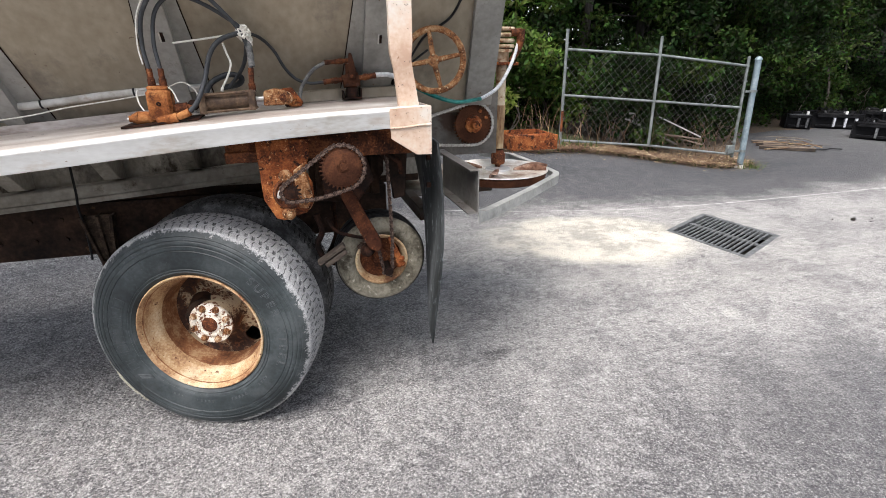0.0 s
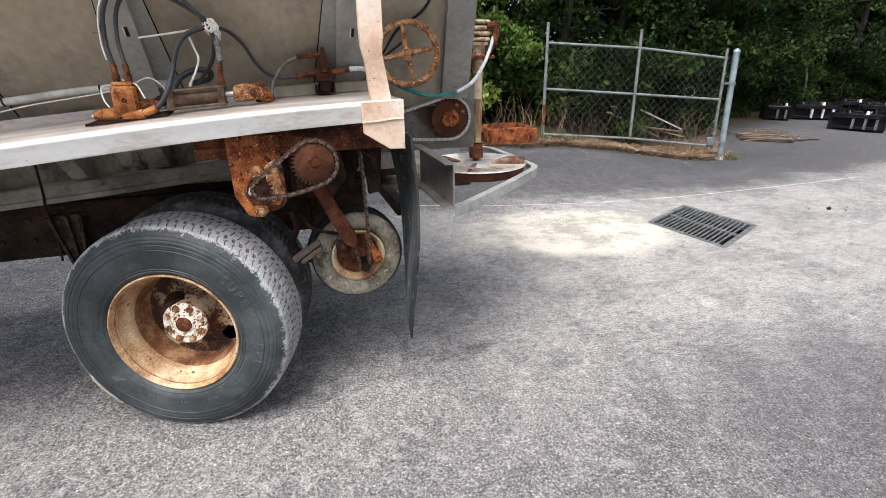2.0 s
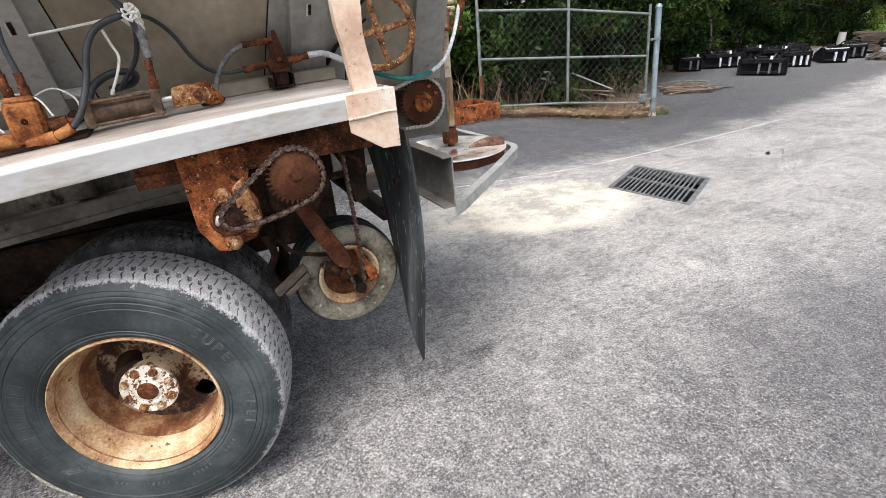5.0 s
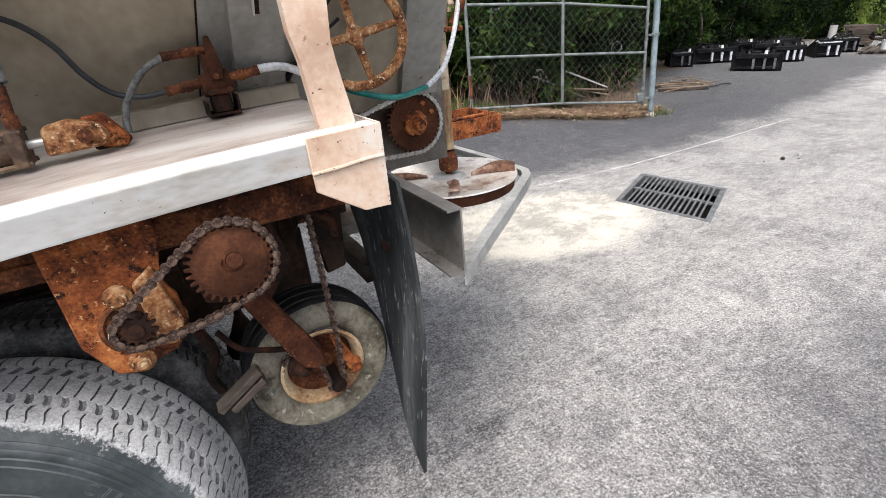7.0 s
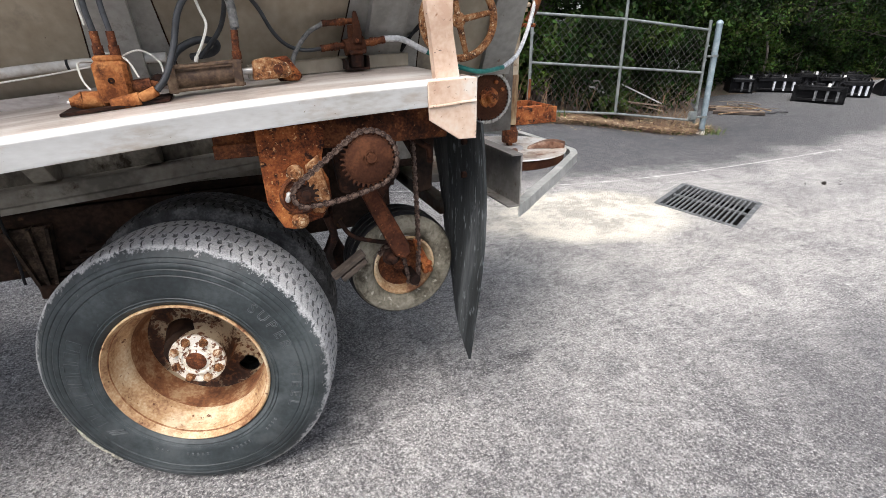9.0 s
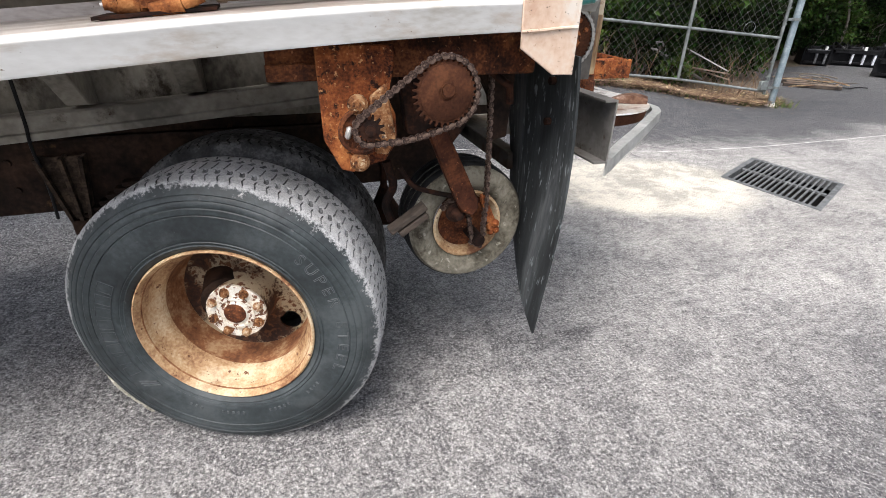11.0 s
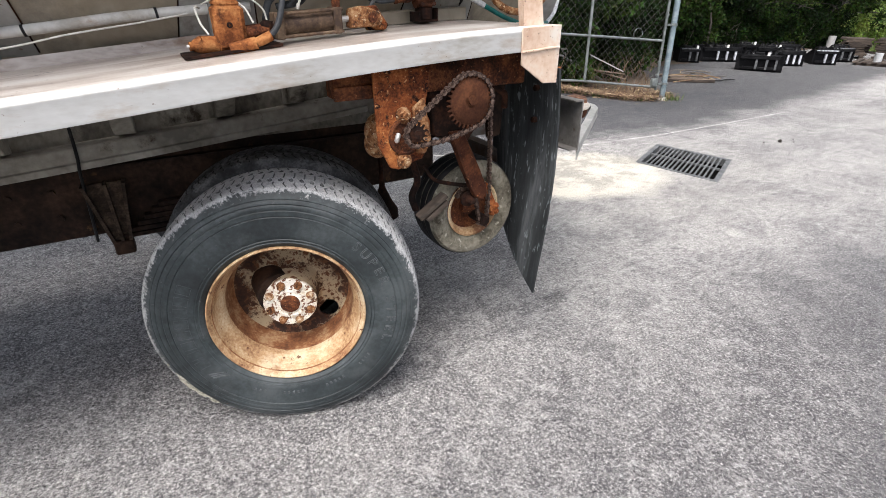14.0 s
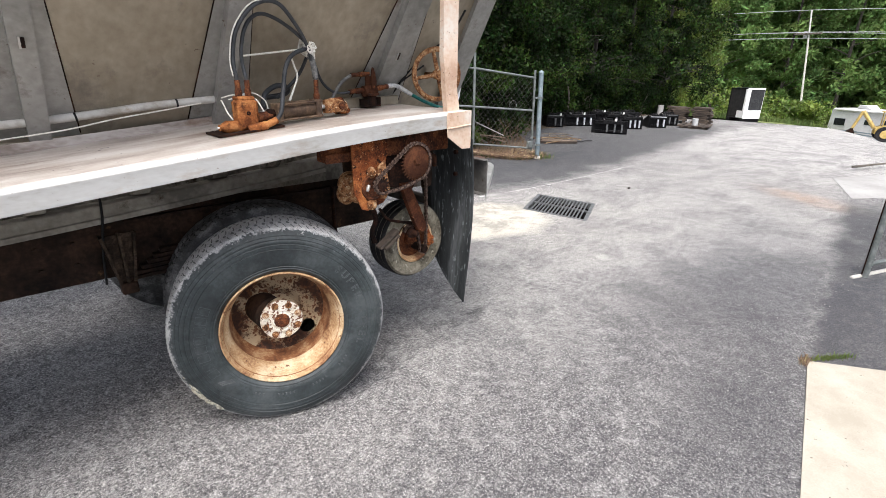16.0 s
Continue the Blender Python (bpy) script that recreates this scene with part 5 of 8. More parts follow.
lathe(sw, [(0.118, 0.225), (0.128, 0.205), (0.150, 0.192), (0.175, 0.190), (0.198, 0.196), (0.208, 0.210), (0.212, 0.235), (0.208, 0.239), (0.213, 0.243), (0.214, 0.275), (0.209, 0.279), (0.214, 0.283), (0.212, 0.32), (0.205, 0.345), (0.175, 0.36), (0.12, 0.34)], 72, True, pose(SWC[0], 0, SWC[1]))
sw = part("gauge_wheel", sw, RUBBER_TAN, truck, "small dusty-tan rubber ground wheel")
bm = B()
lathe(bm, [(0.120, 0.214), (0.124, 0.205), (0.116, 0.202), (0.108, 0.212), (0.102, 0.235), (0.085, 0.248), (0.04, 0.25), (0.035, 0.225), (0.0, 0.222)], 48, False, pose(SWC[0], 0, SWC[1]))
part("wheel_disc", bm, RUST, sw, "dark rusty dished disc")
bm = B()
lathe(bm, [(0.1225, 0.2045), (0.1255, 0.200), (0.117, 0.198), (0.106, 0.209), (0.100, 0.230), (0.0985, 0.2345)], 48, False, pose(SWC[0], 0, SWC[1]))
part("rim_ring", bm, RIM, sw, "cream rusty rim ring")
bm = B()
lathe(bm, [(0.205, 0.206), (0.2125, 0.216), (0.215, 0.226), (0.2155, 0.237), (0.211, 0.239), (0.211, 0.244), (0.216, 0.246), (0.2165, 0.276), (0.212, 0.278), (0.212, 0.283), (0.2165, 0.285), (0.2155, 0.315), (0.211, 0.317), (0.211, 0.322), (0.2145, 0.324), (0.21, 0.346)], 72, False, pose(SWC[0], 0, SWC[1]))
part("wheel_tread", bm, RUBBER_BLACK, sw)
# timber chock, second shaft, chain and crank
bm = B()
m = Matrix.Translation((0.64, 0.14, 0.80)) @ Matrix.Rotation(radians(-33), 4, "Y")
box(bm, (-0.055, -0.022, -0.024), (0.055, 0.022, -0.003), 0.003, m)
box(bm, (-0.075, -0.022, 0.003), (0.065, 0.022, 0.022), 0.003, m)
part("wooden_chock", bm, TIMBER, truck, "weathered split timber block")
SH2 = (0.79, 0.15, 0.812)
bm = B()
lathe(bm, [(0.034, 0.135), (0.032, 0.125), (0.020, 0.122), (0.018, 0.105), (0.014, 0.10), (0.012, 0.09), (0.0, 0.088)], 20, False, pose(SH2[0], 0, SH2[2]))
rod(bm, (SH2[0], 0.13, SH2[2]), (SH2[0], 0.30, SH2[2]), 0.016, 12)
part("shaft_end", bm, RUST_DARK, truck)
PIN = (0.884, 0.165, 0.690)
bm = B()
rod(bm, (PIN[0], 0.14, PIN[2]), (PIN[0], 0.24, PIN[2]), 0.022, 18)
rod(bm, (PIN[0], 0.135, PIN[2]), (PIN[0], 0.142, PIN[2]), 0.018, 18)
part("crank_pin", bm, RUST_DARK, truck)
bm = B()
slab(bm, [(0.89, 0.845), (0.905, 0.85), (0.955, 0.74), (0.965, 0.71), (0.945, 0.70), (0.925, 0.715)], 0.16, 0.18, "xz", 0.003)
for c in ((0.945, 0.17, 0.73), (0.955, 0.165, 0.712), (0.94, 0.172, 0.705), (0.95, 0.16, 0.74)):
    bmesh.ops.create_icosphere(bm, subdivisions=2, radius=0.014, matrix=Matrix.Translation(c))
part("clamp", bm, RUST_ORANGE, truck)
hang = B()
rod(hang, (0.893, 0.158, 1.22), (0.893, 0.158, 1.235), 0.006, 8)
hang = part("hanging_chain", hang, CHAIN, truck, "dark roller chain hanging to the crank")
string_links([(0.898, 1.22), (0.905, 1.0), (0.908, 0.82), (0.902, 0.70), (0.888, 0.666), (0.868, 0.675), (0.858, 0.72), (0.845, 0.79), (0.815, 0.84), (0.78, 0.845), (0.755, 0.82)], 0.0185, 0.158, hang, dark_links)
bm = B()
hose(bm, [(0.62, 0.19, 0.96), (0.66, 0.18, 0.90), (0.73, 0.16, 0.875), (0.80, 0.15, 0.86)], 0.008, 8)
hose(bm, [(0.58, 0.20, 0.98), (0.60, 0.20, 0.90), (0.575, 0.20, 0.84), (0.59, 0.2, 0.78)], 0.014, 8)
part("linkage_rod", bm, RUST_DARK, truck)
bm = B()
slab(bm, [(0.86, 1.25), (1.0, 1.25), (0.985, 1.03), (0.93, 1.02), (0.92, 1.16)], 0.20, 0.23, "xz", 0.004)
part("bracket_plate", bm, CHASSIS, truck)
bm = B()
hose(bm, [(0.885, 0.15, 1.25), (0.93, 0.14, 1.215), (0.95, 0.14, 1.20), (0.96, 0.15, 1.15)], 0.012, 8)
part("spring_hook", bm, RUST_DARK, truck)

# mud flap, curling at the foot
bm = B()
_c = []
for j in range(13):
    row = []
    for i in range(9):
        s, t = i / 8, j / 12
        y = RY + 0.012 + 0.46 * s
        z = 1.30 - t * (1.30 - (0.362 + 0.235 * s))
        x = 1.075 + 0.012 * math.sin(4.5 * t + 0.6) * (0.4 + t) + 0.045 * t * (1 - t) * (1 - s) - 0.012 * t * t * (1 - s) + 0.092 * t * s + 0.012 * math.sin(s * 5 + t * 3)
        row.append((x, y, z))
    _c.append(row)
_f = [[bm.verts.new(p) for p in r] for r in _c]
_k = [[bm.verts.new((p[0] + 0.009, p[1], p[2])) for p in r] for r in _c]
for j in range(12):
    for i in range(8):
        bm.faces.new((_f[j][i], _f[j][i + 1], _f[j + 1][i + 1], _f[j + 1][i]))
        bm.faces.new((_k[j][i], _k[j + 1][i], _k[j + 1][i + 1], _k[j][i + 1]))
    bm.faces.new((_f[j][0], _f[j + 1][0], _k[j + 1][0], _k[j][0])), bm.faces.new((_f[j][8], _k[j][8], _k[j + 1][8], _f[j + 1][8]))
for i in range(8):
    bm.faces.new((_f[12][i], _f[12][i + 1], _k[12][i + 1], _k[12][i])), bm.faces.new((_f[0][i], _k[0][i], _k[0][i + 1], _f[0][i + 1]))
flap = part("mud_flap", bm, FLAP, truck, "grey scuffed rubber mud flap")
for z in (1.22, 1.10):
    bm = B()
    rod(bm, (1.062, 0.10, z), (1.078, 0.10, z), 0.012, 10)
    part("flap_bolt", bm, RUST_DARK, flap)

# ==== hydraulics on the deck ====
valve = B()
box(valve, (-0.012, 0.27, 1.385), (0.075, 0.345, 1.508), 0.010)
box(valve, (-0.005, 0.275, 1.505), (0.068, 0.34, 1.522), 0.006)
for v in valve.verts:
    v.co += Vector((noise.noise(v.co * 25), noise.noise(v.co * 25 + Vector((9, 0, 0))), 0)) * 0.004
valve = part("valve_block", valve, VALVE, truck, "orange-rusted hydraulic valve block")
bm = B()
rod(bm, (-0.01, 0.30, 1.40), (-0.055, 0.295, 1.402), 0.026, 16)
rod(bm, (-0.055, 0.295, 1.402), (-0.078, 0.293, 1.400), 0.026, 16, 0.015)
rod(bm, (-0.078, 0.293, 1.400), (-0.088, 0.292, 1.400), 0.013, 12)
part("valve_cap", bm, VALVE, valve)
bm = B()
rod(bm, (-0.086, 0.292, 1.400), (-0.095, 0.292, 1.400), 0.004, 8)
part("valve_pin", bm, PANEL_WHITE, valve)
bm = B()
rod(bm, (0.02, 0.262, 1.388), (0.095, 0.25, 1.405), 0.019, 14)
rod(bm, (0.095, 0.25, 1.405), (0.14, 0.248, 1.425), 0.015, 12)
part("lower_port", bm, VALVE, valve)
bm = B()
rod(bm, (0.07, 0.31, 1.43), (0.125, 0.31, 1.435), 0.022, 14)
rod(bm, (0.125, 0.31, 1.435), (0.15, 0.31, 1.436), 0.015, 12, 0.010)
part("side_port", bm, RUST, valve)
for x in (0.012, 0.052):
    bm = B()
    rod(bm, (x, 0.307, 1.52), (x, 0.307, 1.548), 0.014, 12)
    rod(bm, (x, 0.307, 1.548), (x, 0.307, 1.585), 0.011, 12)
    part("hose_fitting", bm, RUST, valve)
for x, z in ((0.03, 1.455),):
    bm = B()
    lathe(bm, [(0.009, 0.271), (0.008, 0.265), (0.004, 0.264), (0.003, 0.269)], 12, False, pose(x, 0, z))
    part("valve_screw", bm, RUST_DARK, valve)
bm = B()
along(bm, [(0.24, 0.002), (0.24, 0.010), (0.40, 0.010), (0.40, 0.002)], deck_z, -0.11, 0.17, 6)
part("base_plate", bm, RUST_DARK, valve)
# ram
ram = B()
rod(ram, (0.185, 0.33, 1.448), (0.375, 0.33, 1.462), 0.030, 24)
ram = part("hydraulic_ram", ram, RAM, truck, "brown hydraulic ram with tie rods")
for x, z in ((0.18, 1.448), (0.37, 1.461)):
    bm = B()
    box(bm, (x - 0.012, 0.292, z - 0.040), (x + 0.016, 0.368, z + 0.040), 0.004)
    part("ram_end", bm, RAM, ram)
for y in (0.298, 0.362):
    for s in (-0.033, 0.033):
        bm = B()
        rod(bm, (0.17, y, 1.448 + s), (0.39, y, 1.462 + s), 0.005, 8)
        part("tie_rod", bm, RAM, ram)
bm = B()
rod(bm, (0.155, 0.33, 1.446), (0.17, 0.33, 1.447), 0.016, 12)
bmesh.ops.create_icosphere(bm, subdivisions=2, radius=0.022, matrix=Matrix.Translation((0.145, 0.325, 1.445)))
part("ram_eye", bm, RUST_DARK, ram)
bm = B()
rod(bm, (0.385, 0.33, 1.463), (0.425, 0.33, 1.465), 0.010, 12)
part("ram_rod", bm, STEEL_LIGHT, ram)
bm = B()
slab(bm, [(0.415, 1.435), (0.42, 1.495), (0.47, 1.505), (0.53, 1.485), (0.54, 1.46), (0.52, 1.44)], 0.305, 0.352, "xz", 0.006)
part("clevis", bm, RUST_WHEEL, ram)
bm = B()
rod(bm, (0.495, 0.29, 1.468), (0.495, 0.36, 1.468), 0.015, 12)
part("clevis_pin", bm, RUST, ram)
bm = B()
slab(bm, [(0.49, 1.50), (0.535, 1.505), (0.58, 1.44), (0.565, 1.425), (0.50, 1.425)], 0.355, 0.385, "xz", 0.004)
part("clevis_mount", bm, RUST_ORANGE, truck)
bm = B()
rod(bm, (0.378, 0.325, 1.50), (0.378, 0.325, 1.525), 0.014, 12)
rod(bm, (0.378, 0.325, 1.525), (0.382, 0.328, 1.585), 0.011, 12)
part("ram_fitting", bm, RUST, ram)
# second valve: a rounded casting with a flat lever, ports and a small saddle
v2 = B()
rod(v2, (0.770, 0.522, 1.520), (0.846, 0.520, 1.530), 0.030, 20)
rod(v2, (0.806, 0.522, 1.500), (0.808, 0.522, 1.600), 0.021, 18)
bmesh.ops.create_icosphere(v2, subdivisions=3, radius=0.036, matrix=Matrix.Translation((0.808, 0.515, 1.527)) @ Matrix.Diagonal((1, 0.8, 1, 1)))
box(v2, (0.785, 0.482, 1.497), (0.833, 0.55, 1.512), 0.004)
for v in v2.verts:
    v.co += Vector((noise.noise(v.co * 30), noise.noise(v.co * 30 + Vector((9, 0, 0))), noise.noise(v.co * 30 + Vector((0, 9, 0))))) * 0.004
v2 = part("selector_valve", v2, RUST_PLATE, truck, "purple-brown rusty lever valve on a saddle")
bm = B()
slab(bm, [(0.792, 1.535), (0.797, 1.625), (0.801, 1.645), (0.813, 1.645), (0.820, 1.60), (0.830, 1.575), (0.826, 1.535)], 0.478, 0.487, "xz", 0.003)
part("lever", bm, RUST_PLATE, v2, "flat rusty lever plate")
for a, b, r in (((0.846, 0.52, 1.535), (0.926, 0.515, 1.547), 0.0125), ((0.77, 0.52, 1.529), (0.68, 0.52, 1.519), 0.0115), ((0.806, 0.52, 1.612), (0.692, 0.52, 1.604), 0.0105)):
    bm = B()
    a, b = Vector(a), Vector(b)
    rod(bm, a, b, r, 14)
    rod(bm, a.lerp(b, 0.28), a.lerp(b, 0.46), r * 1.38, 6)
    rod(bm, a.lerp(b, 0.52), a.lerp(b, 0.58), r * 1.2, 14)
    rod(bm, a.lerp(b, 0.85), b, r * 1.12, 14)
    part("port_fitting", bm, RUST, v2)
for x, z in ((0.785, 1.505), (0.808, 1.545), (0.834, 1.508)):
    bm = B()
    rod(bm, (x, 0.476, z), (x, 0.49, z), 0.008, 6)
    part("valve_screw", bm, RUST, v2)
bm = B()
slab(bm, [(0.765, 1.442), (0.765, 1.480), (0.770, 1.480), (0.770, 1.448), (0.846, 1.450), (0.846, 1.492), (0.851, 1.492), (0.851, 1.444)], 0.475, 0.56, "xz", 0.0015)
box(bm, (0.784, 0.49, 1.449), (0.834, 0.55, 1.498), 0.004)
part("valve_bracket", bm, RUST_DARK, v2, "folded U saddle")
bm = B()
along(bm, [(0.57, 0.002), (0.57, 0.045), (0.575, 0.050), (0.69, 0.050), (0.69, 0.002)], deck_z, 0.42, 1.04, 8)
part("deck_upstand", bm, STEEL, truck, "pale folded upstand behind the valve")
# hoses
for pts, r, mat, lab in (
    ([(0.012, 0.307, 1.58), (0.006, 0.305, 1.67), (0.030, 0.29, 1.78), (0.105, 0.275, 1.87), (0.20, 0.275, 1.885), (0.285, 0.30, 1.815), (0.355, 0.335, 1.728), (0.385, 0.35, 1.64), (0.382, 0.328, 1.58)], 0.0082, HOSE, "black hydraulic hose"),
    ([(0.052, 0.307, 1.58), (0.045, 0.315, 1.68), (0.07, 0.31, 1.785), (0.13, 0.315, 1.84), (0.21, 0.325, 1.83), (0.31, 0.335, 1.775), (0.37, 0.36, 1.715), (0.35, 0.44, 1.60), (0.27, 0.51, 1.50)], 0.0078, HOSE, "black hydraulic hose"),
    ([(0.14, 0.248, 1.425), (0.17, 0.26, 1.46), (0.205, 0.30, 1.54), (0.235, 0.32, 1.635), (0.28, 0.335, 1.69), (0.36, 0.35, 1.72)], 0.0095, HOSE, "black hydraulic hose"),
    ([(0.36, 0.39, 1.725), (0.424, 0.45, 1.705), (0.475, 0.50, 1.655), (0.516, 0.52, 1.579), (0.562, 0.52, 1.532), (0.621, 0.52, 1.515), (0.685, 0.52, 1.519)], 0.0068, HOSE, "black hydraulic hose"),
    ([(0.17, 0.44, 1.46), (0.20, 0.48, 1.52), (0.27, 0.5, 1.555), (0.325, 0.5, 1.545), (0.31, 0.52, 1.515), (0.24, 0.56, 1.50)], 0.012, HOSE, "black hose stub"),
    ([(0.567, 0.52, 1.43), (0.571, 0.52, 1.468), (0.589, 0.52, 1.513), (0.639, 0.52, 1.573), (0.696, 0.52, 1.604)], 0.0088, HOSE_TAPE, "grey braided hose"),
):
    bm = B()
    hose(bm, pts, r, 10)
    part("hydraulic_hose", bm, mat, truck, lab)
bm = B()
hose(bm, [(0.37, 0.362, 1.71), (0.384, 0.35, 1.66), (0.386, 0.335, 1.59)], 0.0135, 10)
part("hose_wrap", bm, HOSE_TAPE, truck)
bm = B()
hose(bm, [(0.921, 0.52, 1.549), (0.996, 0.52, 1.547), (1.063, 0.52, 1.517), (1.10, 0.52, 1.50)], 0.012, 10)
part("clear_hose", bm, HOSE_CLEAR, truck)
bm = B()
hose(bm, [(1.10, 0.52, 1.50), (1.20, 0.49, 1.450), (1.32, 0.475, 1.418), (1.47, 0.54, 1.425)], 0.010, 10)
part("green_hose", bm, HOSE_GREEN, truck, "teal green hose")
bm = B()
hose(bm, [(1.47, 0.54, 1.425), (1.60, 0.64, 1.47), (1.70, 0.73, 1.555), (1.755, 0.78, 1.63), (1.785, 0.80, 1.70)], 0.0098, 10)
part("hose_end", bm, HOSE_CLEAR, truck)
# cord binding and loose cords
bm = B()
for k in range(9):
    c = Vector((0.345 + 0.006 * k, 0.372, 1.728 - 0.004 * k))
    hose(bm, [c + Vector((0, 0.026 * math.cos(a), 0.026 * math.sin(a))) + Vector((0.004 * math.sin(3 * a + k), 0, 0)) for a in [2 * math.pi * j / 8 for j in range(9)]], 0.0048, 5, 2)
for k in range(7):
    c = Vector((0.372, 0.352, 1.722))
    w = 0.9 * k
    hose(bm, [c + Vector((0.004 * k - 0.012, -0.012, 0.0)), c + Vector((0.022 * math.cos(w), -0.024, 0.022 * math.sin(w))), c + Vector((0.012 * math.cos(w + 1.2), -0.014, 0.026 * math.sin(w + 1.2)))], 0.0042, 5, 5)
part("cord_binding", bm, CORD, truck, "white cord lashing round the hoses")
bm = B()
hose(bm, [(0.345, 0.37, 1.715), (0.20, 0.42, 1.695), (0.09, 0.43, 1.68)], 0.0042, 6)
hose(bm, [(0.285, 0.36, 1.68), (0.295, 0.355, 1.64), (0.305, 0.355, 1.60), (0.285, 0.355, 1.55), (0.262, 0.35, 1.51)], 0.0042, 6)
rod(bm, (0.262, 0.35, 1.51), (0.256, 0.35, 1.495), 0.006, 8)
part("loose_cord", bm, CORD, truck)
bm = B()
hose(bm, [(-0.004, 0.30, 1.60), (-0.008, 0.30, 1.67), (0.015, 0.285, 1.78), (0.09, 0.27, 1.875), (0.19, 0.27, 1.895)], 0.0028, 6)
part("white_wire", bm, CORD, truck)
bm = B()
hose(bm, [(-0.03, 0.40, 1.50), (-0.05, 0.33, 1.50), (-0.045, 0.30, 1.46), (-0.03, 0.29, 1.43)], 0.003, 6)
hose(bm, [(-0.02, 0.42, 1.51), (0.02, 0.36, 1.525), (0.075, 0.30, 1.51), (0.10, 0.28, 1.46)], 0.003, 6)
hose(bm, [(0.02, 0.45, 1.5), (0.10, 0.40, 1.53), (0.15, 0.38, 1.50), (0.16, 0.37, 1.46)], 0.003, 6)
part("white_wire", bm, CORD, truck)
# conduit along the hopper
tubez = lambda x: 1.495 - 0.055 * (0.05 - x) - 0.085 * (0.05 - x) ** 2 if x > -0.55 else 1.4314 - 0.08 * (-0.55 - x)
bm = B()
hose(bm, [(x, 0.64 - 0.08 * (x + 0.1), tubez(x)) for x in (-2.6, -1.9, -1.4, -1.0, -0.75, -0.5, -0.25, 0.0, 0.16)], 0.017, 12)
part("conduit", bm, TUBE, truck, "white plastic conduit")
for x in (-0.14, -0.515):
    bm = B()
    hose(bm, [(x - 0.004, 0.64 - 0.08 * (x + 0.1), tubez(x - 0.004)), (x + 0.004, 0.64 - 0.08 * (x + 0.1), tubez(x + 0.004))], 0.0185, 12, 1)
    part("cable_tie", bm, RUBBER_BLACK, truck)
bm = B()
hose(bm, [(-1.0, 0.63, tubez(-1.0) - 0.05), (-0.6, 0.62, tubez(-0.6) - 0.04), (-0.4, 0.61, tubez(-0.4) - 0.028), (-0.2, 0.62, tubez(-0.2) - 0.022), (-0.05, 0.6, 1.48)], 0.003, 6)
part("white_wire", bm, CORD, truck)

# ==== rear of the truck ====
# valve handwheel
hwc = pose(1.178, 0.385, 1.612, 0, 0, -20)
hwm = B()
seg, sides = 48, 10
rings = []
for i in range(seg):
    w = 2 * math.pi * i / seg
    ring = []
    for k in range(sides):
        q = 2 * math.pi * k / sides
        r = 0.135 + 0.0145 * math.cos(q)
        ring.append(hwm.verts.new(hwc @ Vector((r * math.cos(w), 0.0145 * math.sin(q), r * math.sin(w)))))
    rings.append(ring)
for i in range(seg):
    for k in range(sides):
        hwm.faces.new((rings[i][k], rings[(i + 1) % seg][k], rings[(i + 1) % seg][(k + 1) % sides], rings[i][(k + 1) % sides]))
handwheel = part("control_wheel", hwm, RUST_WHEEL, truck, "speckled rusty cast control wheel")
for d in (12, 100, 190, 285):
    w = radians(d)
    bm = B()
    hose(bm, [hwc @ Vector((0.02 * math.cos(w), -0.018, 0.02 * math.sin(w))), hwc @ Vector((0.08 * math.cos(w), -0.008, 0.08 * math.sin(w))), hwc @ Vector((0.13 * math.cos(w), 0, 0.13 * math.sin(w)))], 0.013, 8, 8, 0.0095)
    part("spoke", bm, RUST_WHEEL, handwheel)
bm = B()
lathe(bm, [(0.0, -0.034), (0.013, -0.034), (0.014, -0.028), (0.024, -0.026), (0.028, -0.015), (0.026, 0.01), (0.012, 0.012), (0.012, 0.3), (0.0, 0.3)], 20, False, hwc)
part("wheel_boss", bm, RUST_WHEEL, handwheel)
bm = B()
hose(bm, [(1.02, 0.60, 1.50), (1.10, 0.55, 1.62), (1.16, 0.47, 1.72), (1.26, 0.42, 1.79), (1.30, 0.36, 1.87), (1.31, 0.30, 1.95)], 0.006, 8)
hose(bm, [(0.99, 0.66, 1.46), (1.06, 0.58, 1.56), (1.18, 0.50, 1.66)], 0.005, 8)
part("black_cable", bm, RUBBER_BLACK, truck)
# lower conveyor housing under the hopper end
bm = B()
box(bm, (1.10, 0.765, 1.10), (1.66, 0.777, 1.47), 0)
box(bm, (1.64, 0.777, 1.10), (1.652, 1.56, 1.47), 0)
part("conveyor_housing", bm, STEEL_DARK, truck, "grimy stainless conveyor housing")
bm = B()
box(bm, (1.09, 0.745, 1.465), (1.53, 0.775, 1.50), 0.004)
part("housing_angle", bm, STEEL, truck)
big2 = B()
sprocket(big2, 1.495, 0.715, 1.277, 0.112, 36, 0.010)
big2 = part("conveyor_sprocket", big2, RUST_PLATE, truck, "dark rusty conveyor sprocket")
bm = B()
lathe(bm, [(0.050, 0.712), (0.047, 0.695), (0.035, 0.690), (0.026, 0.685), (0.020, 0.655), (0.0, 0.653)], 28, False, pose(1.495, 0, 1.277))
part("sprocket_hub", bm, RUST_ORANGE, big2)
bm = B()
for d in (25, 62):
    rod(bm, (1.495 + 0.08 * math.cos(radians(d)), 0.71, 1.277 + 0.08 * math.sin(radians(d))), (1.495 + 0.08 * math.cos(radians(d)), 0.70, 1.277 + 0.08 * math.sin(radians(d))), 0.010, 10)
part("sprocket_bolt", bm, RUST_ORANGE, big2)
bm = B()
sprocket(bm, 1.14, 0.715, 1.245, 0.045, 14, 0.010)
rod(bm, (1.14, 0.70, 1.245), (1.14, 0.78, 1.245), 0.02, 12)
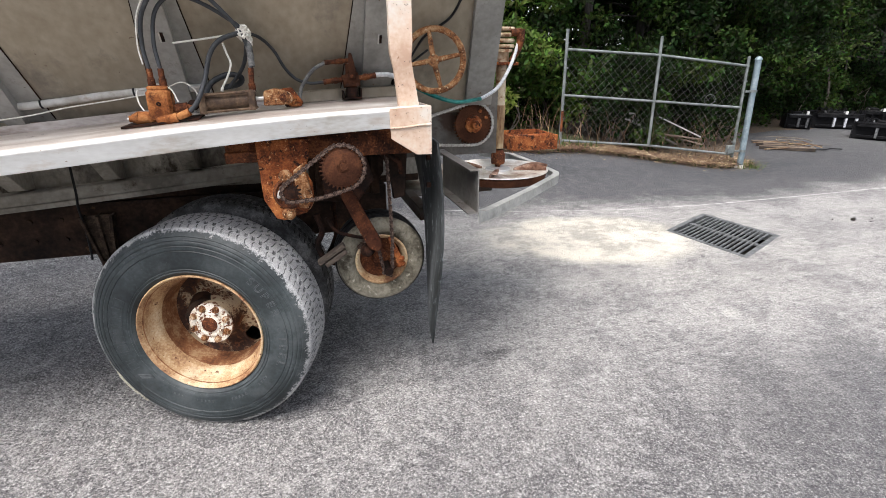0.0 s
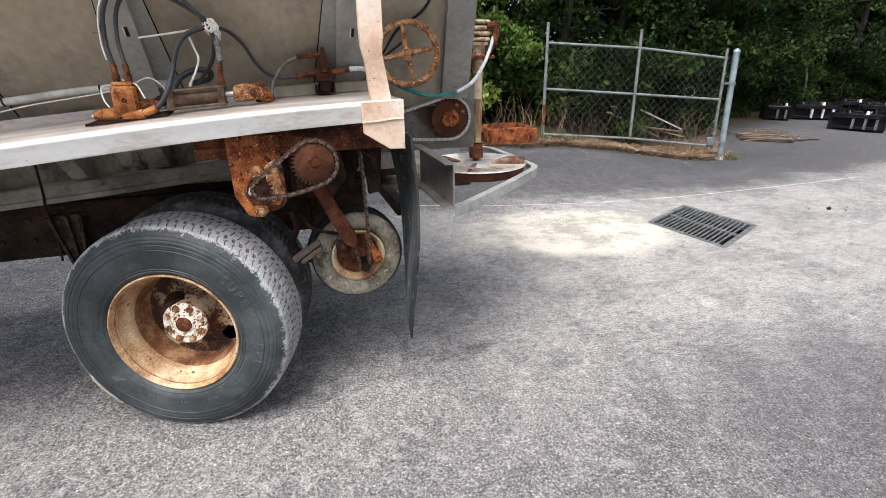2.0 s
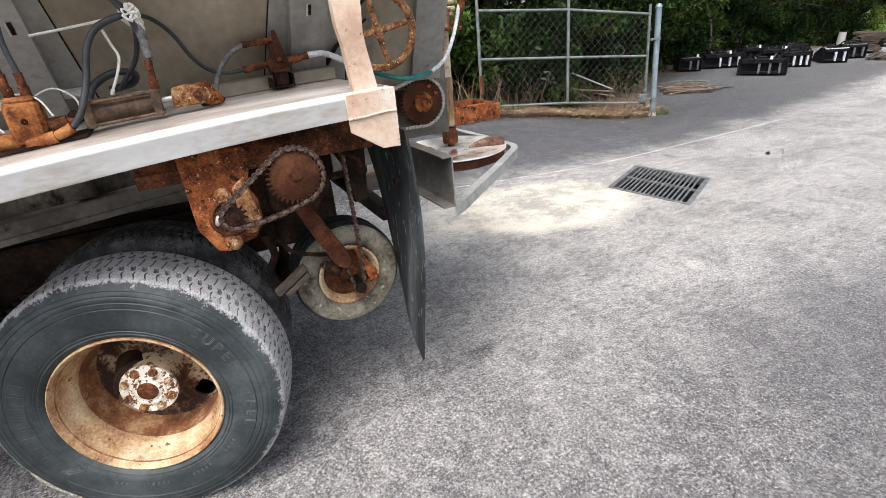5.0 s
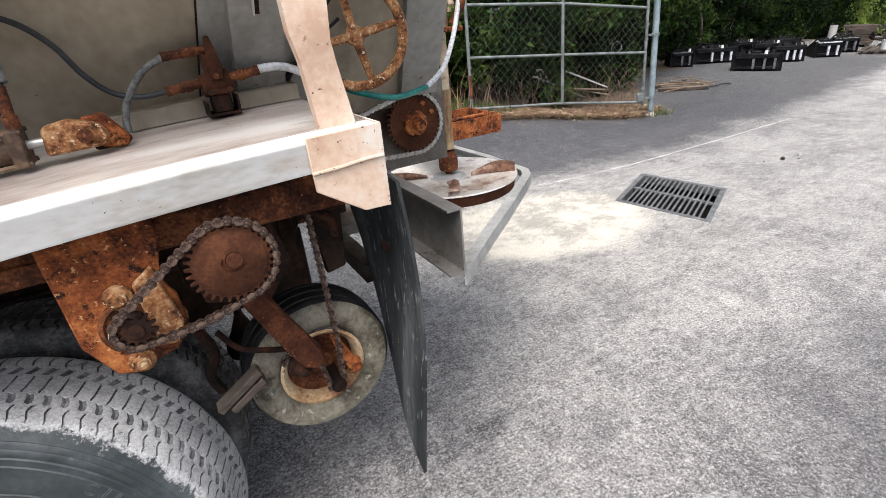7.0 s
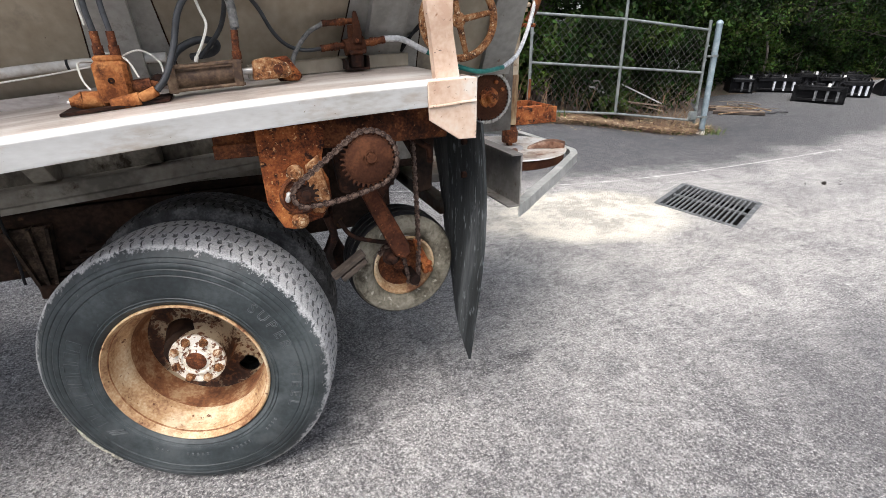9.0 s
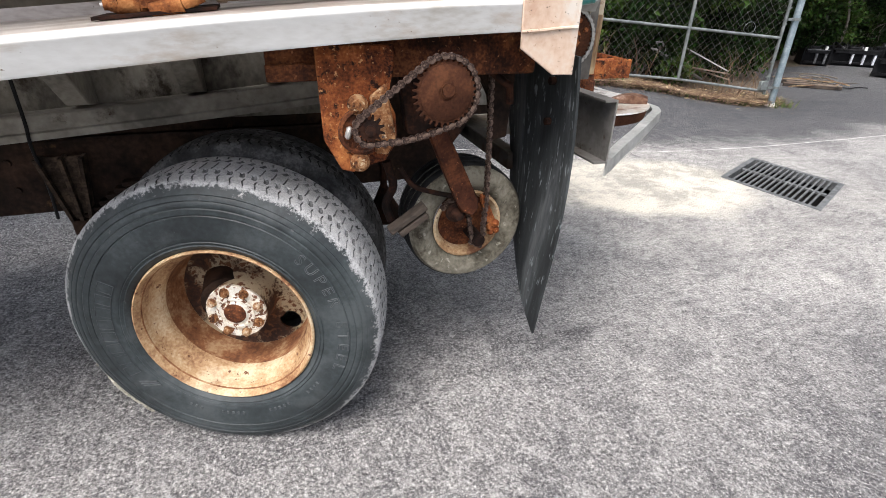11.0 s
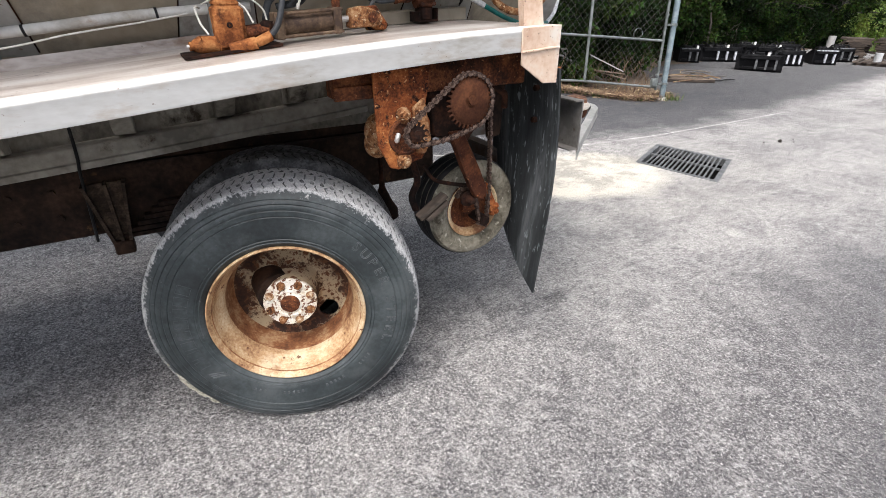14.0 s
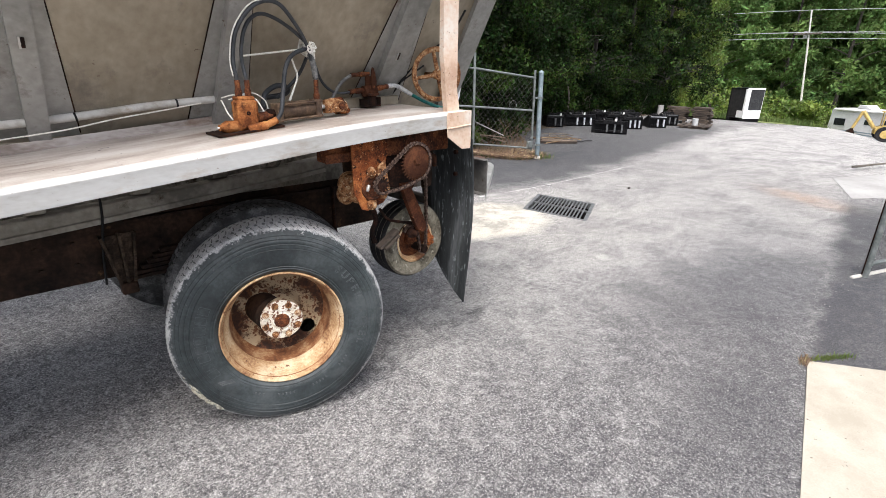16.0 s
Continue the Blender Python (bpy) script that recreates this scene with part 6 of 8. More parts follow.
pin2 = part("tension_sprocket", bm, RUST_DARK, truck)
br_links = [link_mesh(CHAIN_BRIGHT, 0.019, 0.0085, 0.008), link_mesh(CHAIN_BRIGHT, 0.019, 0.0085, 0.0055)]
ch2 = B()
rod(ch2, (1.30, 0.715, 1.163), (1.306, 0.715, 1.163), 0.003, 6)
ch2 = part("conveyor_chain", ch2, CHAIN_BRIGHT, truck, "bright steel roller chain")
chain_loop([(1.14, 1.245, 0.05), (1.495, 1.277, 0.116)], 0.019, 0.715, CHAIN_BRIGHT, ch2, br_links)
# spinner drive
sx, sy = 1.715, 0.86
bm = B()
rod(bm, (sx, sy, 1.36), (sx, sy, 1.585), 0.030, 20)
part("spinner_tube", bm, MOTOR, truck, "chipped white steel tube")
bm = B()
lathe(bm, [(0.0, -0.25), (0.030, -0.25), (0.031, -0.10), (0.033, 0.0), (0.030, 0.004), (0.0, 0.004)], 24, False, Matrix.Translation((sx, sy, 1.36)) @ Matrix.Rotation(radians(90), 4, "X"))
part("spinner_sleeve", bm, SLEEVE, truck, "tan rust-stained steel sleeve")
bm = B()
lathe(bm, [(0.0, -0.05), (0.017, -0.05), (0.017, -0.012), (0.040, -0.010), (0.043, 0.0), (0.043, 0.048), (0.037, 0.058), (0.033, 0.075), (0.0, 0.075)], 24, False, Matrix.Translation((sx, sy, 1.025)) @ Matrix.Rotation(radians(90), 4, "X"))
part("spinner_coupling", bm, RUST, truck, "rusty collar on the spinner shaft")
bm = B()
box(bm, (sx - 0.075, sy - 0.075, 1.585), (sx + 0.075, sy + 0.075, 1.603), 0.004)
part("motor_flange", bm, RUST_ORANGE, truck)
bm = B()
rod(bm, (sx, sy, 1.603), (sx, sy, 1.66), 0.042, 20)
rod(bm, (sx, sy, 1.655), (sx, sy, 1.672), 0.06, 20)
for k in range(4):
    box(bm, (sx - 0.06, sy - 0.055, 1.675 + 0.03 * k), (sx + 0.055, sy + 0.055, 1.697 + 0.03 * k), 0.007)
part("hydraulic_motor", bm, MOTOR, truck, "cream hydraulic motor")
bm = B()
rod(bm, (sx + 0.03, sy - 0.05, 1.755), (sx + 0.085, sy - 0.06, 1.76), 0.020, 14)
rod(bm, (sx + 0.085, sy - 0.06, 1.775), (sx + 0.085, sy - 0.06, 1.715), 0.023, 14)
rod(bm, (sx + 0.085, sy - 0.06, 1.715), (sx + 0.07, sy - 0.055, 1.66), 0.020, 14)
rod(bm, (sx + 0.07, sy - 0.055, 1.66), (sx + 0.04, sy - 0.045, 1.61), 0.0175, 14)
part("motor_elbow", bm, RUST, truck)
# spinner disc with blades
dm = Matrix.Translation((1.715, 0.86, 0.985)) @ Matrix.Rotation(radians(-90), 4, "X") @ Matrix.Diagonal((1, -1, 1, 1))
disc = B()
lathe(disc, [(0.0, -0.006), (0.10, -0.008), (0.24, -0.004), (0.295, 0.002), (0.306, 0.003), (0.308, -0.003), (0.296, -0.008), (0.0, -0.012)], 64, False, dm)
disc = part("spinner_disc", disc, SPINNER, truck, "worn bright spinner dish, rust-streaked")
bm = B()
lathe(bm, [(0.298, -0.007), (0.300, -0.012), (0.292, -0.052), (0.262, -0.064), (0.0, -0.066), (0.0, -0.060), (0.258, -0.058), (0.286, -0.048), (0.292, -0.012), (0.290, -0.007)], 64, True, dm)
part("skirt", bm, RUST_PLATE, disc, "brown stained skirt of the dish")
bm = B()
lathe(bm, [(0.0, 0.012), (0.045, 0.012), (0.055, 0.006), (0.075, 0.003), (0.078, -0.006), (0.0, -0.006)], 32, False, dm)
part("hub", bm, STEEL_LIGHT, disc)
for k in range(4):
    w = radians(-38 + 90 * k)
    m = Matrix.Translation((1.715, 0.86, 0.979)) @ Matrix.Rotation(w, 4, "Z")
    bm = B()
    n = 10
    lo, hi, cp = [], [], []
    for j in range(n + 1):
        f = j / n
        p = Vector((0.10 + 0.195 * f, 0.035 * math.sin(f * 2.2), 0.002))
        lift = 0.012 + 0.034 * math.sin(f * 2.5)
        lo.append(bm.verts.new(m @ p))
        hi.append(bm.verts.new(m @ (p + Vector((0, 0.006, lift * 0.8)))))
        cp.append(bm.verts.new(m @ (p + Vector((0, 0.010 + 0.040 * f, lift)))))
    for j in range(n):
        bm.faces.new((lo[j], lo[j + 1], hi[j + 1], hi[j])), bm.faces.new((hi[j], hi[j + 1], cp[j + 1], cp[j]))
    ob = part("blade", bm, HOOD, disc, "brown curved spinner blade")
    md = ob.modifiers.new("thick", "SOLIDIFY")
    md.thickness = 0.004
# channel and guard bars round the spinner
bm = B()


def plate_between(bm, a, b, z0a, z1a, z0b, z1b, thick):
    a, b = Vector((*a, 0)), Vector((*b, 0))
    n = (b - a).normalized().cross(Vector((0, 0, 1))) * thick / 2
    v = [bm.verts.new(p) for p in (a + n + Vector((0, 0, z0a)), b + n + Vector((0, 0, z0b)), b + n + Vector((0, 0, z1b)), a + n + Vector((0, 0, z1a)),
                                   a - n + Vector((0, 0, z0a)), b - n + Vector((0, 0, z0b)), b - n + Vector((0, 0, z1b)), a - n + Vector((0, 0, z1a)))]
    for f in ((0, 1, 2, 3), (7, 6, 5, 4), (0, 4, 5, 1), (1, 5, 6, 2), (2, 6, 7, 3), (3, 7, 4, 0)):
        bm.faces.new([v[i] for i in f])


slab(bm, [(1.243, 0.957), (1.295, 0.957), (1.295, 1.161), (1.249, 1.161), (1.249, 1.155), (1.289, 1.155), (1.289, 0.963), (1.243, 0.963)], 0.066, 0.62, "xz")
part("guard_channel", bm, CHANNEL, truck, "bare stainless channel")


def angle_bar(bm, pts, tall, wide, t):
    """A steel angle swept along points: an upright web with a flange on top."""
    rings = []
    for i, p in enumerate(pts):
        p = Vector(p)
        d = Vector(pts[min(i + 1, len(pts) - 1)]) - Vector(pts[max(i - 1, 0)])
        n = Vector((-d.y, d.x, 0)).normalized()
        sec = [(0, -tall / 2), (t, -tall / 2), (t, tall / 2 - t), (wide, tall / 2 - t), (wide, tall / 2), (0, tall / 2)]
        rings.append([bm.verts.new(p + n * u + Vector((0, 0, v))) for u, v in sec])
    for p, q in zip(rings, rings[1:]):
        for k in range(6):
            bm.faces.new((p[k], p[(k + 1) % 6], q[(k + 1) % 6], q[k]))
    bm.faces.new(rings[0]), bm.faces.new(rings[-1][::-1])


bm = B()
angle_bar(bm, [(1.300, 0.072, 0.935), (1.40, 0.165, 0.917), (1.56, 0.30, 0.915), (1.74, 0.44, 0.918), (1.91, 0.575, 0.926), (2.045, 0.685, 0.932), (2.09, 0.76, 0.934), (2.115, 1.10, 0.93), (2.10, 1.48, 0.93), (1.93, 1.75, 0.92)], 0.050, 0.040, 0.006)
part("guard_bar", bm, GUARD, truck, "pale bent angle guard bar")
bm = B()
box(bm, (1.10, 0.80, 0.86), (1.66, 1.52, 0.90), 0.004)
box(bm, (1.10, 0.40, 0.84), (1.16, 1.90, 0.905), 0.004)
part("spinner_frame", bm, STEEL_DARK, truck)
bm = B()
box(bm, (2.10, 1.50, 0.965), (2.48, 1.508, 1.075), 0.002)
box(bm, (2.472, 1.508, 0.965), (2.48, 1.86, 1.075), 0.002)
box(bm, (2.10, 1.86, 0.965), (2.48, 1.868, 1.075), 0.002)
box(bm, (2.10, 1.508, 0.965), (2.108, 1.86, 1.075), 0.002)
rod(bm, (2.11, 1.68, 1.05), (2.47, 1.68, 1.05), 0.012, 10)
part("hitch_box", bm, RUST_ORANGE, truck, "open rusty steel box frame")
bm = B()
plate_between(bm, (1.66, 1.55), (2.12, 1.70), 0.98, 1.04, 0.98, 1.04, 0.05)
part("hitch_arm", bm, RUST, truck)

# ==== chain-link gates ====


def link_wire(bl, br, tl, tr, pitch=0.058):
    """Zigzag wires that fill the quad from bottom-left to top-right."""
    bl, br, tl, tr = map(Vector, (bl, br, tl, tr))
    W, H = (br - bl).length, (tl - bl).length
    nx, nz = int(W / pitch), int(H / (pitch / 1.0))
    nrm = (br - bl).cross(tl - bl).normalized()
    verts, faces = [], []
    r = 0.0022
    for i in range(nx + 1):
        pts = []
        for j in range(nz + 1):
            u = (i + (0.5 if (i + j) % 2 else -0.5)) / nx
            u = min(1, max(0, u))
            t = j / nz
            p = bl.lerp(br, u).lerp(tl.lerp(tr, u), t)
            pts.append(p + nrm * (0.003 if j % 2 else -0.003))
        side = (br - bl).normalized() * r
        for a, b in zip(pts, pts[1:]):
            k = len(verts)
            verts += [a + side, a - side * 0.5 + nrm * r, a - side * 0.5 - nrm * r, b + side, b - side * 0.5 + nrm * r, b - side * 0.5 - nrm * r]
            faces += [(k, k + 1, k + 4, k + 3), (k + 1, k + 2, k + 5, k + 4), (k + 2, k, k + 3, k + 5)]
    return [tuple(v) for v in verts], faces


def tube_part(name, a, b, r, mat, parent, label="", seg=12):
    bm = B()
    rod(bm, a, b, r, seg)
    return part(name, bm, mat, parent, label)


gate = thing("chain_link_gate", "galvanised chain-link gate leaf, closed, before dark shrubs", "gate")
GL, GM, GRT = Vector((4.345, 4.73, 0)), Vector((5.735, 4.483, 0)), Vector((7.11, 4.235, 0))


def gz(s, lo, hi):
    return lo + (hi - lo) * s


def at(p, z):
    return (p.x, p.y, z)


tube_part("gate_post", at(GL, 0.42), at(GL + Vector((-0.02, 0, 0)), 2.02), 0.022, GALV, gate)
tube_part("gate_post", at(GM, 0.37), at(GM + Vector((-0.03, 0, 0)), 1.93), 0.022, GALV, gate)
tube_part("gate_post", at(GRT + Vector((0.03, 0, 0)), 0.17), at(GRT + Vector((-0.03, 0, 0)), 1.66), 0.022, GALV, gate)
for zl, zm, zr in ((1.755, 1.675, 1.525), (1.135, 1.035, 0.93), (0.485, 0.38, 0.215)):
    tube_part("gate_rail", at(GL, zl), at(GM, zm), 0.019, GALV, gate)
    tube_part("gate_rail", at(GM, zm), at(GRT, zr), 0.019, GALV, gate)
for p, q, zs in ((GL, GM, (0.485, 0.38, 1.755, 1.675)), (GM, GRT, (0.38, 0.215, 1.675, 1.525))):
    v, f = link_wire(at(p, zs[0]), at(q, zs[1]), at(p, zs[2]), at(q, zs[3]))
    raw("wire_mesh", v, f, WIRE, gate, "stuff", "galvanised chain-link wire")
for p, zz in ((GL, (0.6, 0.8, 1.0, 1.3, 1.5)), (GRT, (0.4, 0.6, 0.8, 1.1, 1.3))):
    for z in zz:
        bm = B()
        rod(bm, at(p, z), at(p, z + 0.02), 0.027, 10)
        part("tension_band", bm, GALV, gate)
bm = B()
rod(bm, (4.335, 4.72, 0.34), (4.34, 4.73, 1.2), 0.012, 8)
rod(bm, (4.335, 4.71, 0.62), (4.335, 4.71, 0.92), 0.02, 8)
part("drop_rod", bm, RUST, gate)
bm = B()
box(bm, (7.0, 4.20, 0.23), (7.13, 4.26, 0.36), 0.01)
part("latch_box", bm, GALV, gate)
bm = B()
for c in ((6.55, 4.30, 1.06),):
    hose(bm, [Vector(c) + Vector((0.10 * math.cos(a), -0.02 + 0.01 * math.sin(2 * a), 0.07 * math.sin(a))) for a in [2 * math.pi * k / 10 for k in range(11)]], 0.003, 6, 3)
part("wire_loop", bm, GALV, gate)
post = thing("fence_post", "bluish galvanised steel gate post in concrete", "post", (7.30, 4.20, height(7.3, 4.2)))
bm = B()
rod(bm, (0, 0, 0.0), (-0.06, 0.01, 1.62), 0.045, 20)
part("post_tube", bm, GALV_BLUE, post)
bm = B()
lathe(bm, [(0.0, 0.045), (0.03, 0.035), (0.05, 0.01), (0.052, -0.01), (0.045, -0.012)], 20, False, Matrix.Translation((-0.06, 0.01, 1.62)) @ Matrix.Rotation(radians(90), 4, "X"))
part("post_cap", bm, GALV_BLUE, post)
for z in (0.25, 1.15):
    bm = B()
    rod(bm, (-0.0375 * z, 0, z), (-0.0375 * z, 0, z + 0.035), 0.053, 18)
    box(bm, (-0.16 - 0.03 * z, -0.012, z), (-0.03, 0.012, z + 0.03), 0.003)
    part("hinge", bm, GALV, post)
bm = B()
lathe(bm, [(0.0, 0.05), (0.06, 0.045), (0.085, 0.01), (0.10, -0.03), (0.0, -0.03)], 18, False, Matrix.Rotation(radians(90), 4, "X"))
part("post_footing", bm, CONCRETE, post)

# second leaf, swung open beside the slab
leaf2 = thing("chain_link_gate", "galvanised chain-link gate leaf standing open beside concrete", "gate")
A2, E2 = Vector((4.58, -1.42, 0)), Vector((7.25, -2.35, 0))
for s in (0, 0.5, 1):
    p = A2.lerp(E2, s)
    tube_part("gate_post", at(p, 0.06 if s else 0.0), at(p, 1.75), 0.022, GALV, leaf2)
for z in (0.12, 0.85, 1.6):
    tube_part("gate_rail", at(A2, z), at(E2, z), 0.019, GALV, leaf2)
v, f = link_wire(at(A2, 0.12), at(E2, 0.12), at(A2, 1.6), at(E2, 1.6))
raw("wire_mesh", v, f, WIRE, leaf2, "stuff", "galvanised chain-link wire")
bm = B()
rod(bm, (4.60, -1.40, 0.0), (4.60, -1.40, 1.3), 0.014, 8)
part("drop_rod", bm, RUST_DARK, leaf2)
bm = B()
slab(bm, [(4.45, -1.36), (4.47, -1.33), (5.9, -1.86), (5.88, -1.90)], -0.02, 0.012, "xy")
tagged(finish("kerb_strip", bm, CONCRETE), "thin pale concrete strip under the gate", "kerb", kind="structure")

# ==== verge, straw, trees ====


def front_edge(x):
    """Where the asphalt meets the planted verge."""
    if x < 7.4:
        return 4.50 - 0.12 * (x - 4.35) + 0.10 * noise.noise((x * 1.7, 2.0, 0)) + 0.09 * noise.noise((x * 4.5, 5.0, 0)) + 0.05 * noise.noise((x * 14.0, 7.0, 0)) + (0.0 if x > 4 else (4 - x) * 0.35)
    return min(4.15 + 1.05 * (x - 7.4), 7.0 + 0.09 * (x - 10.2)) + 0.12 * noise.noise((x * 1.1, 2.0, 0))


def verge():
    xs = axis_steps((-14, -1, 32), (-1, 12, 260), (12, 28, 64))
    rows = [0, 0.12, 0.3, 0.7, 1.5, 3, 6, 12, 30]
    verts, faces = [], []
    for j, d in enumerate(rows):
        for x in xs:
            y = front_edge(x) + d
            verts.append((x, y, height(x, y) + (0.002 if j == 0 else 0.006 + 0.004 * j * noise.noise((x * 2, y * 2, 0)) + 0.05 * smooth01(d / 2))))
    w = len(xs)
    for j in range(len(rows) - 1):
        for i in range(w - 1):
            faces.append((j * w + i, j * w + i + 1, (j + 1) * w + i + 1, (j + 1) * w + i))
    return tagged(raw("ground_verge", verts, faces, SOIL, smooth=True), "brown leaf litter and mulch verge", "verge", kind="structure")


verge()


def blades(name, n, place, length, width, mat, seed, lean=0.5, flat=False, label="", category="", at_obj=None):
    """Many narrow blades or stalks as one mesh."""
    rng = np.random.default_rng(seed)
    verts, faces = [], []
    for _ in range(n):
        x, y = place(rng)
        z = height(x, y) + (0.03 if at_obj is None else at_obj)
        L = length * rng.uniform(0.5, 1.3)
        w = width * rng.uniform(0.6, 1.3)
        a, b = rng.uniform(0, 2 * math.pi), rng.uniform(0, 2 * math.pi)
        if flat:
            d = Vector((math.cos(a), math.sin(a), rng.uniform(-0.05, 0.25)))
        else:
            d = Vector((lean * math.cos(a) * rng.uniform(0, 1), lean * math.sin(a) * rng.uniform(0, 1), 1))
        d = d.normalized() * L
        s = Vector((math.cos(b), math.sin(b), 0)) * w
        o = Vector((x, y, z + (rng.uniform(0, 0.05) if flat else -0.01)))
        k = len(verts)
        mid = o + d * 0.55
        end = o + d + Vector((0, 0, -0.12 * L if not flat else 0)) + Vector((d.x, d.y, 0)) * 0.3
        verts += [tuple(o - s), tuple(o + s), tuple(mid + s * 0.7), tuple(mid - s * 0.7), tuple(end)]
        faces += [(k, k + 1, k + 2, k + 3), (k + 3, k + 2, k + 4)]
    return tagged(raw(name, verts, faces, mat, kind="stuff"), label, category)


def by_fence(rng, x0=2.0, x1=7.6, deep=0.9):
    x = rng.uniform(x0, x1)
    return x, front_edge(x) - 0.10 * rng.random() ** 2 + abs(rng.normal(0, 0.45)) * deep


blades("dry_straw", 9000, lambda r: by_fence(r), 0.15, 0.0035, STRAW, 1, flat=True, label="dry brown straw and pine needles under the gate", category="straw")
blades("fallen_leaves", 5200, lambda r: by_fence(r), 0.05, 0.016, STRAW, 2, flat=True, label="scattered dry fallen leaves along the verge", category="leaves")
blades("pale_leaves", 2200, lambda r: by_fence(r, 2.0, 7.7, 0.8), 0.055, 0.017, PALE_LEAF, 14, flat=True, label="pale curled dead leaves in the litter", category="leaves")
blades("strewn_litter", 1500, lambda r: (lambda x: (x, front_edge(x) - abs(r.normal(0, 0.16))))(r.uniform(1.5, 8.0)), 0.045, 0.006, STRAW, 12, flat=True, label="crumbs of litter strewn on the asphalt edge", category="litter", at_obj=0.004)
blades("green_sprigs", 420, lambda r: by_fence(r, 3.0, 7.6, 0.7), 0.07, 0.008, GRASS, 13, label="small green sprigs in the litter", category="weeds", at_obj=0.01)
blades("dead_stems", 170, lambda r: (lambda x: (x, front_edge(x) + r.uniform(0.35, 1.3)))(r.uniform(4.0, 7.6)), 0.75, 0.005, STRAW, 3, lean=0.7, label="dead brown weed stems behind the gate", category="weeds")
blades("weeds", 1500, lambda r: (lambda x: (x, front_edge(x) + r.uniform(0.1, 1.6)))(r.uniform(1.0, 5.0)), 0.18, 0.008, GRASS, 4, label="green weeds growing along the verge", category="weeds")
blades("weed_tuft", 140, lambda r: (7.33 + r.normal(0.08, 0.12), 4.16 + r.normal(0, 0.10)), 0.13, 0.005, GRASS, 6, label="green weed tuft round the post", category="weeds", at_obj=0.0)
blades("grass_tuft", 170, lambda r: (lambda s: (2.60 + s, -1.435 - 0.66 * s + r.normal(0, 0.012)))(abs(r.normal(0.15, 0.07))), 0.045, 0.0026, GRASS, 7, label="small grass tuft in the slab joint", category="weeds", at_obj=0.01)
blades("grass_tuft", 160, lambda r: (2.58 + r.normal(0, 0.03), -1.43 + r.normal(0, 0.015)), 0.040, 0.0024, STRAW, 8, label="dry grass tuft at the slab corner", category="weeds", at_obj=0.01)


def leaves(name, centres, radii, per, size, mat, seed, parent, flat=0.75, drop=0.35):
    """A crown: leaves scattered through the shells of many small clumps."""
    rng = np.random.default_rng(seed)
    C = np.repeat(np.array(centres, float), per, 0)
    R = np.repeat(np.array(radii, float), per)
    n = len(C)
    d = rng.normal(size=(n, 3))
    d /= np.linalg.norm(d, axis=1, keepdims=True)
    d[:, 2] *= flat
    P = C + d * (R * rng.uniform(0.25, 1.0, n) ** 0.6)[:, None]
    u = rng.normal(size=(n, 3))
    u[:, 2] -= drop
    u /= np.linalg.norm(u, axis=1, keepdims=True)
    w = np.cross(u, rng.normal(size=(n, 3)))
    w /= np.linalg.norm(w, axis=1, keepdims=True)
    nn = np.cross(u, w)
    L = size * rng.uniform(0.6, 1.3, n)
    u, w, nn = u * L[:, None], w * (L * 0.235)[:, None], nn * (L * 0.09)[:, None]
    V = np.stack([P, P + 0.45 * u + w + nn, P + u, P + 0.45 * u - w + nn], 1).reshape(-1, 3)
    k = np.arange(n) * 4
    F = np.stack([k, k + 1, k + 2, k, k + 2, k + 3], 1).reshape(-1, 3)
    me = bpy.data.meshes.new(name)
    me.vertices.add(len(V))
    me.vertices.foreach_set("co", V.ravel())
    me.loops.add(F.size)
    me.loops.foreach_set("vertex_index", F.ravel().astype(np.int32))
    me.polygons.add(len(F))
    me.polygons.foreach_set("loop_start", np.arange(0, F.size, 3, dtype=np.int32))
    me.update(calc_edges=True)
    me.validate()
    me.materials.append(mat)
    ob = new(name, me)
    ob.parent = parent
    return tagged(ob, kind="stuff")


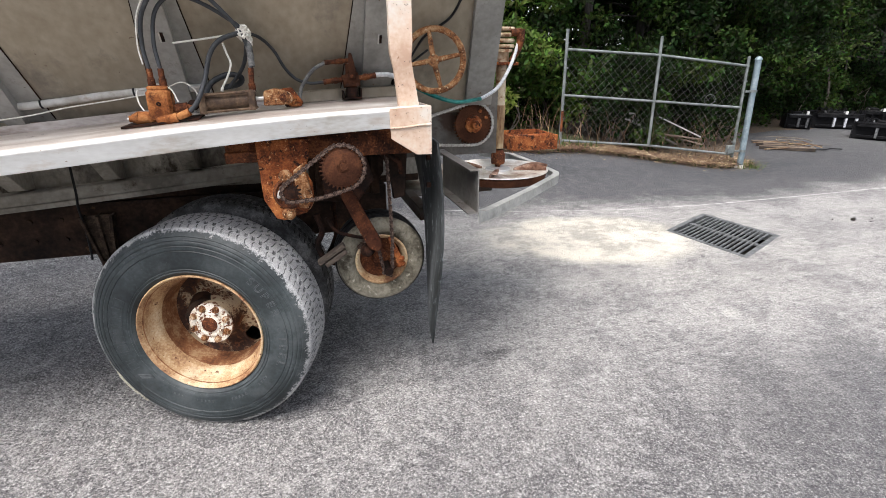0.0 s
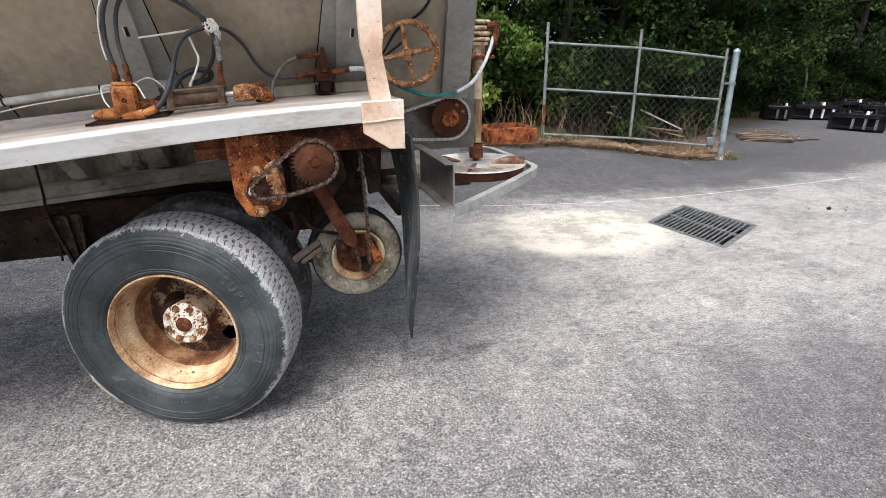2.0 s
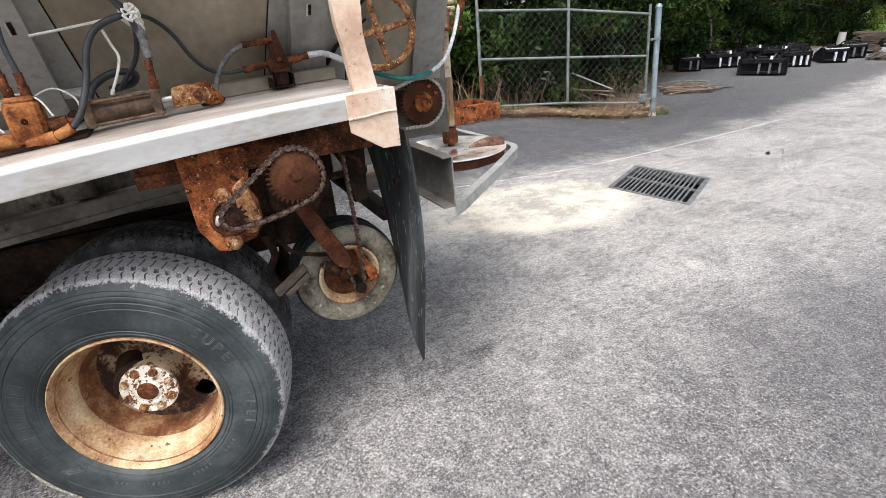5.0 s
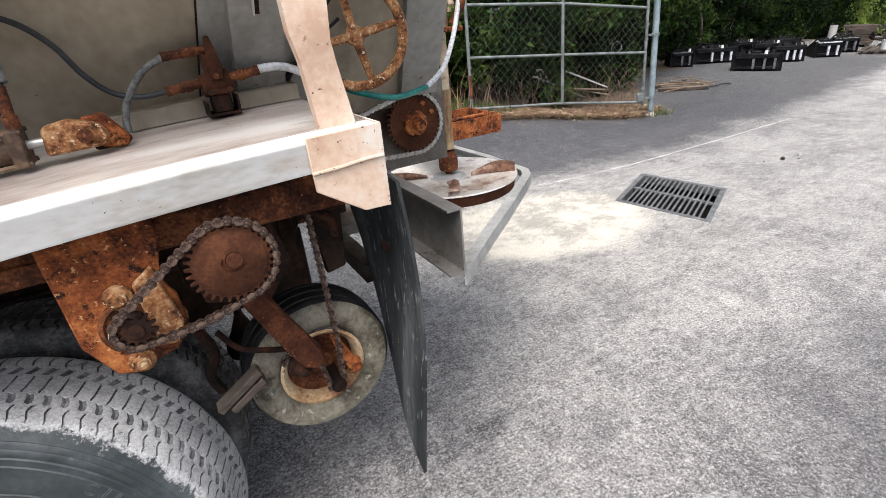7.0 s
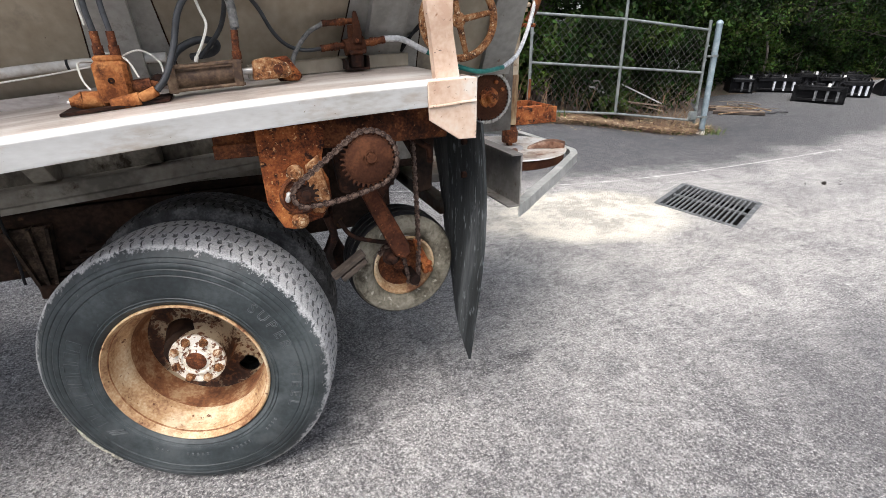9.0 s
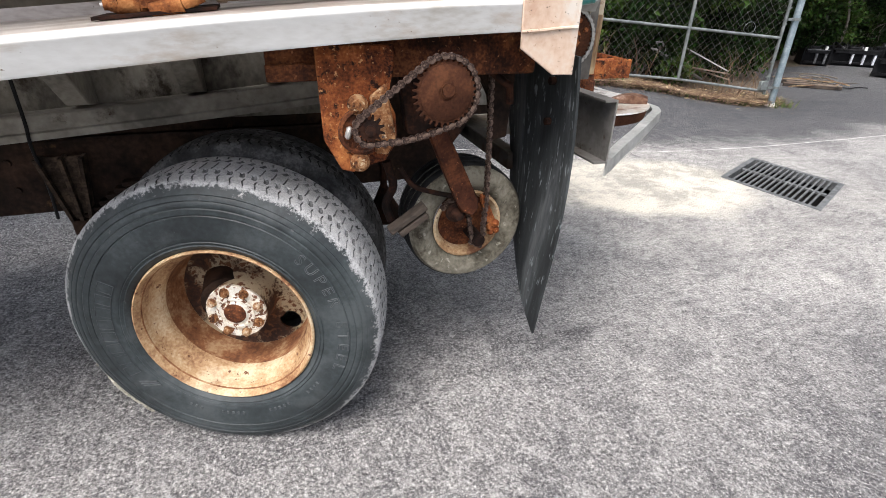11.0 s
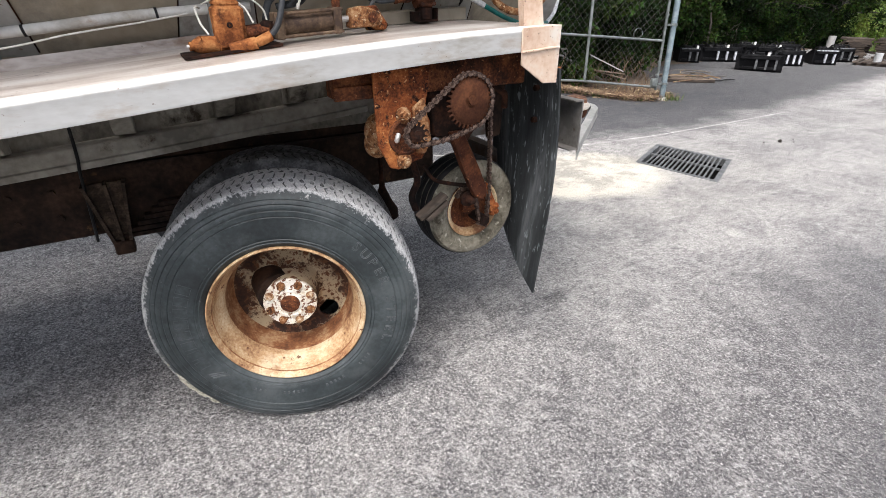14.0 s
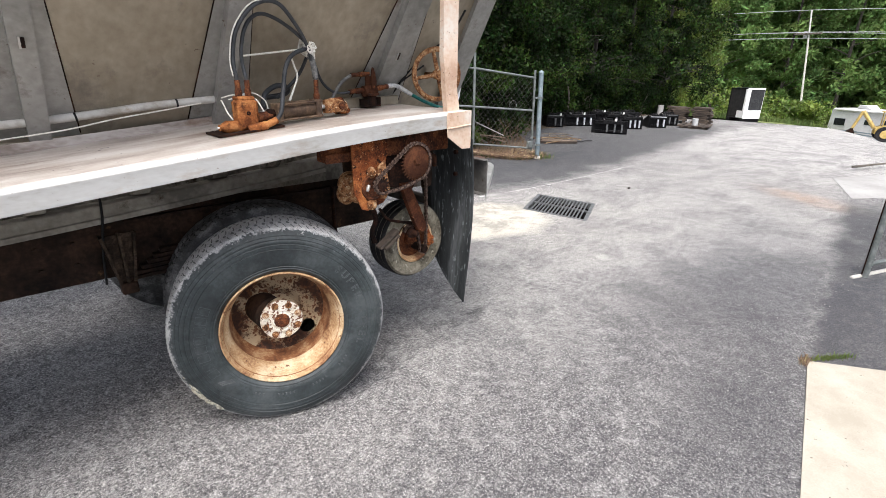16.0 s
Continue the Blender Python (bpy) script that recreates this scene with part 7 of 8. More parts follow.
def tree(at_xy, tall, spread, seed, low=0.6, clumps=70, per=150, size=0.12, mat=LEAF, trunk_r=0.11, label="", category="tree", group="trees along the yard", sink=0.0):
    rng = random.Random(seed)
    x, y = at_xy
    ob = thing("tree", label or "leafy dark green tree with drooping branches", category, (x, y, height(x, y) - 0.02 + sink), 0, group)
    bm = B()
    lean = Vector((rng.uniform(-0.3, 0.3), rng.uniform(-0.4, 0.1), 0))
    spine = [Vector((0, 0, 0)), Vector((0.05, 0, 0.25 * tall)) + lean * 0.3, lean * 0.8 + Vector((0, 0, 0.55 * tall)), lean * 1.2 + Vector((0.1, 0, 0.9 * tall))]
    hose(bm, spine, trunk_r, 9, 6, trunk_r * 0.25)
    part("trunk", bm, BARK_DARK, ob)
    cs, rs = [], []
    line = spline(spine, 6)
    for k in range(max(6, clumps // 7)):
        b = line[min(len(line) - 1, 3 + int(rng.random() * (len(line) - 4)))]
        w = rng.uniform(0, 2 * math.pi)
        f = b.z / tall
        reach = spread * rng.uniform(0.5, 1.0) * (1.1 - 0.55 * f)
        tip = b + Vector((math.cos(w) * reach, math.sin(w) * reach, rng.uniform(-0.1, 0.35) * reach))
        midp = b.lerp(tip, 0.5) + Vector((0, 0, 0.12 * reach))
        bm = B()
        # limbs take the shaded bark and so sink into the crown
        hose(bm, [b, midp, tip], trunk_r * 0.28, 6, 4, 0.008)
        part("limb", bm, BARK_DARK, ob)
    for _ in range(clumps):
        f = rng.random() ** 0.8
        z = low + f * (tall - low)
        rad = spread * (1.05 - 0.6 * (z / tall) ** 2) * rng.uniform(0.35, 1.0) ** 0.5
        w = rng.uniform(0, 2 * math.pi)
        cs.append((rad * math.cos(w) + lean.x * z / tall, rad * math.sin(w) + lean.y * z / tall, z))
        rs.append(rng.uniform(0.22, 0.5) * (0.6 + 0.25 * spread))
    leaves("crown", cs, rs, per, size, mat, seed, ob)
    return ob


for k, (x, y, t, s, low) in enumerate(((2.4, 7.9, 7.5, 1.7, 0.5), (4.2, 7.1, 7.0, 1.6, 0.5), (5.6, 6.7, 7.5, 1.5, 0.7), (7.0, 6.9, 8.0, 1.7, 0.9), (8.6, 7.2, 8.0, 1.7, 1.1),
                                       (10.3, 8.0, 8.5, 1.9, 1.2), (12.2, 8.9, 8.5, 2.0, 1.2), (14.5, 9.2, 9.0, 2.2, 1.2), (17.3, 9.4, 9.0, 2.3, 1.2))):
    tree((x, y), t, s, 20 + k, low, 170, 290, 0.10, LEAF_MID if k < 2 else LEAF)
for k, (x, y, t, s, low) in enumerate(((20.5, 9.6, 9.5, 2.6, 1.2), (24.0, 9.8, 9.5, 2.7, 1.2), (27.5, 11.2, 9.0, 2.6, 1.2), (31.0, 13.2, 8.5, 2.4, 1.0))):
    tree((x, y), t, s, 40 + k, low, 130, 210, 0.15, LEAF_SUNLIT if k > 1 else LEAF)
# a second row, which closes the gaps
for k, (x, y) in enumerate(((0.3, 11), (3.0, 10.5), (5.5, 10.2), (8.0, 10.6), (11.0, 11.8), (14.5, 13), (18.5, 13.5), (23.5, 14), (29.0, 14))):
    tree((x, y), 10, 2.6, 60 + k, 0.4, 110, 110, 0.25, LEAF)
# shrubs under the trees
for k in range(44):
    x = 1.5 + (0.85 * k if k < 28 else 0.85 * (k - 28) * 1.6)
    y = front_edge(x) + 1.5 + 0.5 * math.sin(k * 2.1) + (0 if k < 28 else 1.5)
    ob = thing("shrub", "dense green shrub at the foot of the trees", "shrub", (x, y, height(x, y)), 0, "shrubs under the trees")
    rng = random.Random(100 + k)
    for _ in range(5):
        bm = B()
        hose(bm, [(0, 0, 0), (rng.uniform(-0.2, 0.2), rng.uniform(-0.2, 0.2), 0.4), (rng.uniform(-0.5, 0.5), rng.uniform(-0.4, 0.4), rng.uniform(0.7, 1.1))], 0.016, 5, 4, 0.005)
        part("stem", bm, BARK, ob)
    # paler leaves on some shrubs stand for sun on them
    leaves("foliage", [(rng.gauss(0, 0.36), rng.gauss(0, 0.3), rng.uniform(0.15, 1.5)) for _ in range(24)], [rng.uniform(0.2, 0.36) for _ in range(24)], 130, 0.10, LEAF_SUNLIT if k in (1, 2) else LEAF_MID if k in (0, 3, 4, 9, 10, 15, 21, 22) else LEAF, 200 + k, ob)
# slim pale trunks in the wood
for k, (x, y) in enumerate(((13.7, 7.9), (15.6, 8.9), (6.8, 5.9))):
    ob = thing("sapling", "slim bare grey sapling trunk in the undergrowth", "tree", (x, y, height(x, y)), 0, "saplings")
    bm = B()
    rng = random.Random(300 + k)
    hose(bm, [(0, 0, -0.05), (rng.uniform(-0.1, 0.1), 0, 0.9), (rng.uniform(-0.2, 0.3), 0.3, 1.7), (rng.uniform(-0.3, 0.5), 0.7, 2.6)], rng.uniform(0.025, 0.05), 8, 5, 0.015)
    part("stem", bm, BARK_DARK if k % 3 else BARK, ob)

# far trees, hedge and lawn beyond the drive, their leaves paled for sunlight
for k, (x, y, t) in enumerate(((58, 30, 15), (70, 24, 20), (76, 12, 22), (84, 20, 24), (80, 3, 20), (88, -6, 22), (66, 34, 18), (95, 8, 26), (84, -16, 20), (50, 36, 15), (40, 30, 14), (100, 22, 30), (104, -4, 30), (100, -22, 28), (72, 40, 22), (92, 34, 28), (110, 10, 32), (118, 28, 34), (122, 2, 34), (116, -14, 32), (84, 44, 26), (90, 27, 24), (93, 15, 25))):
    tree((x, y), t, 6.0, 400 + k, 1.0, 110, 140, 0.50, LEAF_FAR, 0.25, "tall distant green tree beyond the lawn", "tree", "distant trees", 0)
for k in range(19):
    x, y = (41 + 1.6 * k, 15.5 - 0.95 * k + 0.8 * math.sin(k * 1.9)) if k < 13 else (39.4 - 1.5 * (k - 13), 16.0 + 0.25 * (k - 13))
    ob = thing("hedge_bush", "sunlit yellow-green bush on the bank", "bush", (x, y, height(x, y)), 0, "bushes on the bank")
    rng = random.Random(500 + k)
    for _ in range(4):
        bm = B()
        hose(bm, [(0, 0, 0), (rng.uniform(-0.4, 0.4), rng.uniform(-0.4, 0.4), 0.9), (rng.uniform(-0.9, 0.9), rng.uniform(-0.9, 0.9), 1.8)], 0.03, 5, 3, 0.01)
        part("stem", bm, BARK, ob)
    leaves("foliage", [(rng.gauss(0, 0.8), rng.gauss(0, 0.7), rng.uniform(0.2, 2.5)) for _ in range(24)], [rng.uniform(0.4, 0.75) for _ in range(24)], 70, 0.28, LEAF_SUNLIT, 520 + k, ob)


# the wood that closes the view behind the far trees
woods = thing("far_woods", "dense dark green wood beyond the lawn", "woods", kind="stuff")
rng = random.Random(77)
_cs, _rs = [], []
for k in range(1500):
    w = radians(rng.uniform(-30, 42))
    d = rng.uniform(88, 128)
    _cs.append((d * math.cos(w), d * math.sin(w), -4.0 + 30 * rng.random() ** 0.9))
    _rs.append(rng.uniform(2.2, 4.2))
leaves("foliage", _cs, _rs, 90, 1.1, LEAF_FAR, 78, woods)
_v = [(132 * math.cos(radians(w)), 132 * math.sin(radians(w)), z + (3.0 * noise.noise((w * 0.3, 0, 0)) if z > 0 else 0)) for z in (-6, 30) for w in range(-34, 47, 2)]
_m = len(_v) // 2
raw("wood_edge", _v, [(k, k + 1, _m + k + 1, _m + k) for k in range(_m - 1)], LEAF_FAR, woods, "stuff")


def lawn_edge(x):
    return 8.2 - 0.33 * (x - 40)


xs = [38 + 2 * k for k in range(46)]
rows = [0, 1.5, 4, 9, 20, 50]
verts = [(x, lawn_edge(x) + d, height(x, lawn_edge(x) + d) + (0.02 if j == 0 else 0.12)) for j, d in enumerate(rows) for x in xs]
faces = [(j * 46 + i, j * 46 + i + 1, (j + 1) * 46 + i + 1, (j + 1) * 46 + i) for j in range(5) for i in range(45)]
tagged(raw("ground_lawn", verts, faces, LAWN, smooth=True), "sunlit rough grass bank", "lawn", kind="structure")
blades("bank_grass", 5000, lambda r: (lambda x: (x, lawn_edge(x) + r.uniform(0.05, 6)))(r.uniform(38, 66)), 0.45, 0.03, GRASS, 9, label="rough sunlit grass on the bank", category="grass", at_obj=0.1)

# ==== things along the drive ====


def bucket(x, y, turn, w=1.05, face=GREY_PAINT, knob=True, h=0.36):
    """A loader attachment: a black shell with a light quick-hitch plate at its back."""
    w *= 0.82
    ob = thing("loader_attachment", "black steel loader attachment with a light hitch plate", "attachment", (x, y, height(x, y)), turn, "attachments in a row")
    bm = B()
    slab(bm, [(0.05, 0.0), (0.62, 0.0), (0.70, 0.04), (0.30, 0.12), (0.14, 0.22), (0.12, h), (0.02, h)], -w / 2, w / 2, "yz", 0.006)
    part("shell", bm, BLACK_PAINT, ob)
    for s in (-1, 1):
        bm = B()
        slab(bm, [(0.0, 0.0), (0.68, 0.0), (0.55, 0.22), (0.18, h), (0.0, h)], s * w / 2 - 0.008, s * w / 2 + 0.008, "yz", 0.003)
        part("side_plate", bm, BLACK_PAINT, ob)
    for s in ((-0.06, 0.16, 0.36) if w > 0.6 else (0.0, 0.34)):
        bm = B()
        box(bm, (s * w - 0.024, -0.035, 0.05), (s * w + 0.024, 0.03, h - 0.05), 0.004)
        part("hitch_rib", bm, face, ob)
    bm = B()
    box(bm, (-w * 0.44, -0.055, h - 0.028), (w * 0.44, 0.01, h - 0.010), 0.003)
    part("top_edge", bm, BLACK_PAINT if w > 0.6 else face, ob)
    bm = B()
    box(bm, (-w * 0.42, -0.05, h - 0.09), (w * 0.42, 0.02, h - 0.03), 0.006)
    part("hitch_bar", bm, BLACK_PAINT, ob)
    bm = B()
    box(bm, (-w * 0.40, -0.03, 0.05), (w * 0.40, 0.02, 0.10), 0.006)
    part("foot_bar", bm, BLACK_PAINT, ob)
    for s in (-1, 1):
        bm = B()
        hose(bm, [(s * w * 0.28, 0.06, h - 0.02), (s * w * 0.28, 0.22, h + 0.05), (s * w * 0.28, 0.48, h - 0.02), (s * w * 0.28, 0.68, 0.12)], 0.024, 6, 5, 0.012)
        part("grapple_arm", bm, BLACK_PAINT, ob)
        bm = B()
        rod(bm, (s * w * 0.12, 0.05, h - 0.06), (s * w * 0.20, 0.34, h + 0.02), 0.018, 8)
        part("ram", bm, IRON if knob else BLACK_PAINT, ob)
    for k in range(3):
        u = (((k * 37 + int(abs(x) * 50)) % 17) / 17 - 0.5) * w * 0.8
        bm = B()
        hose(bm, [(u, 0.10, h - 0.02), (u + 0.04, 0.14, h + 0.07), (u + 0.12, 0.20, h + 0.04), (u + 0.15, 0.24, h - 0.03)], 0.013, 6, 4)
        part("hydraulic_hose", bm, BLACK_PAINT, ob)
    bm = B()
    box(bm, (-0.12, 0.10, h - 0.04), (0.06, 0.26, h + 0.045), 0.015)
    part("coupler_block", bm, BLACK_PAINT, ob)
    if knob:
        bm = B()
        rod(bm, (0.15, 0.0, h - 0.03), (0.15, 0.0, h + 0.06), 0.032, 12, 0.026)
        part("tube_holder", bm, PANEL_WHITE, ob)
    return ob


for x, y, turn, w, face, knob in ((12.1, 7.2, -40, 0.62, IRON, True), (13.0, 6.95, -38, 1.25, HITCH_WHITE, True), (12.2, 5.45, -62, 1.15, IRON, True), (13.85, 5.65, -46, 0.78, HITCH_WHITE, False),
                                  (14.3, 6.35, -45, 1.0, IRON, True), (14.95, 5.35, -46, 0.66, HITCH_WHITE, False), (16.0, 5.45, -46, 0.66, IRON, False), (13.6, 7.5, -40, 1.1, IRON, False),
                                  (15.4, 6.6, -46, 0.9, IRON, False), (14.6, 7.2, -52, 0.8, BLACK_PAINT, True)):
    bucket(x, y, turn, w, face, knob)

# broken pallet and a trailing hose near the post
pallet = thing("pallet", "broken weathered wooden pallet lying on the asphalt", "pallet", (9.6, 5.42, height(9.6, 5.42)), -38)
for k in range(7):
    bm = B()
    box(bm, (-0.45 + 0.06 * (k % 3), -0.36 + 0.12 * k, 0.05), (0.45 - 0.11 * (k * 5 % 4), -0.29 + 0.12 * k, 0.065), 0.003, Matrix.Rotation(radians(5 * math.sin(k * 2.3)), 4, "Z"))
    part("board", bm, TIMBER if k % 2 else PALLET, pallet)
for y in (-0.34, 0.0, 0.34):
    bm = B()
    box(bm, (-0.45, y - 0.025, 0.0), (0.45, y + 0.025, 0.05), 0.003)
    part("bearer", bm, TIMBER, pallet)
rng = random.Random(31)
for k in range(16):
    cx, cy, turn, L = rng.gauss(9.65, 0.22), rng.gauss(5.38, 0.17), rng.uniform(0, 360), rng.uniform(0.35, 0.95)
    ob = thing("stick", "dry broken stick lying by the pallet", "stick", (cx, cy, height(cx, cy) + 0.03 + 0.022 * (k % 6)), turn, "sticks by the pallet")
    bm = B()
    hose(bm, [(-L / 2, 0, 0), (-L / 6, 0.03, 0.015 + 0.01 * (k % 3)), (L / 6, -0.02, 0.03), (L / 2, 0.02, 0.0)], 0.012, 6, 3, 0.005)
    part("shaft", bm, BARK if k % 3 else STRAW, ob)
hosep = thing("garden_hose", "dark hose trailing over the asphalt", "hose", (9.75, 4.95, 0.02))
bm = B()
hose(bm, [(-0.1, 0.3, 0.03), (0.1, 0.12, 0.015), (0.3, -0.02, 0.012), (0.5, 0.03, 0.012), (0.66, -0.08, 0.012)], 0.009, 6)
part("hose_line", bm, RUBBER_BLACK, hosep)
# planks leaning behind the gate
for k, (x, y, turn, tilt, L) in enumerate(((6.35, 5.2, 8, 22, 1.3), (6.6, 5.3, -20, 14, 1.5), (6.2, 5.35, 30, 30, 0.9), (6.75, 5.15, -6, 8, 1.1), (6.9, 5.35, -35, 24, 1.0))):
    ob = thing("plank", "broken grey plank lying in the brush", "plank", (x, y, height(x, y) + 0.12 + 0.05 * k), turn, "planks in the brush")
    bm = B()
    box(bm, (-L / 2, -0.05, 0), (L / 2, 0.05, 0.02), 0.003, Matrix.Translation((0, 0, L / 2 * math.sin(radians(tilt)))) @ Matrix.Rotation(radians(tilt), 4, "Y"))
    part("board", bm, PALLET if k % 2 else WALL, ob)

# stacks of timber mats
for n, (x, y, rows_n, w) in enumerate(((17.3, 4.95, 9, 0.56), (17.5, 5.85, 8, 0.62))):
    ob = thing("timber_stack", "ragged stack of weathered dark timber boards", "stack", (x, y, height(x, y)), 100 + 14 * n, "timber stacks")
    rng = random.Random(700 + n)
    for s in (-0.22, 0.22):
        bm = B()
        box(bm, (s - 0.05, -0.32, 0.0), (s + 0.05, 0.32, 0.08), 0.004)
        part("bearer", bm, TIMBER, ob)
    for k in range(rows_n):
        for j in range(4):
            bm = B()
            o, q = rng.uniform(-0.09, 0.09), 0.045 + rng.uniform(0, 0.012)
            y0 = -0.32 + 0.16 * j
            box(bm, (-w / 2 + o, y0 + 0.01, 0.08 + 0.056 * k), (w / 2 + o - rng.uniform(0, 0.12), y0 + 0.15, 0.08 + 0.056 * k + q), 0.004, Matrix.Rotation(radians(rng.uniform(-2.5, 2.5)), 4, "Z") @ Matrix.Rotation(radians(rng.uniform(-1, 1)), 4, "Y"))
            part("board", bm, TIMBER, ob)
ob = thing("stone_post", "short pale round post among the timber", "post", (16.4, 6.0, height(16.4, 6.0)))
bm = B()
rod(bm, (0, 0, 0), (0.03, 0, 0.60), 0.09, 16)
part("shaft", bm, WALL, ob)
ob = thing("pallet", "low dark pallet with a small pump on it", "pallet", (16.4, 4.75, height(16.4, 4.75)), 15)
for k in range(5):
    bm = B()
    box(bm, (-0.6, -0.45 + 0.2 * k, 0.06), (0.6, -0.33 + 0.2 * k, 0.09), 0.003)
    part("board", bm, TIMBER, ob)
bm = B()
box(bm, (-0.55, -0.4, 0), (0.55, 0.4, 0.06), 0.004)
part("base", bm, TIMBER, ob)
bm = B()
rod(bm, (-0.3, 0, 0.09), (-0.3, 0, 0.3), 0.09, 12)
part("pump", bm, GREY_PAINT, ob)

# box body
bx = thing("cargo_box", "white box body with an open dark end, on the drive", "box", (35.6, 9.3, height(35.6, 9.3)), -27)
bx.scale = (0.78, 0.78, 0.88)
bm = B()
box(bm, (-0.85, -0.85, 0.25), (0.85, -0.81, 2.35), 0.01)
part("side_panel", bm, PANEL_WHITE, bx)
bm = B()
box(bm, (-0.52, -0.87, 0.85), (0.80, -0.853, 2.25), 0.01)
part("window", bm, GLASS, bx)
for lo, hi in (((-0.85, -0.81, 2.29), (0.85, 0.85, 2.35)), ((-0.85, -0.81, 0.25), (0.85, 0.85, 0.31)), ((-0.85, 0.81, 0.31), (0.85, 0.85, 2.29)), ((0.81, -0.81, 0.31), (0.85, 0.81, 2.29))):
    bm = B()
    box(bm, lo, hi, 0.006)
    part("panel", bm, BLACK_PAINT, bx)
# a solid near-black block stands in for the shade inside the open end
bm = B()
box(bm, (-0.80, -0.78, 0.32), (0.79, 0.80, 2.28), 0.01)
part("shade_fill", bm, PIT, bx)
for y in (-0.7, 0.5):
    bm = B()
    box(bm, (-0.95, y, 0.0), (0.95, y + 0.2, 0.25), 0.01)
    part("skid", bm, BLACK_PAINT, bx)
bm = B()
box(bm, (-0.90, -0.80, 0.31), (-0.803, -0.15, 0.80), 0.02)
part("crate", bm, PANEL_WHITE, bx)
bm = B()
box(bm, (-0.90, -0.86, 0.31), (-0.853, -0.70, 2.30), 0.004)
part("door_edge", bm, PANEL_WHITE, bx)

# motorhome
rv = thing("motorhome", "white motorhome with blue-grey stripes, parked", "motorhome", (47.1, 2.75, height(47.1, 2.75) - 0.02), -120)
bm = B()
slab(bm, [(-4.2, 0.55), (-4.25, 1.4), (-4.2, 2.85), (-4.05, 2.98), (3.5, 3.0), (3.9, 2.85), (4.15, 2.2), (4.3, 1.35), (4.3, 0.5), (3.3, 0.42), (-3.3, 0.42)], -1.2, 1.2, "xz", 0.06)
part("body", bm, RV_WHITE, rv)
for x, z, w, h in ((-3.35, 1.75, 0.85, 0.5), (-1.2, 1.95, 0.55, 0.35), (0.3, 1.85, 1.0, 0.5), (2.0, 1.85, 1.0, 0.5), (3.45, 1.55, 0.7, 0.75)):
    bm = B()
    box(bm, (x - w / 2 - 0.04, -1.222, z - 0.04), (x + w / 2 + 0.04, -1.203, z + h + 0.04), 0.01)
    frame_ob = part("window", bm, GREY_PAINT, rv)
    bm = B()
    box(bm, (x - w / 2, -1.232, z), (x + w / 2, -1.224, z + h), 0.003)
    part("pane", bm, GLASS, frame_ob)
bm = B()
box(bm, (1.05, -1.222, 0.5), (1.7, -1.203, 2.45), 0.01)
part("door", bm, RV_WHITE, rv)
for z, x0, x1 in ((1.30, -3.6, 1.0), (1.12, -2.6, 2.6), (0.92, -3.9, 3.6)):
    bm = B()
    slab(bm, [(x0, z), (x0 + 0.9, z + 0.16), (x1, z + 0.07), (x1, z + 0.02), (x0 + 1.0, z + 0.06)], -1.212, -1.203, "xz")
    part("stripe", bm, GALV_BLUE, rv)
bm = B()
box(bm, (-4.1, -1.225, 0.42), (4.1, -1.203, 0.72), 0.01)
part("skirt", bm, GREY_PAINT, rv)
for x in (-2.5, 2.7):
    wv = B()
    lathe(wv, [(0.26, -1.235), (0.40, -1.24), (0.42, -1.18), (0.42, -0.95), (0.26, -0.95)], 28, True, pose(x, 0, 0.42))
    wv = part("wheel", wv, RUBBER_BLACK, rv)
    bm = B()
    lathe(bm, [(0.0, -1.20), (0.10, -1.20), (0.14, -1.22), (0.25, -1.23), (0.262, -1.20), (0.262, -1.0)], 24, False, pose(x, 0, 0.42))
    part("rim", bm, GREY_PAINT, wv)
for x in (-2.4, 0.9):
    bm = B()
    slab(bm, [(x - 0.55, 2.99), (x - 0.45, 3.24), (x + 0.25, 3.28), (x + 0.55, 2.99)], -0.45, 0.45, "xz", 0.05)
    part("roof_unit", bm, RV_WHITE, rv)
bm = B()
rod(bm, (-3.9, -1.26, 2.88), (2.9, -1.26, 2.88), 0.06, 10)
part("awning", bm, RV_WHITE, rv)

# backhoe
bh = thing("backhoe", "faded yellow backhoe loader standing by the drive", "backhoe", (41.8, 3.4, height(41.8, 3.4) - 0.1), -75)
bh.scale = (0.85, 0.85, 0.85)
for x, r in ((0.6, 0.55), (2.6, 0.45)):
    for y in (-0.8, 0.8):
        wv = B()
        lathe(wv, [(0.0, -0.18), (0.5 * r, -0.18), (0.6 * r, -0.14), (0.95 * r, -0.17), (r, -0.1), (r, 0.1), (0.95 * r, 0.17), (0.0, 0.17)], 26, False, pose(x, y, r))
        part("tyre", wv, RUBBER_BLACK, bh)
        wv = B()
        lathe(wv, [(0.0, -0.20), (0.5 * r, -0.20), (0.55 * r, -0.17)], 20, False, pose(x, y, r))
        part("rim", wv, YELLOW, bh)
bm = B()
slab(bm, [(0.0, 0.5), (3.2, 0.5), (3.2, 1.15), (1.6, 1.3), (0.0, 1.0)], -0.5, 0.5, "xz", 0.04)
part("body", bm, YELLOW, bh)
for p, q, r in (((0.0, 0, 0.9), (-0.9, 0, 2.1), 0.13), ((-0.9, 0, 2.1), (-1.3, 0, 0.8), 0.10), ((-0.2, 0, 1.2), (-0.7, 0, 2.0), 0.05)):
    bm = B()
    rod(bm, p, q, r, 8)
    part("boom", bm, YELLOW, bh)
bm = B()
slab(bm, [(-1.3, 0.85), (-1.65, 0.55), (-1.6, 0.15), (-1.15, 0.1), (-1.1, 0.5)], -0.3, 0.3, "xz", 0.02)
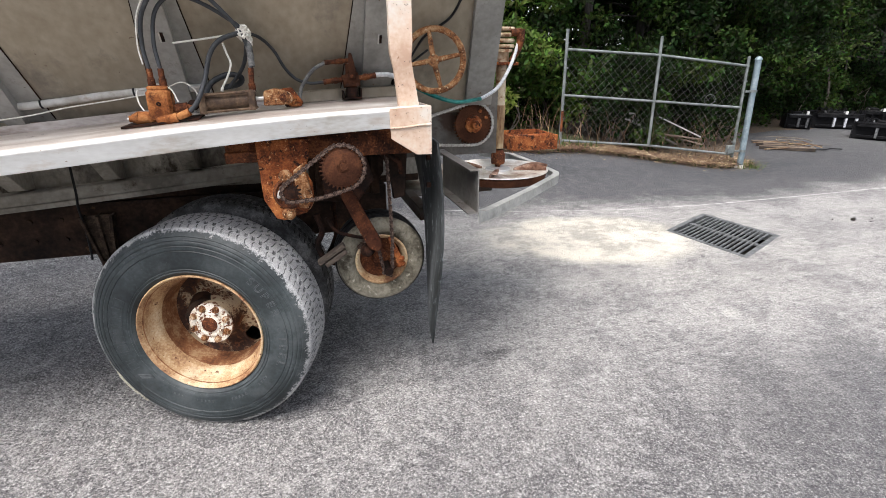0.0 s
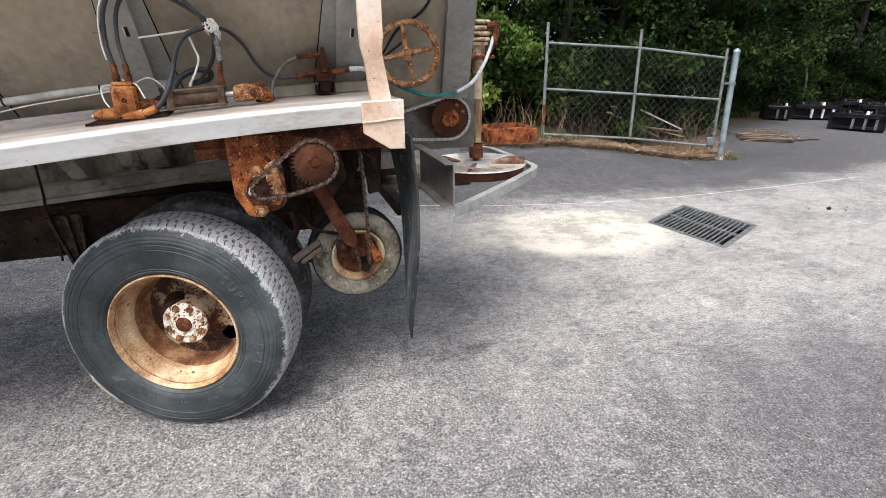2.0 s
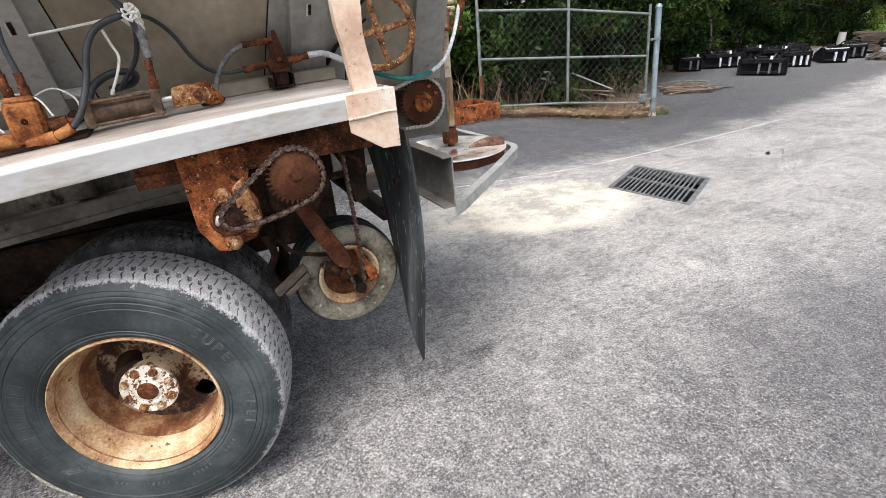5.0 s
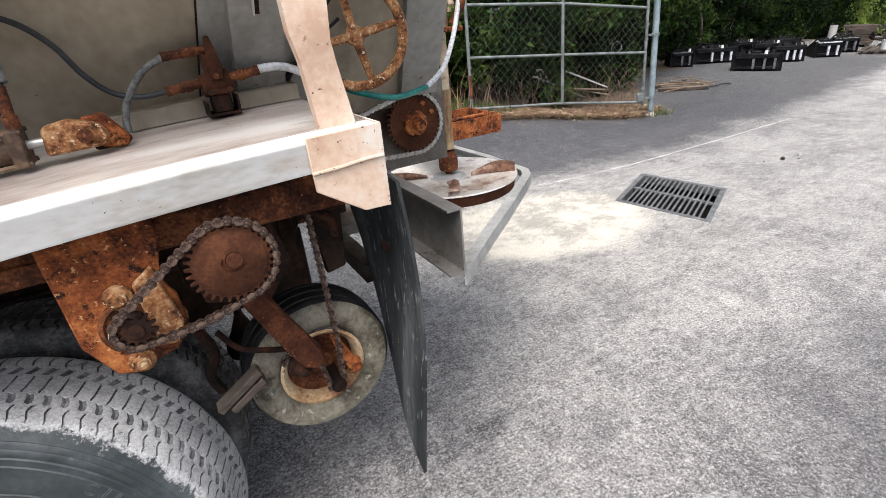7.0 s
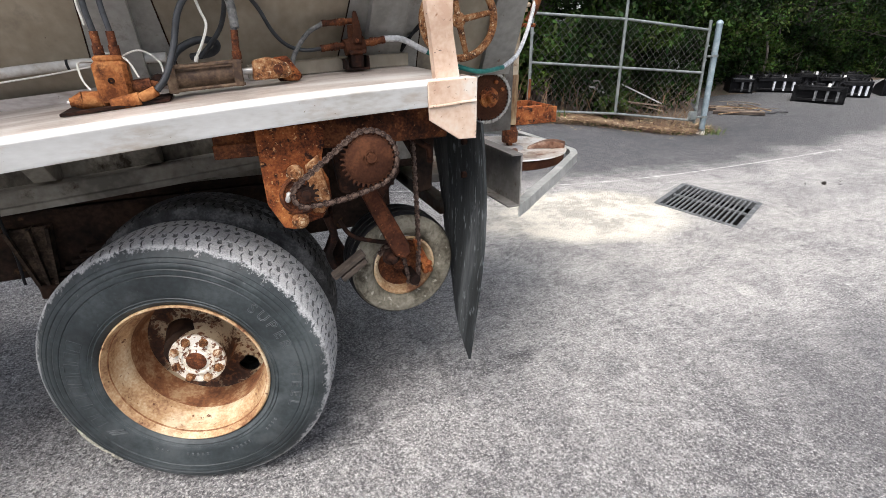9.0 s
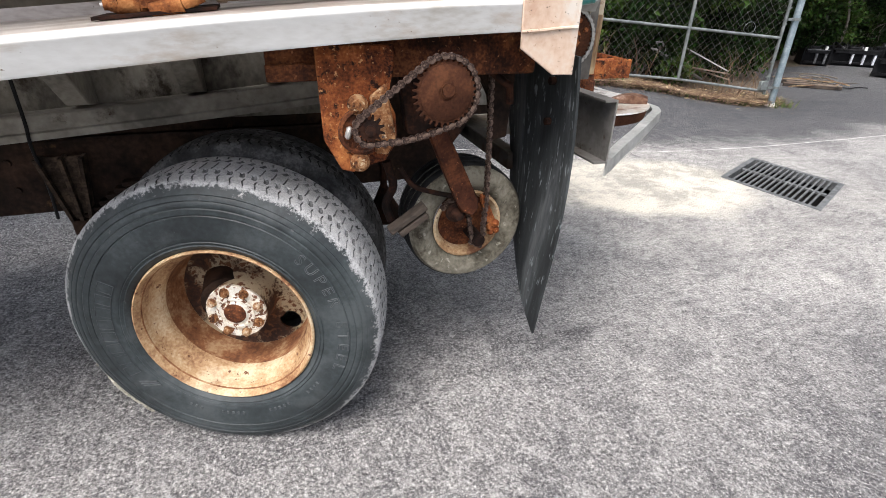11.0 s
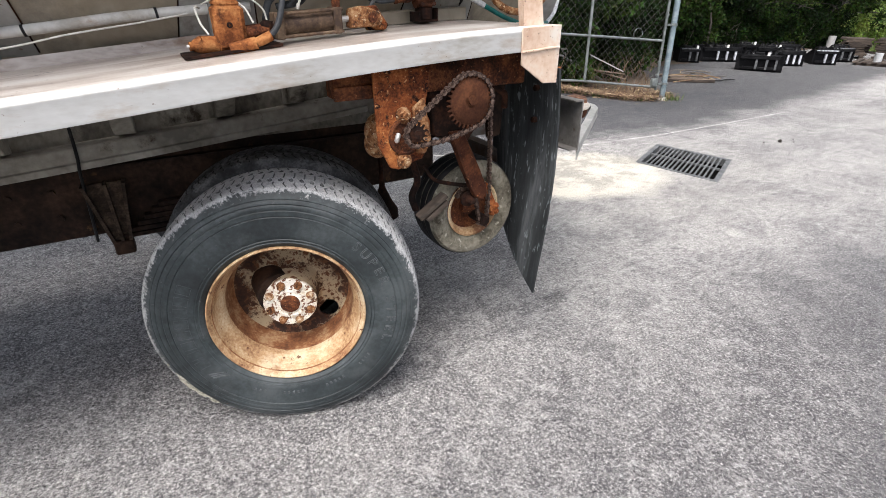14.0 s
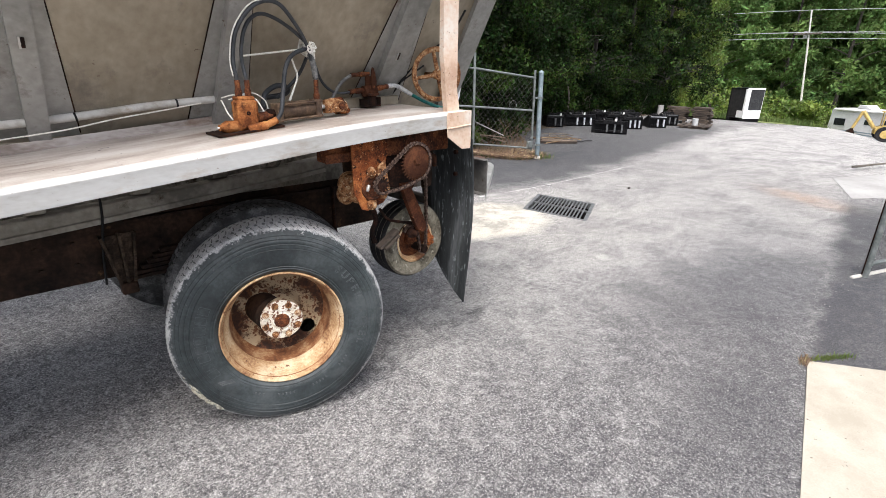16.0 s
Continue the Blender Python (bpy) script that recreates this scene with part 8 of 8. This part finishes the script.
part("bucket", bm, RUST_DARK, bh)
for x in (0.4, 1.5):
    for y in (-0.5, 0.5):
        bm = B()
        rod(bm, (x, y, 1.0), (x, y, 2.1), 0.04, 8)
        part("cab_post", bm, YELLOW, bh)
bm = B()
box(bm, (0.25, -0.6, 2.1), (1.65, 0.6, 2.16), 0.02)
part("cab_roof", bm, YELLOW, bh)

# log by the far pad
ob = thing("branch", "dark fallen branch lying across the drive edge", "branch", (11.9, -0.75, 0.03))
bm = B()
hose(bm, [(-0.9, 0.5, 0.03), (-0.3, 0.2, 0.06), (0.3, 0.0, 0.05), (0.9, -0.3, 0.1)], 0.022, 8, 6, 0.010)
part("limb", bm, BARK, ob)

# utility pole and lines
up = thing("utility_pole", "grey wooden utility pole with wires", "pole", (57.8, 11.0, height(57.8, 11.0)))
bm = B()
rod(bm, (0, 0, -0.3), (0.15, 1.3, 10.6), 0.10, 10, 0.07)
part("shaft", bm, CONCRETE, up)
bm = B()
box(bm, (-0.1, 0.0, 8.5), (0.1, 2.2, 8.65), 0.02)
part("cross_arm", bm, BARK, up)
bm = B()
rod(bm, (0.3, 1.35, 8.2), (0.3, 1.4, 8.8), 0.16, 10)
part("transformer", bm, GREY_PAINT, up)
bm = B()
for dy, z in ((0.1, 8.7), (2.1, 8.7), (1.1, 8.2), (1.3, 10.6)):
    hose(bm, [(-6, 45 + dy, z + 0.6), (-3, 20 + dy, z - 0.2), (0.2, dy, z), (4, -25 + dy, z - 0.9), (8, -55 + dy, z)], 0.022, 5, 6)
part("wires", bm, GREY_PAINT, up)

# scraps on the ground
for k, (x, y, r) in enumerate(((6.17, 1.62, 0.024), (6.30, 1.53, 0.011), (5.98, 1.70, 0.009), (6.42, 1.60, 0.008))):
    ob = thing("clod", "small dark clod of dirt on the asphalt", "clod", (x, y, height(x, y)), 0, "clods")
    bm = B()
    bmesh.ops.create_icosphere(bm, subdivisions=2, radius=r, matrix=Matrix.Translation((0, 0, r * 0.5)))
    for v in bm.verts:
        v.co += v.co.normalized() * r * 0.5 * noise.noise(v.co * 40 + Vector((k, 0, 0)))
        v.co.z = max(0.0, v.co.z)
    part("lump", bm, DIRT, ob)
rng = random.Random(11)
verts, faces = [], []
for _ in range(1900):
    x, y = rng.uniform(-1.8, 8.0), -1.4 + 4.0 * rng.random() ** 1.3
    if 3.95 < x < 4.95 and 1.05 < y < 2.35:
        continue
    r, a = rng.choice((0.002, 0.003, 0.004, 0.005, 0.006)), rng.uniform(0, 6.28)
    k = len(verts)
    z = height(x, y)
    verts += [(x + r * math.cos(a + q), y + r * math.sin(a + q), z) for q in (0, 2.1, 4.2)] + [(x, y, z + r * 1.1)]
    faces += [(k, k + 1, k + 3), (k + 1, k + 2, k + 3), (k + 2, k, k + 3)]
tagged(raw("gravel", verts, faces, WALL, kind="stuff"), "loose grey grit scattered over the asphalt", "gravel")

# building behind the camera
bm = B()
box(bm, (-16, -9.3, 0), (4, -9.0, 4.0), 0.02)
tagged(finish("wall_south", bm, WALL), "plain grey building wall", "wall", kind="structure")
bm = B()
box(bm, (3.7, -18, 0), (4, -9.3, 4.0), 0.02)
tagged(finish("wall_east", bm, WALL), "plain grey building wall", "wall", kind="structure")
